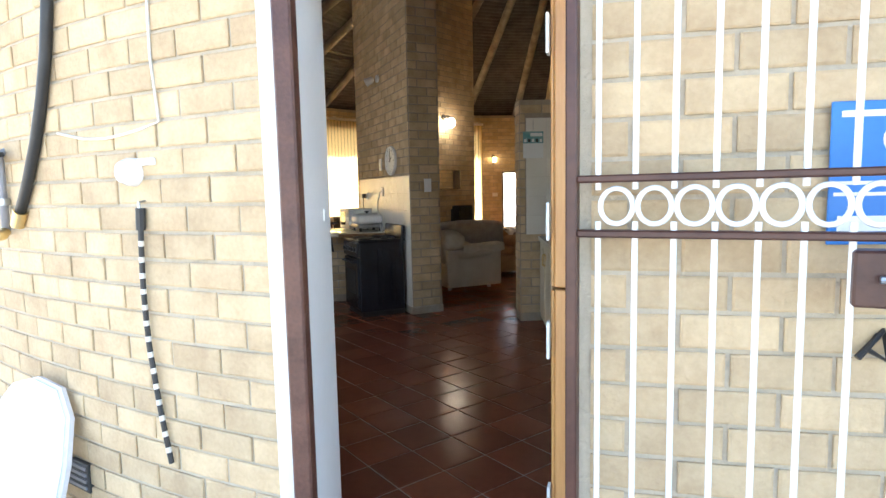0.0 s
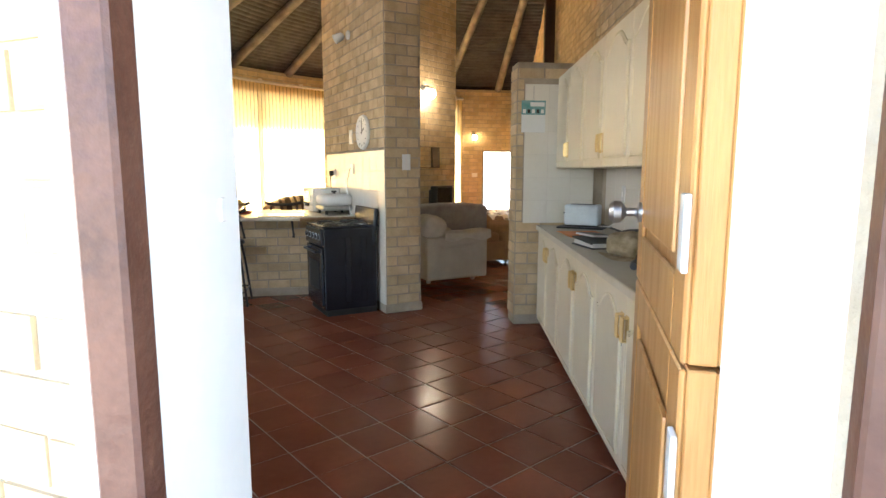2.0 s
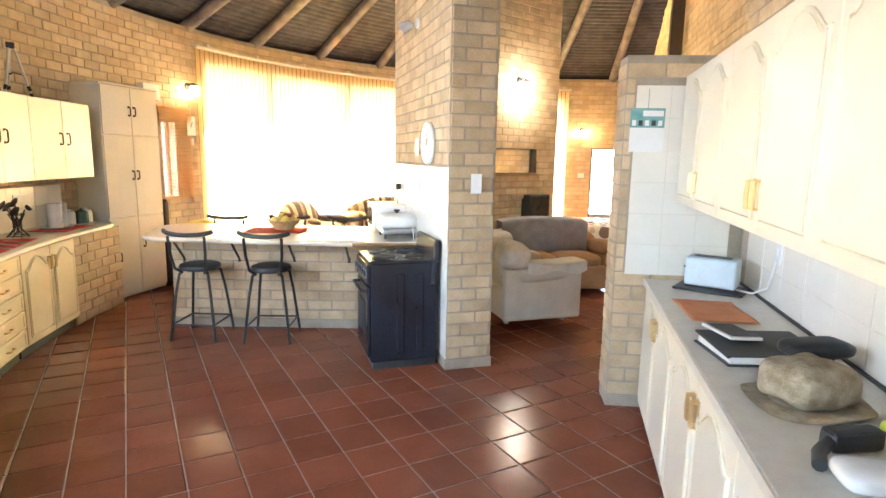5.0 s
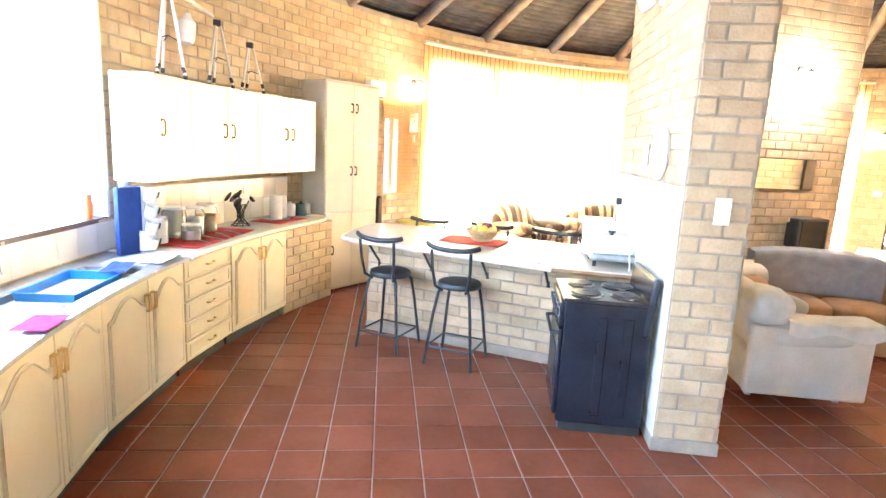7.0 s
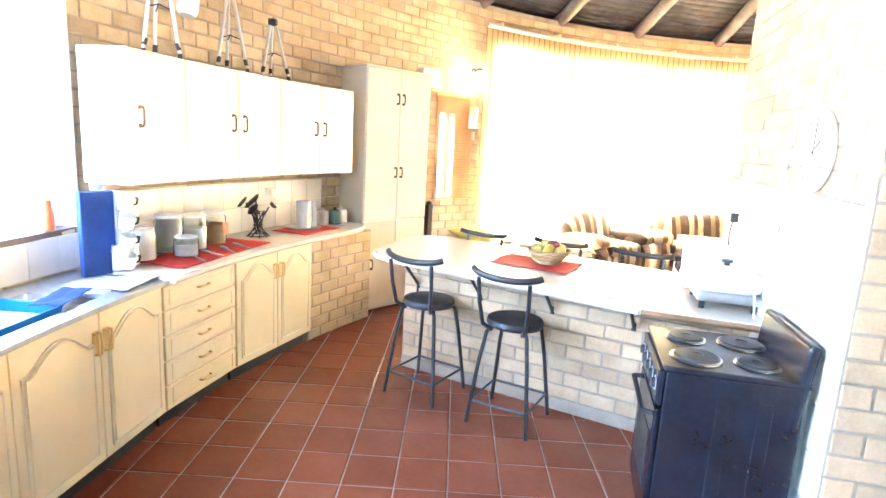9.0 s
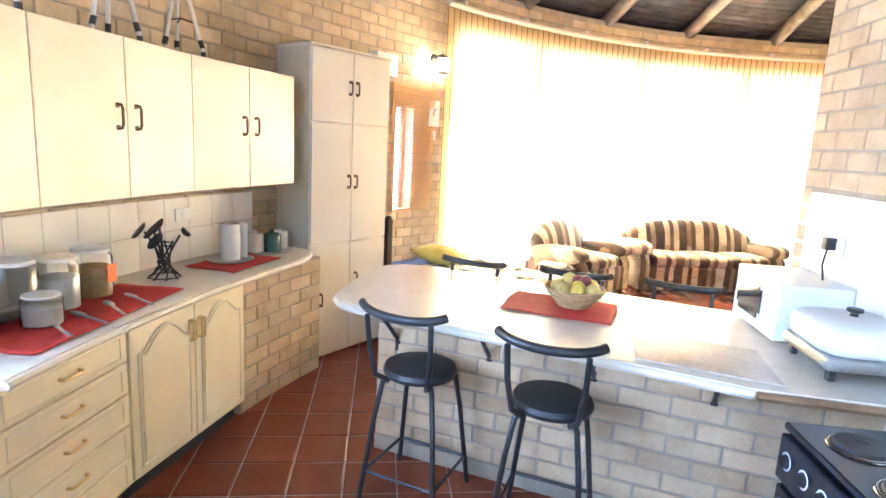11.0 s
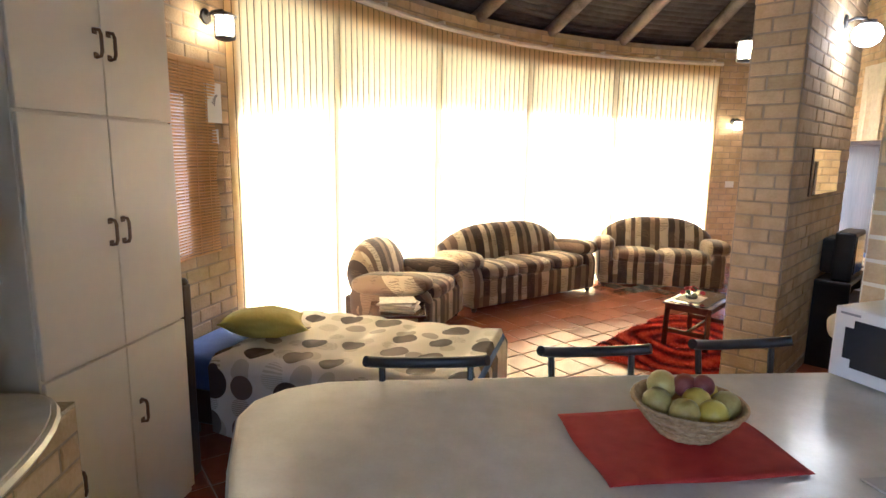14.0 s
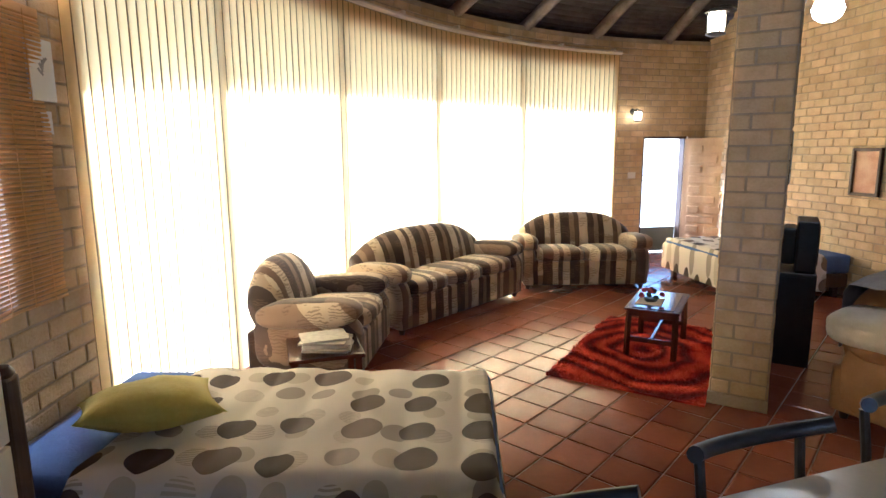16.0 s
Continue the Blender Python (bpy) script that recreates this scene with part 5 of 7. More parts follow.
# pale suite beyond the pier
b1 = sofa("armchair", 0.92, 0.84, "beige armchair with white lace covers, on bent metal legs", pose(1.14, 9.02, 0.07, 0, 0, 119), M_BEIGE, 1, 0.80, 0.56, "beige lounge suite", feet=M_STEEL)
part("side_panel", bm_box(-0.485, -0.415, -0.43, 0.38, 0.05, 0.55, 0.028, 3), M_BEIGE, b1, smooth="auto")


def arm_cloth(u, v):
    """A cloth that lies over the arm and hangs a little way down both sides."""
    t = (u - 0.5) * 0.62
    y = -0.46 + 0.62 * v
    hang = max(0.0, abs(t) - 0.13)
    x = -0.36 + math.copysign(min(abs(t), 0.13) + 0.012 * hang / 0.18, t)
    sag = 0.02 * math.sin(v * math.pi) + 0.008 * noise.noise((u * 5, v * 6, 3))
    return (x - (0.02 if t < -0.13 else 0), y, 0.62 - sag - hang * 0.9 * (0.55 + 0.15 * math.sin(v * 9)))


part("arm_cover", bm_grid(22, 18, arm_cloth), M_LACE, b1, "white cloth over the arm", smooth=True)
part("back_cover", bm_move(bm_cushion(0.30, 0.30, 0.26, 0.5, 8), pose(-0.30, 0.27, 0.54, 12, -10, 0)), M_LACE, b1, "white lace cover", smooth=True)
b2 = sofa("sofa", 1.55, 0.90, "tan two-seat sofa with a grey throw over its back", pose(1.38, 10.62, 0, 0, 0, 20), M_TAN, 2, 0.86, 0.60, "beige lounge suite")


def drape(u, v):
    x = -0.62 + 1.15 * u
    s = (v - 0.5) * 1.15
    top = 0.885 - 0.10 * abs((x) / 0.78) ** 3
    if abs(s) < 0.16:
        y, z = 0.27 + s, top + 0.012 * noise.noise((x * 6, s * 8, 1))
    else:
        k = abs(s) - 0.16
        y = 0.27 + math.copysign(0.17 + 0.03 * math.sin(x * 14) * k, s)
        z = top - k * 0.95 - 0.02
    return (x, y, z)


part("throw", bm_grid(24, 24, drape), [M_GREYTHROW], b2, "grey patterned throw", smooth=True)
part("arm_cover", bm_move(bm_cushion(0.34, 0.62, 0.22, 0.4, 8), pose(-0.66, 0.14, 0.50, 0, -8, 0)), M_LACE, b2, "crumpled white lace cover", smooth=True)

# ---- beds ----


def bed(label, m, l, w, h, head=True):
    """A single bed: origin on the floor under its middle, its head towards -x."""
    ob = thing("bed", label, "bed", m)
    part("mattress", bm_box(-l / 2, l / 2, -w / 2, w / 2, h - 0.24, h - 0.03, 0.04, 3), M_SHEET, ob, "blue sheet over the mattress", smooth="auto")
    part("bed_base", bm_box(-l / 2 + 0.01, l / 2 - 0.01, -w / 2 + 0.01, w / 2 - 0.01, 0.12, h - 0.245, 0.01, 1), M_DARKWOOD, ob)
    for sx in (-1, 1):
        for sy in (-1, 1):
            part("leg", bm_box(sx * (l / 2 - 0.1) - 0.03, sx * (l / 2 - 0.1) + 0.03, sy * (w / 2 - 0.1) - 0.03, sy * (w / 2 - 0.1) + 0.03, 0.0, 0.12), M_DARKWOOD, ob)
    n = 90

    def quilt(u, v):
        x = -l / 2 + 0.34 + (l - 0.26) * u
        s = (v - 0.5) * (w + 0.86)
        ridge = 0.016 * abs(math.sin(math.pi * u * 7)) ** 0.7
        wr = 0.010 * noise.noise((x * 3, s * 3, 2.0)) + 0.006 * noise.noise((x * 11, s * 9, 5.0))
        half = w / 2 + 0.015
        if abs(s) <= half:
            y, z = s, h - 0.015 + ridge + wr
            edge = max(0, abs(s) - half + 0.07) / 0.07
            z -= 0.035 * edge ** 2
        else:
            k = abs(s) - half
            y = math.copysign(half + 0.025 + 0.02 * math.sin(x * 12) * k / 0.4, s)
            z = h - 0.05 - k
        end = x - (l / 2 - 0.02)
        if end > 0:
            z = min(z, h - 0.04 - (end ** 0.8) * 2.4 + wr)
            x = l / 2 + 0.01 + 0.03 * math.sin(s * 9) * end
        return (x, y, max(z, 0.10))
    bm = bm_grid(n, n, quilt)
    bm.verts.index_update()
    uv = bm.loops.layers.uv.new("cloth")
    for f in bm.faces:
        for lp in f.loops:
            i, j = divmod(lp.vert.index, n + 1)
            lp[uv].uv = ((l - 0.26) * i / n, (w + 0.86) * j / n)
    part("quilt", bm, M_DOTS, ob, "cream quilt with brown and grey dots", smooth=True)
    if head:
        part("headboard", bm_box(-l / 2 - 0.07, -l / 2 - 0.02, -w / 2 - 0.02, w / 2 - 0.1, 0.12, 0.50, 0.015, 2), M_DARKWOOD, ob, "dark wooden headboard")
    return ob


bed("single bed with a dotted quilt and dark headboard behind the bar", pose(-2.69, 10.07, 0, 0, 0, -9), 1.86, 1.02, 0.57)
bed("bed with a dotted quilt near the back door", pose(2.36, 14.1, 0, 0, 0, 180), 1.42, 1.5, 0.52, False)


def pillow_side(sign):
    """One half of a soft square pillow: drawn-in edges, pulled-out corners, a few creases."""
    def f(u, v):
        a, b = 2 * u - 1, 2 * v - 1
        x = 0.26 * a * (1 - 0.11 * (1 - b * b))
        y = 0.225 * b * (1 - 0.11 * (1 - a * a))
        puff = ((1 - abs(a) ** 2.4) * (1 - abs(b) ** 2.4)) ** 0.62
        crease = 0.012 * noise.noise((a * 2.2 + 3, b * 2.2, sign)) + 0.006 * noise.noise((a * 6, b * 5, 2.0 * sign))
        return (x, y, 0.09 + sign * (0.092 * puff + crease * puff) + 0.02 * a * b)
    return bm_grid(24, 24, f)


pil = bm_add(pillow_side(1), pillow_side(-1))
bmesh.ops.remove_doubles(pil, verts=pil.verts, dist=1e-4)
bmesh.ops.recalc_face_normals(pil, faces=pil.faces)
tagged(part("pillow", pil, M_PILLOW, smooth=True, m=pose(-3.19, 9.98, 0.575, -7, 4, 24)), "mustard yellow pillow lying on the bed", "pillow")

board = thing("headboard", "dark carved wooden headboard standing between the cupboard and the bed", "headboard", pose(-3.33, 9.37, 0, 0, 0, 176))
for x in (0.0, 0.42):
    p = part("post", bm_box(x - 0.028, x + 0.028, -0.035, 0.035, 0.0, 1.04, 0.012, 2), M_DARKWOOD, board)
    part("finial", bm_move(bm_lathe([(0, 0), (0.03, 0), (0.034, 0.012), (0.022, 0.03), (0, 0.036)], 14), pose(x, 0, 1.038)), M_DARKWOOD, p, smooth="auto")
for z0, z1 in ((0.30, 0.36), (0.92, 0.99)):
    part("rail", bm_box(0.029, 0.391, -0.018, 0.018, z0, z1, 0.006, 2), M_DARKWOOD, board)
part("panel", bm_box(0.029, 0.391, -0.008, 0.008, 0.362, 0.918), M_DARKWOOD, board)

# ---- rug and coffee table ----
rug = thing("rug", "bright red shaggy rug with swirling pile", "rug", pose(-0.03, 11.98, 0, 0, 0, 51.5))
RW, RL = 1.10, 1.76
part("backing", bm_box(-RL / 2, RL / 2, -RW / 2, RW / 2, 0.0, 0.012), M_RUG, rug)
tv_, tf_ = [], []
rnd = random.Random(12)
for i in range(15000):
    x, y = rnd.uniform(-RL / 2, RL / 2), rnd.uniform(-RW / 2, RW / 2)
    f = noise.noise((x * 3.2, y * 3.2, 0.3)) + 0.5 * noise.noise((x * 6, y * 6, 4))
    h = 0.022 + 0.016 * max(-0.6, min(1, f * 2))
    dx, dy = 0.016 * math.sin(f * 9) + rnd.uniform(-0.012, 0.012), 0.016 * math.cos(f * 9) + rnd.uniform(-0.012, 0.012)
    a, r = rnd.uniform(0, 6.28), 0.0085
    k = len(tv_)
    for q in range(3):
        tv_.append((x + r * math.cos(a + q * 2.094), y + r * math.sin(a + q * 2.094), 0.01))
    tv_.append((x + dx, y + dy, 0.012 + h))
    tf_ += [(k, k + 1, k + 3), (k + 1, k + 2, k + 3), (k + 2, k, k + 3)]
tagged(mesh_from("shag", tv_, tf_, M_RUG, rug), kind="stuff")

M_MAHOG = mat("mahogany", (0.085, 0.022, 0.013), (0.05, 0.013, 0.008), 5, 0.19, 0.08, 40, stretch=(1, 1, 0.2))
table = thing("coffee_table", "small dark mahogany coffee table with a glass top", "table", pose(0.09, 12.06, 0.012, 0, 0, 54))
TL, TWD = 0.72, 0.42
for sx in (-1, 1):
    for sy in (-1, 1):
        part("leg", bm_move(bm_tube([(0, 0, 0.0), (sx * -0.01, 0, 0.2), (sx * -0.02, sy * -0.005, 0.385)], 0.024, 4), pose(sx * (TL / 2 - 0.03), sy * (TWD / 2 - 0.03), 0)), M_MAHOG, table)
    part("rail", bm_box(sx * (TL / 2 - 0.045) - 0.016, sx * (TL / 2 - 0.045) + 0.016, -TWD / 2 + 0.03, TWD / 2 - 0.03, 0.345, 0.392, 0.004, 1), M_MAHOG, table)
    part("rail", bm_box(-TL / 2 + 0.03, TL / 2 - 0.03, sx * (TWD / 2 - 0.035) - 0.014, sx * (TWD / 2 - 0.035) + 0.014, 0.345, 0.392, 0.004, 1), M_MAHOG, table)
    part("stretcher", bm_box(sx * (TL / 2 - 0.05) - 0.012, sx * (TL / 2 - 0.05) + 0.012, -TWD / 2 + 0.03, TWD / 2 - 0.03, 0.13, 0.17, 0.004, 1), M_MAHOG, table)
part("stretcher", bm_box(-TL / 2 + 0.05, TL / 2 - 0.05, -0.012, 0.012, 0.135, 0.165, 0.003, 1), M_MAHOG, table)
part("tabletop", bm_box(-TL / 2, TL / 2, -TWD / 2, TWD / 2, 0.394, 0.412, 0.006, 2), M_MAHOG, table)
M_DARKGLASS = mat("dark_glass", (0.03, 0.03, 0.035), None, 3, 0.05, coat=0.5)
part("glass_inset", bm_box(-TL / 2 + 0.05, TL / 2 - 0.05, -TWD / 2 + 0.05, TWD / 2 - 0.05, 0.4125, 0.417, 0.001, 1), M_DARKGLASS, table, "dark polished glass")
cloth("doily", 0.26, 0.2, pose(0.0, 12.02, 0.426, 0, 0, 54), M_LACE, "white cloth on the coffee table", wave=0.003)
M_FLOWER = mat("red_flowers", (0.40, 0.02, 0.025), (0.25, 0.012, 0.02), 20, 0.7)
M_LEAF = mat("dark_leaf", (0.05, 0.06, 0.03), (0.03, 0.04, 0.02), 20, 0.7)
vase = thing("flower_arrangement", "small arrangement of red artificial flowers", "flowers", pose(0.0, 12.02, 0.432))
part("bowl", bm_lathe([(0, 0), (0.045, 0), (0.055, 0.02), (0.05, 0.03), (0, 0.03)], 16), M_BLACKPL, vase, smooth="auto")
rnd = random.Random(5)
for i in range(16):
    a, r = rnd.uniform(0, 6.28), rnd.uniform(0.01, 0.10)
    fl = bm_lathe([(0, 0), (0.012, 0.004), (0.026, 0.016), (0.022, 0.028), (0.010, 0.022), (0, 0.018)], 9)
    part("flower", bm_move(fl, pose(r * math.cos(a), r * math.sin(a), 0.025 + 0.05 * (1 - r / 0.11) + rnd.uniform(0, 0.02), rnd.uniform(-35, 35), rnd.uniform(-35, 35), 0)), M_FLOWER if i % 4 else M_LEAF, vase, smooth=True)
M_PAPER = mat("magazine_paper", (0.55, 0.50, 0.43), (0.40, 0.36, 0.32), 25, 0.5, vary=0.3)
side = thing("side_table", "low side table between the armchair and the bed", "table", pose(-2.62, 11.42, 0, 0, 0, 10))
part("tabletop", bm_box(-0.24, 0.24, -0.24, 0.24, 0.36, 0.385, 0.006, 2), M_MAHOG, side)
for sx in (-1, 1):
    for sy in (-1, 1):
        part("leg", bm_box(sx * 0.2 - 0.02, sx * 0.2 + 0.02, sy * 0.2 - 0.02, sy * 0.2 + 0.02, 0, 0.36), M_MAHOG, side)
for i in range(6):
    tagged(part("magazine", bm_box(-0.15, 0.15, -0.11, 0.11, 0.0, 0.014, 0.002, 1), M_PAPER, m=pose(-2.60 + rnd.uniform(-0.02, 0.02), 11.36 + rnd.uniform(-0.02, 0.02), 0.386 + i * 0.0148, 0, 0, rnd.uniform(-10, 14))),
           "magazine in a stack on the low table", "magazine", group="stack of magazines")

# ---- television corner, mirror, pictures ----
stand = thing("tv_stand", "black television stand against the brick pier", "stand", pose(1.063, 11.767, 0, 0, 0, 52))
part("top", bm_box(-0.26, 0.26, -0.15, 0.10, 0.70, 0.73, 0.004, 1), M_BLACKPL, stand)
for x in (-0.24, 0.24):
    part("side", bm_box(x - 0.015, x + 0.015, -0.15, 0.10, 0, 0.70), M_BLACKPL, stand)
part("shelf", bm_box(-0.225, 0.225, -0.15, 0.08, 0.3, 0.32), M_BLACKPL, stand)
part("back", bm_box(-0.225, 0.225, 0.082, 0.095, 0.0, 0.70), M_BLACKPL, stand)
tv = thing("television", "black box-shaped television on its stand", "television", pose(1.063, 11.767, 0.73, 0, 0, 52))
part("casing", bm_box(-0.22, 0.22, -0.14, 0.0, 0.0, 0.40, 0.02, 3), M_BLACKPL, tv)
part("back_casing", bm_box(-0.16, 0.16, 0.0, 0.095, 0.05, 0.34, 0.03, 3), M_BLACKPL, tv)
part("screen", bm_box(-0.185, 0.185, -0.147, -0.139, 0.06, 0.37, 0.004, 2), M_DARKGLASS, tv, "dark grey glass screen")

ang2 = math.degrees(math.atan2(U2[1], U2[0]))
vx2, vy2 = U2[1], -U2[0]


def on_pier2(s, z, off=0.0):
    """On the right-hand face of the lounge pier, s metres along it; -y to the room."""
    return pose(-0.075 + U2[0] * s + vx2 * (0.33 + off), 11.02 + U2[1] * s + vy2 * (0.33 + off), z, 0, 0, ang2)


M_MIRROR, nt, b = shader("mirror_glass")
b.inputs["Metallic"].default_value, b.inputs["Roughness"].default_value, b.inputs["Base Color"].default_value = 1.0, 0.02, (0.88, 0.88, 0.88, 1)
mir = thing("mirror", "wide mirror on the brick pier above the television", "mirror", on_pier2(0.95, 1.60, 0.012))
part("glass", bm_box(-0.48, 0.48, -0.012, -0.004, -0.16, 0.18, 0.001, 1), M_MIRROR, mir)
part("backing", bm_box(-0.485, 0.485, -0.0035, 0.004, -0.165, 0.185), M_DARKWOOD, mir)

M_ART = mat("sepia_print", (0.36, 0.16, 0.08), (0.55, 0.34, 0.2), 9, 0.5)
pic = thing("picture", "sepia print in a dark wooden frame on the brick wall", "picture", pose(3.085, 13.3, 1.42, 0, 0, -90))
for x0, x1, z0, z1 in ((-0.19, -0.155, -0.26, 0.26), (0.155, 0.19, -0.26, 0.26), (-0.155, 0.155, 0.225, 0.26), (-0.155, 0.155, -0.26, -0.225)):
    part("frame", bm_box(x0, x1, -0.035, 0.0, z0, z1, 0.006, 2), M_DARKWOOD, pic)
part("print", bm_box(-0.155, 0.155, -0.012, -0.004, -0.225, 0.225), M_ART, pic)
hang = tagged(part("wall_hanging", bm_grid(6, 14, lambda u, v: (-0.22 + 0.44 * u, -0.02 + 0.012 * math.sin(u * 14), -0.5 + v)), M_LACE, m=pose(3.085, 15.1, 2.45, 0, 0, -90)), "pale patterned cloth hanging on the brick wall", "wall hanging")
inner = thing("door_3", "doorway in the brick wall, a dark panel standing for its unlit opening", "door", pose(3.085, 15.1, 0, 0, 0, -90), kind="structure")
# dark sheet across the frame, its colour standing for the unlit opening
part("panel", bm_box(-0.4, 0.4, -0.018, 0.0, 0.0, 1.9, 0.004, 1), M_DARKWOOD, inner)
for x0, x1, z0, z1 in ((-0.46, -0.4, 0, 1.96), (0.4, 0.46, 0, 1.96), (-0.4, 0.4, 1.9, 1.96)):
    part("door_frame", bm_box(x0, x1, -0.035, 0.0, z0, z1, 0.004, 1), M_DARKWOOD, inner)

# ---- wall lamps ----
M_BULB = glow("lit_glass", (1.0, 0.74, 0.36), 5.0)
M_BULBW = glow("lit_globe", (1.0, 0.90, 0.70), 7.0)


def lamp_light(m, energy, colour=(1.0, 0.72, 0.38)):
    d = bpy.data.lights.new("wall_lamp_bulb", "POINT")
    d.energy, d.color, d.shadow_soft_size = energy, colour, 0.05
    o = new("bulb_light", d)
    o.matrix_basis = m
    return o


def lantern(m, label):
    ob = thing("wall_lantern", label, "wall lamp", m, group="wall lanterns")
    part("plate", bm_move(bm_lathe([(0, 0), (0.05, 0), (0.045, 0.012), (0, 0.016)], 16), pose(0, 0, 0, 90, 0, 0)), M_BLACKMETAL, ob, smooth="auto")
    part("arm", bm_tube([(0, -0.01, 0), (0, -0.06, 0.03), (0, -0.12, 0.035), (0, -0.14, 0.02)], 0.009, 8), M_BLACKMETAL, ob, smooth="auto")
    part("cap", bm_move(bm_lathe([(0, 0.03), (0.02, 0.025), (0.075, 0.0), (0.072, -0.008), (0.0, -0.008)], 18), pose(0, -0.14, 0)), M_BLACKMETAL, ob, smooth="auto")
    part("glass", bm_move(bm_lathe([(0.0, -0.012), (0.05, -0.012), (0.055, -0.07), (0.048, -0.13), (0.0, -0.13)], 18), pose(0, -0.14, 0)), M_BULB, ob, "lit amber glass", smooth="auto")
    for k in range(4):
        c, s = math.cos(k * math.pi / 2 + 0.5), math.sin(k * math.pi / 2 + 0.5)
        part("cage_bar", bm_tube([(0.06 * c, -0.14 + 0.06 * s, -0.005), (0.06 * c, -0.14 + 0.06 * s, -0.14)], 0.004, 6), M_BLACKMETAL, ob)
    part("base", bm_move(bm_lathe([(0.0, -0.132), (0.062, -0.132), (0.062, -0.145), (0.03, -0.155), (0, -0.158)], 18), pose(0, -0.14, 0)), M_BLACKMETAL, ob, smooth="auto")
    lamp_light(m @ pose(0, -0.30, -0.07), 0.24)
    return ob


lantern(at_ring(172.9, -0.012, 2.56), "black lantern lamp, lit amber, on the brick wall by the blinds")
lantern(at_ring(101.5, -0.012, 2.27), "black lantern lamp, lit, beside the back door")
lantern(pose(-0.075 + U2[0] * 0.38 - vx2 * 0.012, 11.02 + U2[1] * 0.38 - vy2 * 0.012, 2.57, 0, 0, ang2 + 180), "black lantern lamp, lit, on the lounge pier")


def globe(m, label):
    ob = thing("globe_lamp", label, "wall lamp", m)
    part("plate", bm_move(bm_lathe([(0, 0), (0.055, 0), (0.05, 0.015), (0, 0.02)], 18), pose(0, 0, 0, 90, 0, 0)), M_BLACKMETAL, ob, smooth="auto")
    part("arm", bm_tube([(0, -0.01, 0.0), (0, -0.07, 0.02), (0, -0.13, 0.01), (0, -0.15, -0.02)], 0.011, 8), M_BLACKMETAL, ob, smooth="auto")
    part("collar", bm_move(bm_lathe([(0.05, 0), (0.055, -0.03), (0.04, -0.035), (0.0, -0.03), (0, 0)], 18), pose(0, -0.15, -0.01)), M_BLACKMETAL, ob, smooth="auto")
    part("globe", bm_move(bm_lathe([(0.045, -0.03), (0.085, -0.06), (0.10, -0.11), (0.085, -0.16), (0.045, -0.19), (0, -0.2)], 24), pose(0, -0.15, 0)), M_BULBW, ob, "lit white glass globe", smooth=True)
    lamp_light(m @ pose(0, -0.42, -0.1), 0.5, (1.0, 0.80, 0.5))
    return ob


globe(on_pier2(1.0, 2.74, 0.012), "lit white globe lamp on the brick pier")


# ---- small things: worktop ----
M_CLEAR = glass("clear_jar_glass", (0.96, 0.97, 0.97), 0.03)
M_CERAMIC = mat("white_ceramic", (0.78, 0.76, 0.72), None, 6, 0.2)
M_GREENCER = mat("green_ceramic", (0.05, 0.11, 0.085), None, 6, 0.2)
M_PASTA = mat("dry_pasta", (0.62, 0.36, 0.11), (0.45, 0.25, 0.08), 40, 0.8, 0.5, 90)
M_FLOUR = mat("white_sugar", (0.72, 0.70, 0.66), None, 30, 0.9)
M_ORANGE = mat("orange_plastic", (0.75, 0.16, 0.03), None, 6, 0.35)
WTOP = 0.906


def lathe_thing(name, prof, material, m, label, cat, group=""):
    ob = thing(name, label, cat, m, group)
    part("body", bm_lathe(prof, 24), material, ob, smooth="auto")
    return ob


cloth("place_mat", 0.95, 0.36, at_ring(206.4, -0.36, WTOP) @ pose(0, 0, 0, 0, 0, 3), M_RED, "red cloth runner on the worktop", wave=0.002)
cloth("place_mat", 0.50, 0.34, at_ring(196.2, -0.32, WTOP) @ pose(0, 0, 0, 0, 0, 3), M_RED, "red cloth mat under the paper towel", wave=0.002, seed=2)
for a, d, r, h in ((211.9, -0.24, 0.055, 0.14), (211.0, -0.20, 0.062, 0.17), (209.7, -0.18, 0.07, 0.20)):
    c = thing("canister", "white ceramic canister with a wire clip lid", "canister", at_ring(a, d, WTOP + 0.006), "white canisters on the worktop")
    part("pot", bm_lathe([(0, 0), (r, 0), (r * 1.03, 0.01), (r, h * 0.8), (r * 0.86, h * 0.88), (0, h * 0.88)], 24), M_CERAMIC, c, smooth="auto")
    lid = part("lid", bm_lathe([(0, h * 0.885), (r * 0.9, h * 0.885), (r * 0.9, h * 0.97), (r * 0.5, h), (0, h)], 24), M_CERAMIC, c, smooth="auto")
    part("clip", bm_tube([(-r * 1.02, 0, h * 0.7), (-r * 0.95, 0, h), (0, 0, h * 1.06), (r * 0.95, 0, h), (r * 1.02, 0, h * 0.7)], 0.004, 6), M_STEEL, lid)
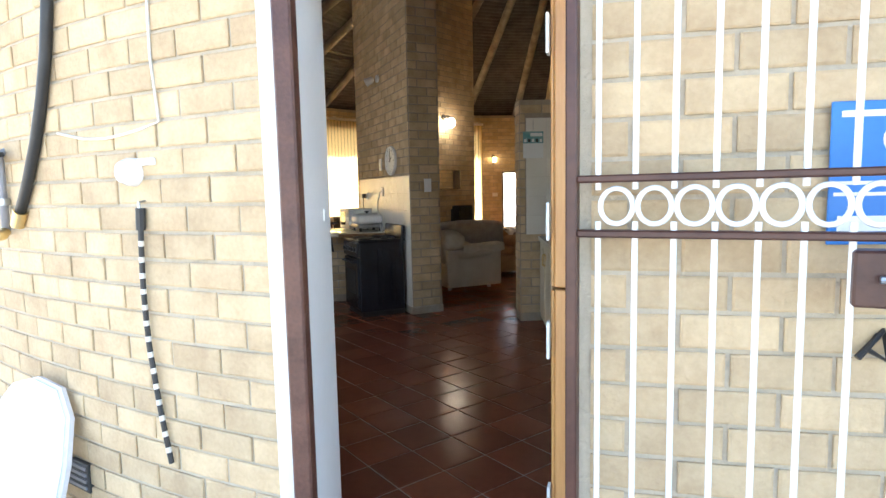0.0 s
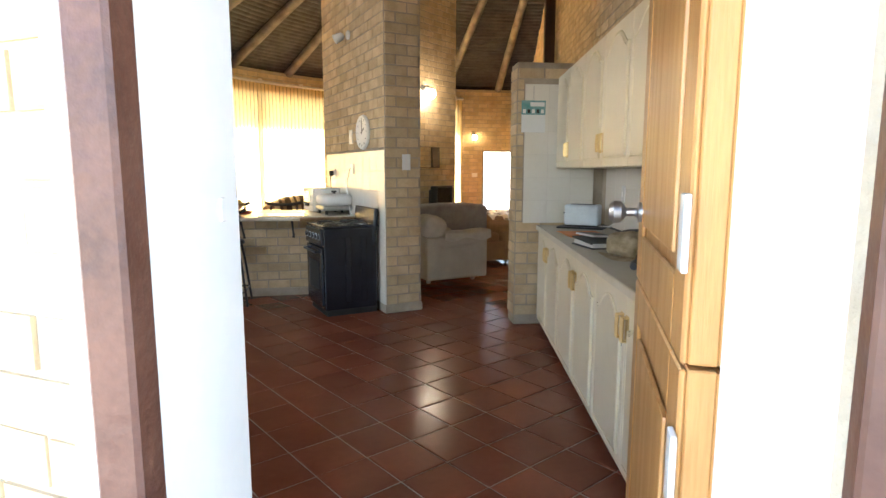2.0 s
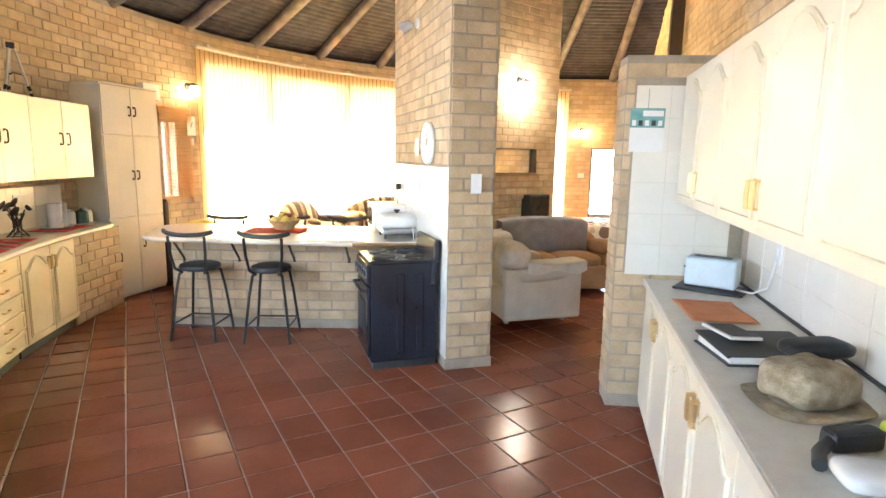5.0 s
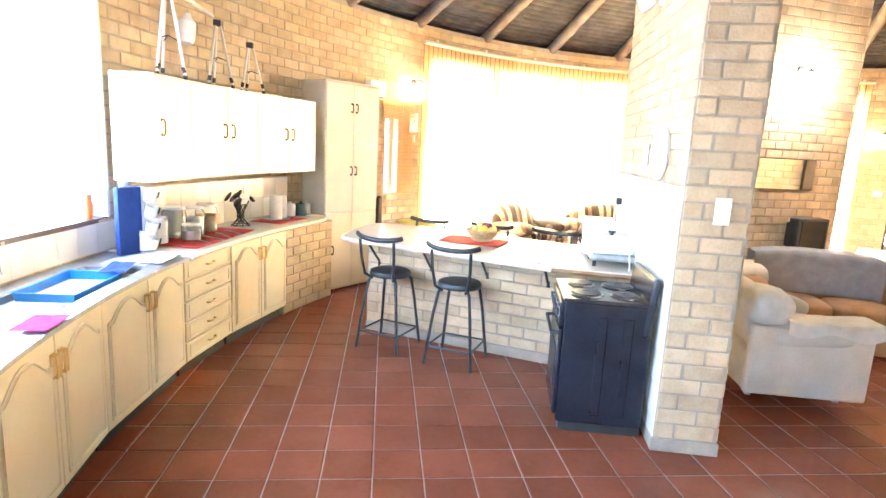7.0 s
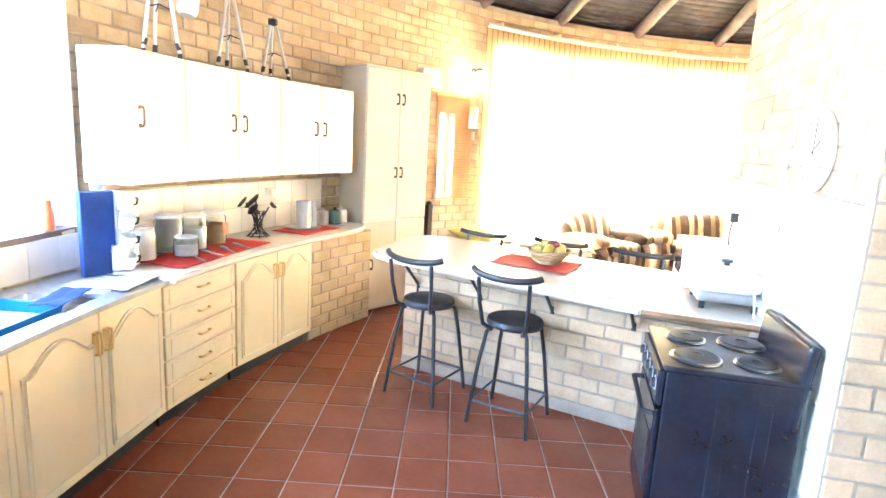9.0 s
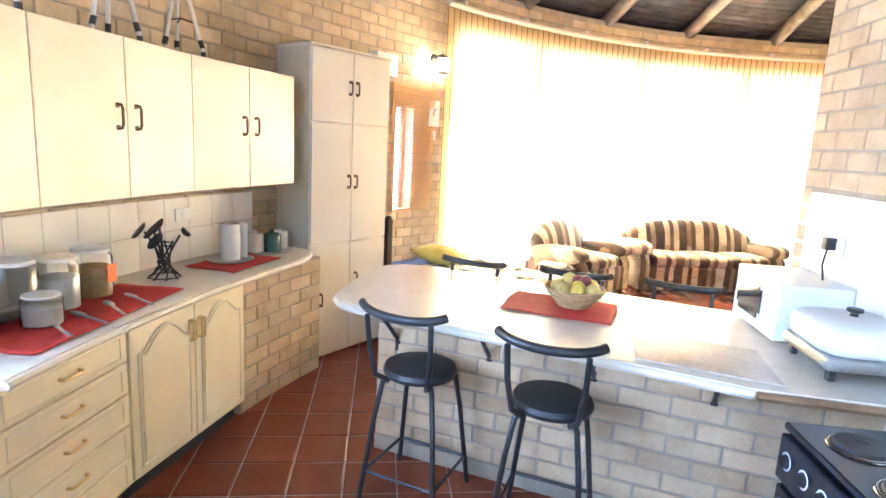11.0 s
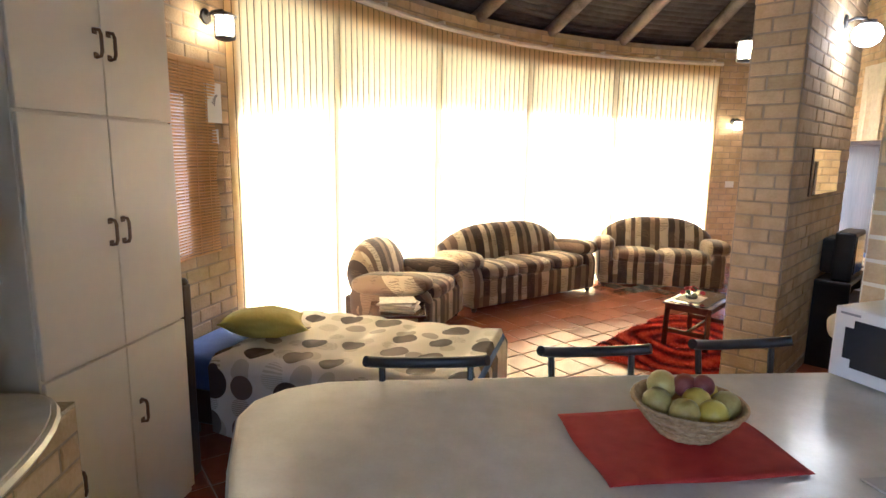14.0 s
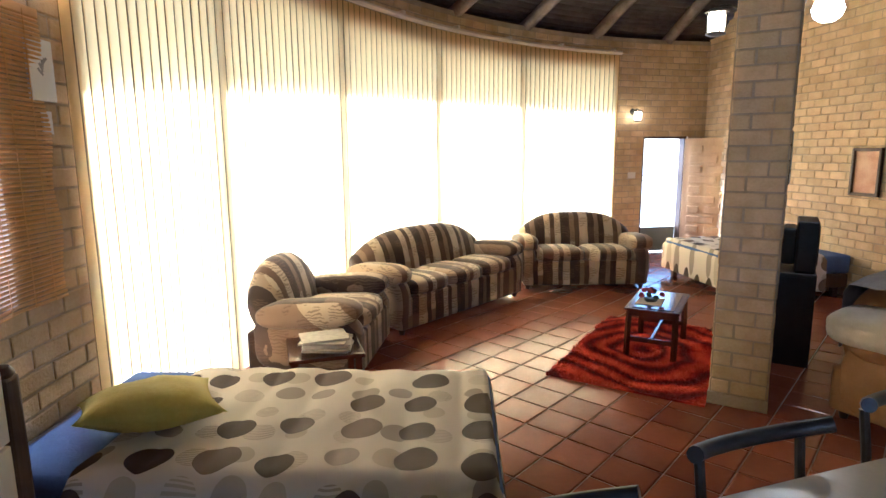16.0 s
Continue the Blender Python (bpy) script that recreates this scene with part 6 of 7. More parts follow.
for a, d, r, h, fill in ((208.0, -0.33, 0.075, 0.13, M_FLOUR), (207.6, -0.16, 0.09, 0.25, None), (206.2, -0.22, 0.085, 0.24, M_FLOUR), (204.4, -0.20, 0.09, 0.24, M_PASTA)):
    j = thing("storage_jar", "clear glass storage jar on the red cloth", "jar", at_ring(a, d, WTOP + 0.006), "glass jars on the worktop")
    part("glass", bm_lathe([(0, 0), (r, 0), (r, h * 0.8), (r * 0.85, h * 0.87), (r * 0.85, h * 0.9), (r * 0.82, h * 0.9), (r * 0.82, h * 0.86), (r * 0.96, h * 0.79), (r * 0.96, 0.006), (0, 0.006)], 24), M_CLEAR, j, smooth="auto")
    part("lid", bm_lathe([(0, h * 0.905), (r * 0.9, h * 0.905), (r * 0.9, h * 0.97), (r * 0.6, h), (0, h)], 24), M_APPL, j, smooth="auto")
    if fill is not None:
        part("contents", bm_lathe([(0, 0.008), (r * 0.93, 0.008), (r * 0.93, h * 0.6), (0, h * 0.62)], 20), fill, j, smooth="auto")
    if fill is M_PASTA:
        part("sticker", bm_move(bm_box(-0.03, 0.03, -0.003, 0, 0.07, 0.16, 0.004, 1), pose(0.02, -r - 0.001, 0)), M_ORANGE, j, "orange paper label")
rnd = random.Random(8)
for i in range(4):
    kf = thing("cutlery", "steel serving cutlery lying on the red cloth", "cutlery", at_ring(208.4 - i * 1.35, -0.44, WTOP + 0.012) @ pose(0, 0, 0, 0, 0, 62 + rnd.uniform(-8, 8)), "cutlery on the worktop")
    part("handle", bm_box(-0.13, 0.02, -0.009, 0.009, 0, 0.006, 0.003, 1), M_STEEL, kf)
    part("blade", bm_move(bm_lathe([(0, 0), (0.022, 0.002), (0.024, 0.005), (0, 0.006)], 14), Matrix.Translation((0.07, 0, 0)) @ Matrix.Diagonal((2.4, 0.8, 1, 1))), M_STEEL, kf, smooth=True)
rack = thing("utensil_rack", "black wire holder full of black cooking utensils", "utensil holder", at_ring(200.6, -0.24, WTOP))
for k in range(8):
    t = k * math.pi / 4
    part("wire", bm_tube([(0.085 * math.cos(t), 0.085 * math.sin(t), 0.0), (0.03 * math.cos(t + 1.6), 0.03 * math.sin(t + 1.6), 0.09), (0.06 * math.cos(t + 3), 0.06 * math.sin(t + 3), 0.20)], 0.005, 6), M_BLACKMETAL, rack)
for z, r in ((0.01, 0.08), (0.09, 0.035), (0.19, 0.058)):
    part("hoop", bm_tube([(r * math.cos(q * math.pi / 8), r * math.sin(q * math.pi / 8), z) for q in range(17)], 0.004, 6, cap=False), M_BLACKMETAL, rack)
for dx, dy, hh, kind in ((-0.11, 0.02, 0.27, 0), (-0.06, -0.03, 0.29, 1), (0.13, 0.0, 0.22, 2), (-0.02, 0.04, 0.25, 1), (-0.10, -0.05, 0.22, 0)):
    u = part("utensil", bm_tube([(-dx * 0.2, -dy * 0.2, 0.03), (dx * 0.5, dy * 0.5, hh * 0.7), (dx, dy, hh)], 0.006, 8), M_BLACKPL, rack, smooth="auto")
    hd = bm_lathe([(0, 0), (0.03, 0.004), (0.038, 0.014), (0.0, 0.01)], 14)
    hd.transform(Matrix.Diagonal((1.5 if kind != 2 else 1.0, 0.8, 1.2 if kind != 2 else 2.2, 1)))
    part("head", bm_move(hd, pose(dx * 1.2, dy * 1.2, hh, rnd.uniform(-30, 30), 40 if dx > 0 else -40, 0)), M_BLACKPL, u, smooth=True)
lathe_thing("tray", [(0, 0), (0.13, 0), (0.15, 0.012), (0.145, 0.014), (0.125, 0.005), (0, 0.005)], M_STEEL, at_ring(196.0, -0.26, WTOP + 0.008), "round silver tray under the paper towel", "tray")
roll = thing("paper_towel", "roll of white paper towel standing on a tray", "paper towel", at_ring(196.0, -0.26, WTOP + 0.014))
part("roll", bm_lathe([(0.02, 0), (0.062, 0), (0.064, 0.11), (0.062, 0.23), (0.02, 0.23), (0.02, 0)], 28), M_CERAMIC, roll, smooth="auto")
part("sheet", bm_grid(5, 1, lambda u, v: (0.063 + 0.02 * u * u, -0.02 - 0.05 * u, 0.002 + 0.226 * v)), M_CERAMIC, roll)
lathe_thing("tray", [(0, 0), (0.15, 0), (0.17, 0.01), (0.165, 0.012), (0.145, 0.005), (0, 0.005)], M_CERAMIC, at_ring(192.4, -0.22, WTOP), "pale oval tray with three pots", "tray")
for a, d, mt in ((193.3, -0.20, M_CERAMIC), (192.5, -0.27, M_GREENCER), (191.5, -0.24, M_CERAMIC)):
    pot = lathe_thing("tea_pot_jar", [(0, 0), (0.055, 0), (0.062, 0.01), (0.06, 0.11), (0.05, 0.125), (0.03, 0.13), (0.012, 0.135), (0.016, 0.15), (0, 0.155)], mt, at_ring(a, d, WTOP + 0.006), "small glazed lidded jar on the tray", "jar", "three jars on a tray")
mugs = thing("mug_rack", "upright blue rack hung with patterned mugs", "mug rack", at_ring(212.8, -0.20, 0.895) @ pose(0, 0, 0, 0, 0, -20))
part("panel", bm_box(-0.09, 0.09, -0.02, 0.02, 0.0, 0.46, 0.006, 2), M_BLUE2, mugs)
part("post", bm_box(0.085, 0.115, -0.03, 0.03, 0.0, 0.46, 0.004, 1), M_STEEL, mugs)
for i in range(4):
    mg = part("mug", bm_move(bm_lathe([(0, 0), (0.036, 0), (0.04, 0.008), (0.04, 0.08), (0.036, 0.08), (0.036, 0.01), (0, 0.01)], 18), pose(0.13, -0.045, 0.03 + i * 0.11, 20, 0, 0)), M_CERAMIC, mugs, "white patterned mug", smooth="auto")
    part("handle", bm_move(bm_tube([(0.038, 0, 0.065), (0.065, 0, 0.06), (0.065, 0, 0.025), (0.038, 0, 0.018)], 0.006, 6), pose(0.13, -0.045, 0.03 + i * 0.11, 20, 0, 0)), M_BLACKPL, mg)
lathe_thing("flask", [(0, 0), (0.05, 0), (0.052, 0.36), (0.03, 0.42), (0.04, 0.44), (0.04, 0.50), (0, 0.52)], M_GREYPL, at_ring(211.6, -0.09, WTOP), "tall grey flask behind the mugs", "flask")
lathe_thing("bottle", [(0, 0), (0.028, 0), (0.03, 0.09), (0.02, 0.12), (0.022, 0.16), (0, 0.165)], M_ORANGE, at_ring(213.4, 0.03, 1.137), "orange washing-up liquid bottle on the sill", "bottle")


def socket(name, m, label, plugs=1, w=0.10, h=0.10):
    ob = thing(name, label, "socket", m)
    part("plate", bm_box(-w / 2, w / 2, -0.010, 0.0, -h / 2, h / 2, 0.003, 2), M_WHITEGLOSS, ob)
    part("rocker", bm_box(-0.012, 0.012, -0.015, -0.0095, -0.02, 0.02, 0.002, 1), M_APPL, ob)
    return ob


socket("wall_socket", at_ring(197.2, -0.018, 1.20), "white double wall socket on the tiles", w=0.12, h=0.08)

# tripods and pole above the cupboards
M_IVORY = mat("ivory_paint", (0.72, 0.68, 0.60), None, 6, 0.45)
for a, d, h, tilt in ((208.2, -0.20, 0.62, 4), (202.6, -0.20, 0.50, 0), (198.6, -0.20, 0.40, -3)):
    tp = thing("tripod", "ivory folding tripod with black joints standing on the cupboards", "tripod", at_ring(a, d, 2.116) @ pose(0, 0, 0, 0, tilt, 25), "tripods on the cupboards")
    for k in range(3):
        t = k * 2.094 + 0.5
        r = 0.12
        part("leg", bm_tube([(r * math.cos(t), r * math.sin(t), 0.0), (0.025 * math.cos(t), 0.025 * math.sin(t), h)], 0.011, 8), M_IVORY, tp, smooth="auto")
        part("joint", bm_tube([(r * 0.93 * math.cos(t), r * 0.93 * math.sin(t), 0.05), (r * 0.83 * math.cos(t), r * 0.83 * math.sin(t), 0.09)], 0.014, 8), M_BLACKPL, tp)
        part("joint", bm_tube([(r * 0.98 * math.cos(t), r * 0.98 * math.sin(t), 0.0), (r * 0.96 * math.cos(t), r * 0.96 * math.sin(t), 0.03)], 0.014, 8), M_BLACKPL, tp)
        part("brace", bm_tube([(0.6 * r * math.cos(t), 0.6 * r * math.sin(t), h * 0.45), (0, 0, h * 0.5)], 0.004, 6), M_BLACKMETAL, tp)
    part("head", bm_box(-0.03, 0.03, -0.03, 0.03, h, h + 0.05, 0.008, 2), M_BLACKPL, tp)
tagged(part("pole", bm_tube([(*ring(214.0, -0.24), 2.80), (*ring(209, -0.22), 2.77), (*ring(203.2, -0.2), 2.68)], 0.018, 10), M_IVORY, smooth="auto"), "long ivory pole laid across the tripods", "pole")
lathe_thing("water_bottle", [(0, 0), (0.05, 0), (0.065, 0.03), (0.065, 0.16), (0.03, 0.2), (0.02, 0.23), (0, 0.23)], M_APPL, at_ring(205.6, -0.15, 2.42) @ pose(0, 0, 0, 0, 10, 0), "white plastic bottle hung from the pole", "bottle")

# ---- breakfast bar ----
cl = cloth("place_mat", 0.56, 0.40, pose(-1.22, 8.31, 0.903, 0, 0, 14), M_RED, "red cloth mat under the fruit bowl", wave=0.004, seed=4)
M_WICKER = mat("woven_wicker", (0.50, 0.33, 0.15), (0.36, 0.22, 0.09), 60, 0.7, 0.8, 150, local=True)
bowl = thing("fruit_bowl", "woven wicker bowl piled with fruit on the bar", "bowl", pose(-1.17, 8.37, 0.914))
part("basket", bm_lathe([(0, 0), (0.075, 0), (0.085, 0.012), (0.12, 0.05), (0.152, 0.095), (0.148, 0.098), (0.115, 0.055), (0.075, 0.016), (0, 0.012)], 36), M_WICKER, bowl, smooth="auto")
for k, (r, z) in enumerate(((0.152, 0.095), (0.135, 0.07), (0.115, 0.045), (0.095, 0.022), (0.08, 0.006))):
    part("coil", bm_tube([((r + 0.002) * math.cos(q * math.pi / 18), (r + 0.002) * math.sin(q * math.pi / 18), z + 0.002 * (q % 2)) for q in range(37)], 0.007, 6, cap=False), M_WICKER, bowl, smooth=True)
M_LEMON = mat("yellow_fruit", (0.70, 0.50, 0.06), (0.55, 0.40, 0.06), 9, 0.4, 0.1, 90, local=True)
M_PEAR = mat("pale_green_fruit", (0.56, 0.46, 0.13), (0.44, 0.30, 0.07), 9, 0.4, 0.1, 90, local=True)
M_ONION = mat("reddish_fruit", (0.24, 0.055, 0.04), (0.14, 0.03, 0.025), 9, 0.45, 0.1, 90, local=True)
fruit = [(-0.09, -0.01, 0.09, 0.043, M_PEAR), (-0.03, -0.07, 0.088, 0.042, M_PEAR), (0.045, -0.075, 0.09, 0.041, M_LEMON), (0.10, -0.01, 0.09, 0.043, M_PEAR), (0.02, -0.01, 0.10, 0.04, M_LEMON),
         (-0.06, 0.06, 0.115, 0.044, M_PEAR), (0.06, 0.06, 0.10, 0.042, M_LEMON), (0.0, 0.04, 0.125, 0.035, M_ONION), (0.045, 0.02, 0.135, 0.032, M_ONION), (-0.02, 0.0, 0.05, 0.045, M_PEAR), (0.06, 0.0, 0.05, 0.042, M_LEMON)]
for x, y, z, r, mt in fruit:
    f = bm_lathe([(0, -r), (r * 0.55, -r * 0.86), (r * 0.93, -r * 0.4), (r, 0.02 * r), (r * 0.9, r * 0.45), (r * 0.5, r * 0.85), (r * 0.12, r * 0.93), (0, r * 0.86)], 18)
    tagged(part("fruit", f, mt, smooth=True, m=pose(-1.17 + x, 8.37 + y, 0.914 + z, rnd.uniform(-50, 50), rnd.uniform(-50, 50), 0)), "ripe fruit in the wicker bowl", "fruit", "fruit in the bowl")

a_mw = math.degrees(math.atan2(-0.46, 0.24))
mw = thing("microwave", "white microwave oven at the end of the bar", "microwave", pose(-0.48, 8.93, 0.903, 0, 0, a_mw))
part("casing", bm_box(0.0, 0.50, 0.0, 0.30, 0.012, 0.275, 0.008, 2), M_APPL, mw)
part("front", bm_box(0.0, 0.50, -0.014, -0.001, 0.012, 0.275, 0.006, 2), M_APPL, mw)
win = bm_box(0.045, 0.33, -0.019, -0.013, 0.06, 0.235, 0.0, 1)
bmesh.ops.bevel(win, geom=[e for e in win.edges if abs(e.verts[0].co.y - e.verts[1].co.y) > 1e-5], offset=0.03, segments=4, affect="EDGES")
part("door_window", win, M_DARKGLASS, mw, "dark glass window")
for z in (0.10, 0.185):
    part("dial", bm_move(bm_lathe([(0, 0), (0.027, 0), (0.024, 0.012), (0, 0.014)], 20), pose(0.425, -0.014, z, 90, 0, 0)), M_APPL, mw, smooth="auto")
part("badge", bm_box(0.02, 0.09, -0.016, -0.0135, 0.25, 0.258), M_GREYPL, mw)
for x in (0.05, 0.45):
    for y in (0.05, 0.25):
        part("foot", bm_move(bm_lathe([(0, 0), (0.015, 0), (0.015, 0.013), (0, 0.013)], 10), pose(x, y, 0)), M_BLACKPL, mw)
pan = thing("electric_frying_pan", "square electric frying pan with a white domed lid", "frying pan", pose(0.03, 8.34, 0.903, 0, 0, a_mw))
part("base", bm_box(-0.19, 0.19, -0.19, 0.15, 0.045, 0.10, 0.03, 4), M_STEEL, pan)
lid = bm_cushion(0.40, 0.36, 0.14, 0.3, 8)
part("lid", bm_move(lid, pose(0, -0.02, 0.085)), M_APPL, pan, "white domed lid", smooth=True)
part("lid_knob", bm_move(bm_lathe([(0, 0), (0.018, 0), (0.012, 0.012), (0.03, 0.022), (0.028, 0.034), (0, 0.036)], 16), pose(0, -0.02, 0.222)), M_BLACKPL, pan, smooth="auto")
for x in (-0.15, 0.15):
    for y in (-0.15, 0.11):
        part("foot", bm_box(x - 0.014, x + 0.014, y - 0.014, y + 0.014, 0.0, 0.05, 0.003, 1), M_BLACKPL, pan)
M_MARBLE = mat("marbled_glass", (0.62, 0.56, 0.48), (0.42, 0.38, 0.35), 3.5, 0.12, coat=0.4)
tagged(part("cutting_board", bm_prism([(-0.80, 8.18), (-0.68, 7.83), (-0.16, 7.93), (-0.30, 8.30)], 0.9035, 0.911, 0.002, 1), M_MARBLE), "grey marbled glass cutting board on the bar", "cutting board")


# ---- on the pier by the cooker ----
def on_pier1(s, z, off=0.0):
    vx, vy = -U1[1], U1[0]
    return pose(0.705 + U1[0] * s + vx * off, 7.40 + U1[1] * s + vy * off, z, 0, 0, ang1)


clock = thing("wall_clock", "round white wall clock on the brick pier", "clock", on_pier1(0.53, 1.765, 0.012))
part("case", bm_move(bm_lathe([(0, 0), (0.17, 0), (0.175, 0.015), (0.165, 0.035), (0.155, 0.028), (0, 0.024)], 40), pose(0, 0, 0, 90, 0, 0)), M_APPL, clock, smooth="auto")
part("minute_hand", bm_box(-0.004, 0.004, -0.030, -0.027, -0.02, 0.12), M_BLACKPL, clock)
part("hour_hand", bm_move(bm_box(-0.005, 0.005, -0.033, -0.0305, -0.02, 0.08), pose(0, 0, 0, 0, 60, 0)), M_BLACKPL, clock)
for k in range(12):
    part("mark", bm_move(bm_box(-0.003, 0.003, -0.030, -0.027, 0.125, 0.142), pose(0, 0, 0, 0, k * 30, 0)), M_BLACKPL, clock)
socket("thermostat", on_pier1(0.95, 1.74, 0.012), "small white switch box beside the clock", w=0.10, h=0.15)
socket("wall_socket", on_pier1(1.60, 1.35, 0.01), "white wall socket with a black plug", w=0.10, h=0.11)
plug = thing("plug", "black plug and cable hanging down to the microwave", "plug", on_pier1(1.62, 1.35, 0.02))
part("body", bm_box(-0.022, 0.022, -0.05, 0.0, -0.03, 0.03, 0.008, 2), M_BLACKPL, plug)
part("cable", bm_tube([(0, -0.03, -0.03), (0.0, -0.04, -0.10), (0.04, -0.04, -0.2), (0.10, -0.03, -0.28), (0.13, -0.02, -0.40)], 0.005, 8), M_BLACKPL, plug, smooth=True)
socket("wall_socket", on_pier1(0.93, 1.40, 0.01), "white wall socket above the cooker", w=0.10, h=0.11)
wc_ = thing("white_cable", "white cable looping down from the socket", "cable", on_pier1(0.93, 1.40, 0.02))
part("cable", bm_tube([(0, -0.02, 0), (-0.06, -0.03, -0.1), (-0.10, -0.03, -0.2), (-0.05, -0.03, -0.33), (0.0, -0.03, -0.44), (0.02, -0.03, -0.5)], 0.006, 8), M_APPL, wc_, smooth=True)
socket("light_switch", pose(0.705 + U1[1] * 0.21, 7.40 - U1[0] * 0.21, 1.46, 0, 0, ang1 + 90) @ pose(0, -0.012, 0), "white light switch on the end of the pier", w=0.085, h=0.15)
spot = thing("spotlight", "small white spotlight high on the brick pier", "spotlight", on_pier1(0.97, 2.80, 0.012))
part("plate", bm_move(bm_lathe([(0, 0), (0.05, 0), (0.045, 0.02), (0, 0.024)], 18), pose(0, 0, 0, 90, 0, 0)), M_WHITEGLOSS, spot, smooth="auto")
part("shade", bm_move(bm_lathe([(0.02, 0), (0.04, 0.02), (0.05, 0.11), (0.045, 0.11), (0.035, 0.025), (0.0, 0.02)], 18), pose(-0.02, -0.05, 0.0, 120, 20, 0)), M_WHITEGLOSS, spot, smooth="auto")
x, y = PD(0.14, -0.010)
cal = thing("calendar", "printed calendar hanging on the tiled wall", "calendar", pose(x, y, 1.86, 0, 0, 7.6))
M_TEAL = mat("teal_print", (0.10, 0.30, 0.30), (0.25, 0.4, 0.38), 20, 0.6)
part("page", bm_box(-0.105, 0.105, -0.005, 0.0, -0.15, 0.0), M_WHITEGLOSS, cal)
part("picture_band", bm_box(-0.105, 0.105, -0.006, 0.001, 0.0005, 0.12), M_TEAL, cal, "teal printed heading")
part("date_bar", bm_box(-0.03, 0.095, -0.008, -0.0065, 0.07, 0.105), M_WHITEGLOSS, cal)
for i in range(5):
    part("print_bar", bm_box(-0.095 + i * 0.04, -0.07 + i * 0.04, -0.008, -0.0065, 0.012, 0.045), M_BLACKPL if i % 2 else M_WHITEGLOSS, cal)
part("string", bm_tube([(0, -0.003, 0.12), (0, -0.003, 0.24)], 0.002, 5), M_GREYPL, cal)

# ---- right-hand counter ----
tray = tagged(part("tray", bm_box(-0.19, 0.19, -0.13, 0.13, 0.0, 0.016, 0.008, 2), M_BLACKPL, m=pose(2.44, 6.80, 0.905, 0, 0, -25)), "black tray under the toaster", "tray")
M_PALEBLUE = mat("pale_blue_plastic", (0.62, 0.70, 0.74), None, 6, 0.3)
toaster = thing("toaster", "white and pale blue two-slice toaster", "toaster", pose(2.44, 6.80, 0.922, 0, 0, -25))
part("casing", bm_box(-0.14, 0.14, -0.08, 0.08, 0.01, 0.18, 0.02, 3), M_PALEBLUE, toaster, smooth="auto")
part("base", bm_box(-0.13, 0.13, -0.075, 0.075, 0.0, 0.012), M_BLACKPL, toaster)
for y in (-0.025, 0.025):
    part("slot", bm_box(-0.10, 0.10, y - 0.012, y + 0.012, 0.178, 0.1825), M_BLACKPL, toaster)
part("lever", bm_box(-0.16, -0.14, -0.015, 0.015, 0.10, 0.115, 0.003, 1), M_BLACKPL, toaster)
tagged(part("cable", bm_tube([(2.56, 6.74, 0.925), (2.62, 6.65, 0.93), (2.655, 6.52, 0.99), (2.66, 6.45, 1.15)], 0.006, 8), M_APPL, smooth=True), "white toaster cable running to the wall socket", "cable")
socket("wall_socket", pose(2.672, 6.45, 1.2, 0, 0, -90), "white wall socket above the counter", w=0.08, h=0.13)
M_PEACH = mat("orange_mat", (0.62, 0.24, 0.09), (0.55, 0.20, 0.075), 14, 0.8, 0.2, 200)
cloth("place_mat", 0.30, 0.42, pose(2.33, 6.26, 0.906, 0, 0, 4), M_PEACH, "plain orange place mat on the counter", wave=0.001)
fold = thing("ring_binder", "black ring binder stuffed with papers", "binder", pose(2.36, 5.62, 0.906, 0, 0, 12))
part("cover", bm_box(-0.20, 0.20, -0.15, 0.15, 0.0, 0.008, 0.003, 1), M_BLACKPL, fold)
part("papers", bm_box(-0.19, 0.19, -0.145, 0.13, 0.009, 0.035, 0.003, 1), M_CERAMIC, fold, "white loose papers")
part("cover", bm_move(bm_box(-0.20, 0.20, -0.14, 0.15, 0.036, 0.046, 0.003, 1), pose(0, 0, 0, 3, 0, 0)), M_BLACKPL, fold)
nb = thing("notebook", "white-edged black notebook with a pen", "notebook", pose(2.27, 5.70, 0.962, 0, 3, 20))
part("cover", bm_box(-0.07, 0.07, -0.10, 0.10, 0.0, 0.012, 0.002, 1), M_CERAMIC, nb)
part("label_panel", bm_box(-0.055, 0.06, -0.085, 0.085, 0.0125, 0.015), M_BLACKPL, nb)
bag = tagged(part("pouch", bm_cushion(0.26, 0.13, 0.07, 0.8, 8), M_BLACKPL, smooth=True, m=pose(2.50, 5.48, 0.958, 0, 0, 20)), "black soft pouch lying on the binder", "pouch")
M_CAMO = mat("patterned_cloth", (0.25, 0.19, 0.10), (0.45, 0.36, 0.24), 22, 0.85, 0.5, 90)
hat = thing("hat", "crumpled camouflage-patterned hat on the counter", "hat", pose(2.36, 5.16, 0.906, 0, 0, 30))
hb = bm_cushion(0.26, 0.22, 0.14, 0.5, 10)
for v in hb.verts:
    v.co += Vector((0, 0, 0.02 * noise.noise((v.co.x * 14, v.co.y * 14, v.co.z * 8))))
part("crown", hb, M_CAMO, hat, smooth=True)
part("brim", bm_grid(24, 2, lambda u, v: ((0.12 + 0.08 * v) * math.cos(u * 6.283), (0.10 + 0.08 * v) * math.sin(u * 6.283), 0.012 + 0.014 * math.sin(u * 19) * v)), M_CAMO, hat, smooth=True)
gr = thing("hand_tool", "black pistol-grip tool lying on the counter", "tool", pose(2.36, 4.86, 0.906, 0, 0, 200))
part("body", bm_box(-0.08, 0.08, -0.03, 0.03, 0.0, 0.06, 0.02, 3), M_BLACKPL, gr)
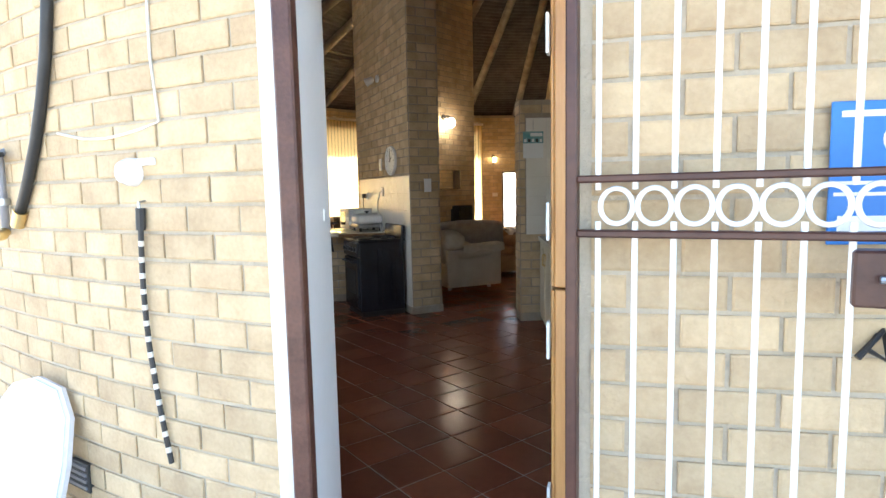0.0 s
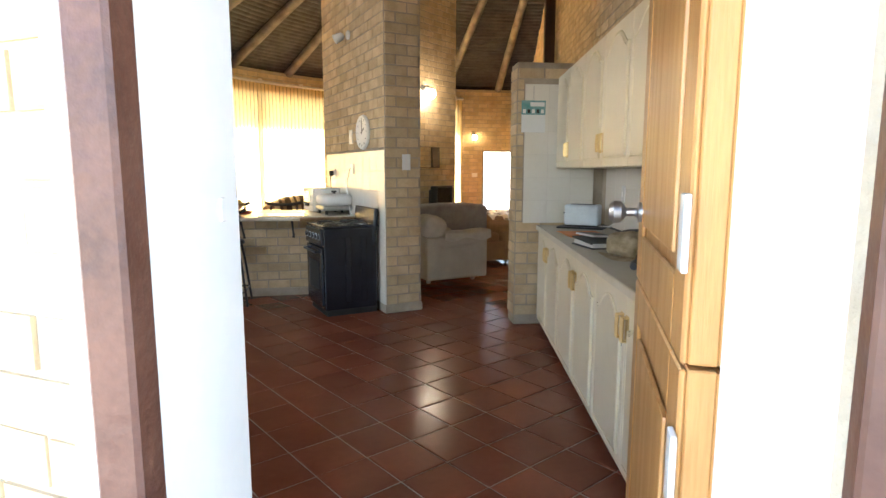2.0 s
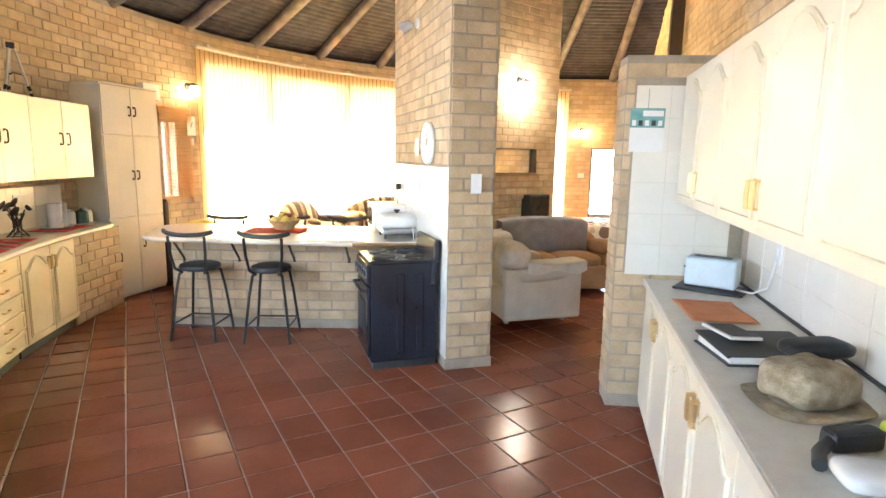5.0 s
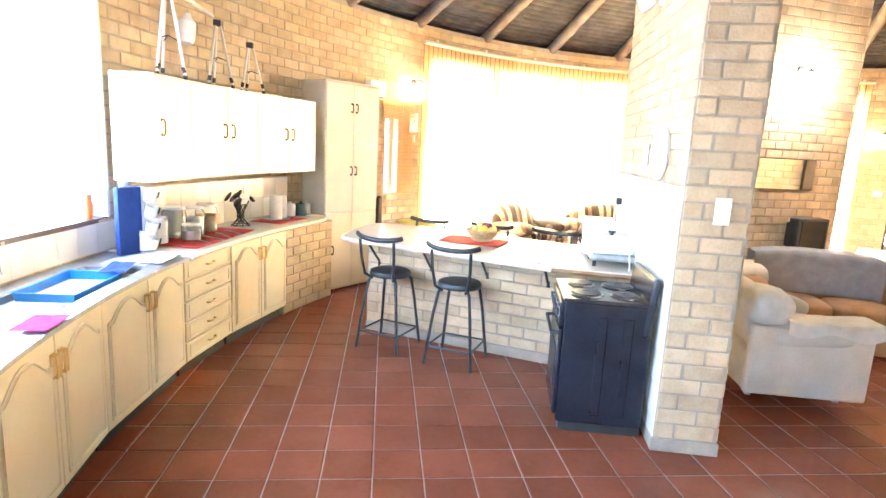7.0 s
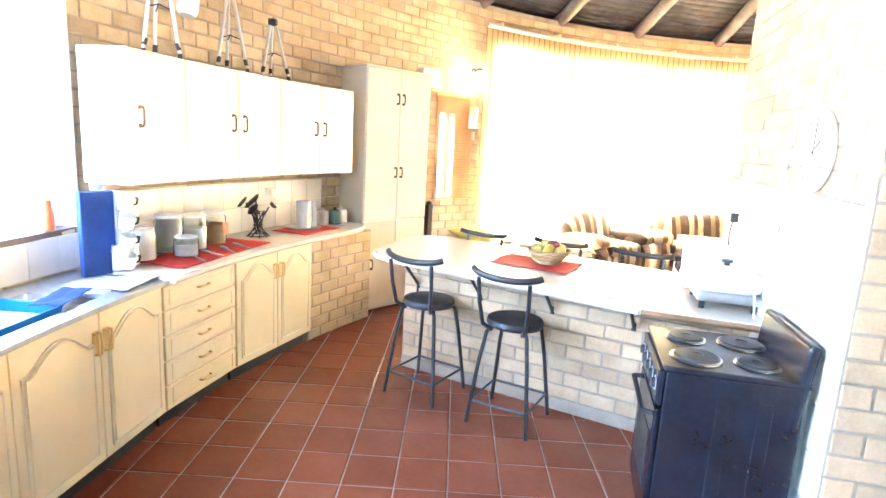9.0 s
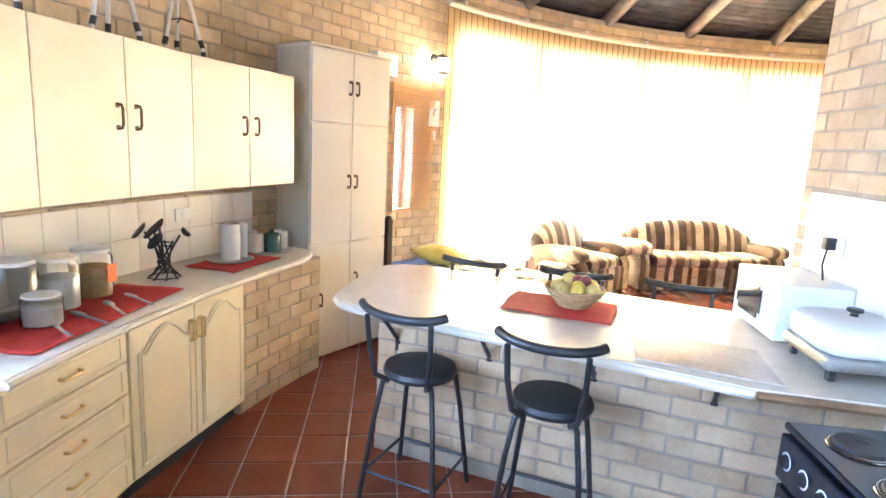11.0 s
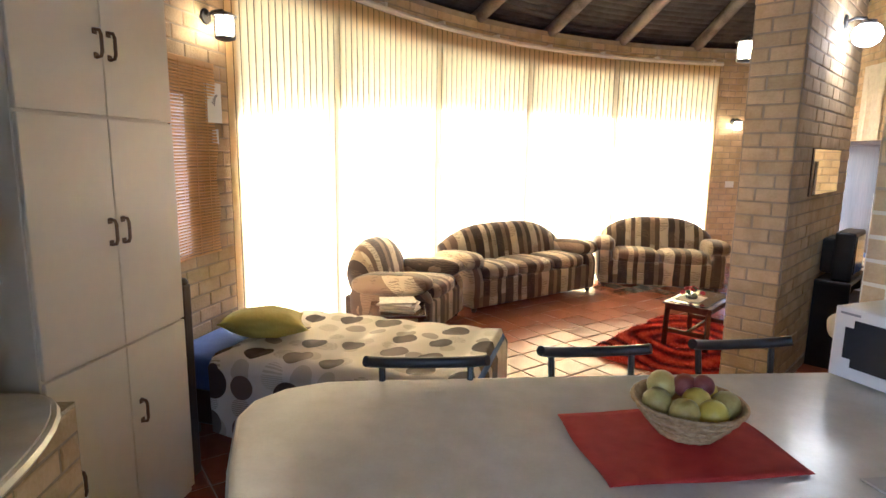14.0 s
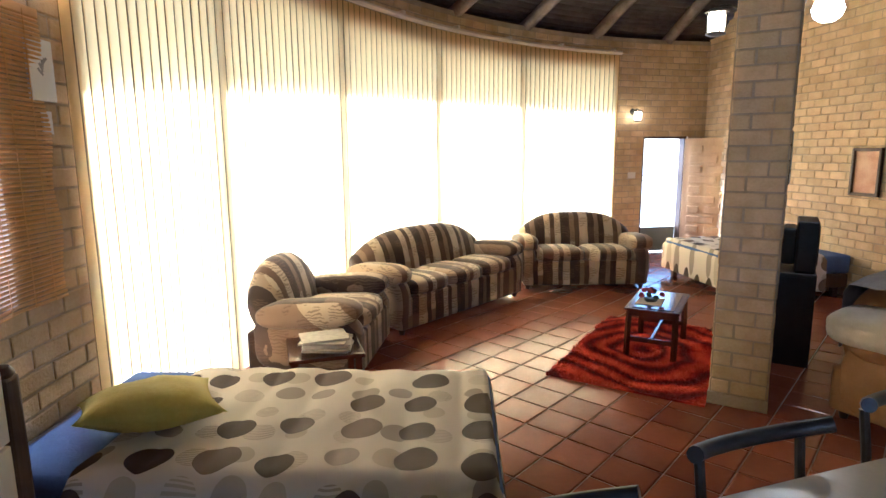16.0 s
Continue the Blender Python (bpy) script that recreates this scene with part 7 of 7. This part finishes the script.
part("handle", bm_tube([(0.06, 0, 0.03), (0.14, 0.05, 0.025), (0.18, 0.10, 0.02)], 0.018, 10), M_BLACKPL, gr, smooth="auto")
part("rod", bm_tube([(-0.08, 0, 0.04), (-0.24, -0.02, 0.02)], 0.006, 8), M_BLACKMETAL, gr)
M_LIME = mat("yellow_green_plastic", (0.50, 0.50, 0.05), None, 6, 0.4)
tagged(part("battery_torch", bm_tube([(2.50, 4.98, 0.93), (2.54, 4.86, 0.93), (2.56, 4.80, 0.93)], 0.024, 12), M_LIME, smooth="auto"), "yellow-green torch on the counter", "torch")
tagged(part("plastic_bag", bm_cushion(0.16, 0.13, 0.06, 0.7, 6), M_CERAMIC, smooth=True, m=pose(2.32, 4.66, 0.906)), "small clear-white plastic packet", "packet")
keys = thing("keys", "bunch of keys hanging on a cupboard handle", "keys", pose(2.112, 4.47, 0.70, 0, 0, -90))
part("ring", bm_tube([(0.014 * math.cos(q * math.pi / 6), -0.006, -0.014 + 0.014 * math.sin(q * math.pi / 6)) for q in range(13)], 0.002, 6, cap=False), M_STEEL, keys)
for k in range(3):
    part("key", bm_move(bm_box(-0.006, 0.006, -0.009, -0.006, -0.085, -0.028, 0.001, 1), pose(0, 0, 0, 0, -20 + 18 * k, 0)), M_STEEL if k else M_BLACKPL, keys)

# ---- on the brick wall by the blinds, and by the back door ----
pq = thing("plaque", "white rectangular plaque with a small grey plant picture", "plaque", at_ring(172.7, -0.012, 2.02))
part("board", bm_box(-0.075, 0.075, -0.02, 0.0, -0.13, 0.13, 0.004, 2), M_WHITEGLOSS, pq)
for k in range(5):
    part("printed_leaf", bm_move(bm_box(-0.006, 0.006, -0.0225, -0.0205, 0.0, 0.04, 0.001, 1), pose(0, 0, -0.02 + k * 0.012, 0, -50 + 25 * k, 0)), M_GREYPL, pq)
socket("light_switch", at_ring(172.6, -0.012, 1.80), "small white light switch on the brick wall", w=0.06, h=0.10)
socket("light_switch", at_ring(101.2, -0.012, 1.29), "white double light switch beside the back door", w=0.14, h=0.10)

# ---- outside the kitchen door ----
def on_outer(a, z, off=0.0):
    x, y = ring(a, WT + off)
    return pose(x, y, z, 0, 0, a + 90)


hose = thing("hose", "thick black rubber pipe running down the brick wall", "hose", pose(0, 0, 0))
part("pipe", bm_tube([(*ring(a, WT + 0.03), z) for a, z in ((243.4, 2.8), (243.45, 2.3), (243.35, 2.1), (243.0, 1.92), (242.5, 1.76), (241.9, 1.61), (241.0, 1.44), (240.2, 1.32))], 0.021, 12), M_BLACKPL, hose, smooth=True)
part("ferrule", bm_tube([(*ring(240.32, WT + 0.03), 1.335), (*ring(239.95, WT + 0.03), 1.275)], 0.026, 12), M_BRASS, hose, "brass hose end", smooth="auto")
tap = thing("garden_tap", "grey pipe fittings with a brass elbow on the wall", "tap", on_outer(238.9, 1.45))
part("pipe", bm_tube([(0, -0.03, -0.2), (0, -0.03, 0.1), (0, -0.03, 0.13), (0, 0.01, 0.15)], 0.017, 10), M_GREYPL, tap, smooth=True)
part("elbow", bm_tube([(0, -0.03, -0.20), (0.01, -0.05, -0.22), (0.03, -0.08, -0.22)], 0.022, 10), M_BRASS, tap, smooth=True)
part("collar", bm_tube([(0, -0.03, -0.09), (0, -0.03, -0.06)], 0.026, 12), M_STEEL, tap, smooth="auto")
part("spindle", bm_tube([(0, -0.03, 0.13), (0.07, -0.06, 0.12)], 0.014, 8), M_BLACKMETAL, tap)
part("handle", bm_box(0.03, 0.13, -0.075, -0.05, 0.11, 0.13, 0.004, 1), M_BLACKMETAL, tap)
sens = thing("sensor_lamp", "round white sensor fitting on the brick wall", "sensor", on_outer(246.65, 1.469, 0.004))
part("dome", bm_move(bm_lathe([(0, 0.055), (0.035, 0.05), (0.048, 0.025), (0.05, 0), (0, 0)], 24), pose(0, 0, 0, 90, 0, 0)), M_WHITEGLOSS, sens, smooth="auto")
part("bracket", bm_box(0.03, 0.12, -0.012, 0.0, 0.02, 0.045, 0.003, 1), M_WHITEGLOSS, sens)
tagged(part("cable", bm_tube([(*ring(a, WT + 0.012), z) for a, z in ((247.8, 2.6), (247.75, 2.02), (247.72, 1.84), (247.9, 1.63), (247.2, 1.612), (246.4, 1.60), (245.5, 1.592), (244.4, 1.60), (243.0, 1.633))], 0.0055, 6), M_IVORY, smooth=True), "thin cream cable tacked along the brick wall", "cable")
rope = thing("sjambok", "black and white plaited strap hanging on the wall", "strap", pose(0, 0, 0))
for k in range(48):
    z0, z1 = 1.345 - k * 0.0187, 1.345 - (k + 1) * 0.0187 - 0.0006
    a0, a1 = (247.03 - 0.12 * math.sin(min(1.0, q / 30) * math.pi) + 0.55 * max(0, (q - 26) / 22) ** 1.4 for q in (k, k + 1))
    part("plait", bm_tube([(*ring(a0, WT + 0.025), z0), (*ring(a1, WT + 0.025), z1)], 0.0095 if k > 3 else 0.016, 8), M_BLACKPL if k % 3 or k < 5 else M_IVORY, rope)
part("hook", bm_tube([(*ring(247.03, WT), 1.37), (*ring(247.03, WT + 0.03), 1.365), (*ring(247.03, WT + 0.03), 1.33)], 0.005, 6), M_STEEL, rope)
M_BOARD = mat("white_cover", (0.80, 0.80, 0.82), None, 4, 0.6)
tagged(part("ironing_board", bm_move(bm_prism([(-0.24, 0.0), (0.24, 0.0), (0.235, 0.62), (0.205, 0.80), (0.13, 0.91), (0.0, 0.945), (-0.13, 0.91), (-0.205, 0.80), (-0.235, 0.62)], 0.0, 0.045, 0.012, 3), pose(-0.36, 2.98, -0.25, 72, 0, -12)), M_BOARD, smooth="auto"), "white covered ironing board leaning on the wall", "ironing board")
air = thing("air_brick", "dark air brick low in the wall", "vent", on_outer(242.3, 0.25))
part("plate", bm_box(-0.11, 0.11, -0.018, 0.004, -0.06, 0.06, 0.003, 1), M_BLACKPL, air)
for k in range(4):
    part("louvre", bm_box(-0.095, 0.095, -0.024, -0.0185, -0.045 + k * 0.027, -0.032 + k * 0.027), M_GREYPL, air)
M_SIGN = mat("blue_sign", (0.03, 0.20, 0.58), (0.025, 0.17, 0.5), 6, 0.4)
sg = thing("sign", "blue warning sign fixed to the brick wall", "sign", pose(2.31, 2.452, 1.24, 0, 0, -5))
part("board", bm_box(0.0, 0.28, -0.006, 0.0, 0.0, 0.32, 0.002, 1), M_SIGN, sg)
for z, x0, x1, h in ((0.285, 0.02, 0.24, 0.014), (0.16, 0.01, 0.27, 0.008), (0.135, 0.01, 0.25, 0.008), (0.11, 0.01, 0.27, 0.008), (0.03, 0.02, 0.26, 0.035)):
    part("lettering_bar", bm_box(x0, x1, -0.0075, -0.0062, z, z + h), M_WHITEGLOSS, sg)
part("emblem", bm_move(bm_lathe([(0, 0), (0.035, 0), (0.035, 0.0015), (0, 0.0015)], 20), pose(0.14, -0.0062, 0.235, 90, 0, 0)), M_WHITEGLOSS, sg)
tagged(part("tape_loop", bm_tube([(2.43, 2.44, 1.03), (2.40, 2.43, 1.0), (2.45, 2.43, 0.97), (2.44, 2.44, 1.04), (2.38, 2.43, 0.98)], 0.008, 6), M_BLACKPL), "loop of black strap on the wall", "strap")
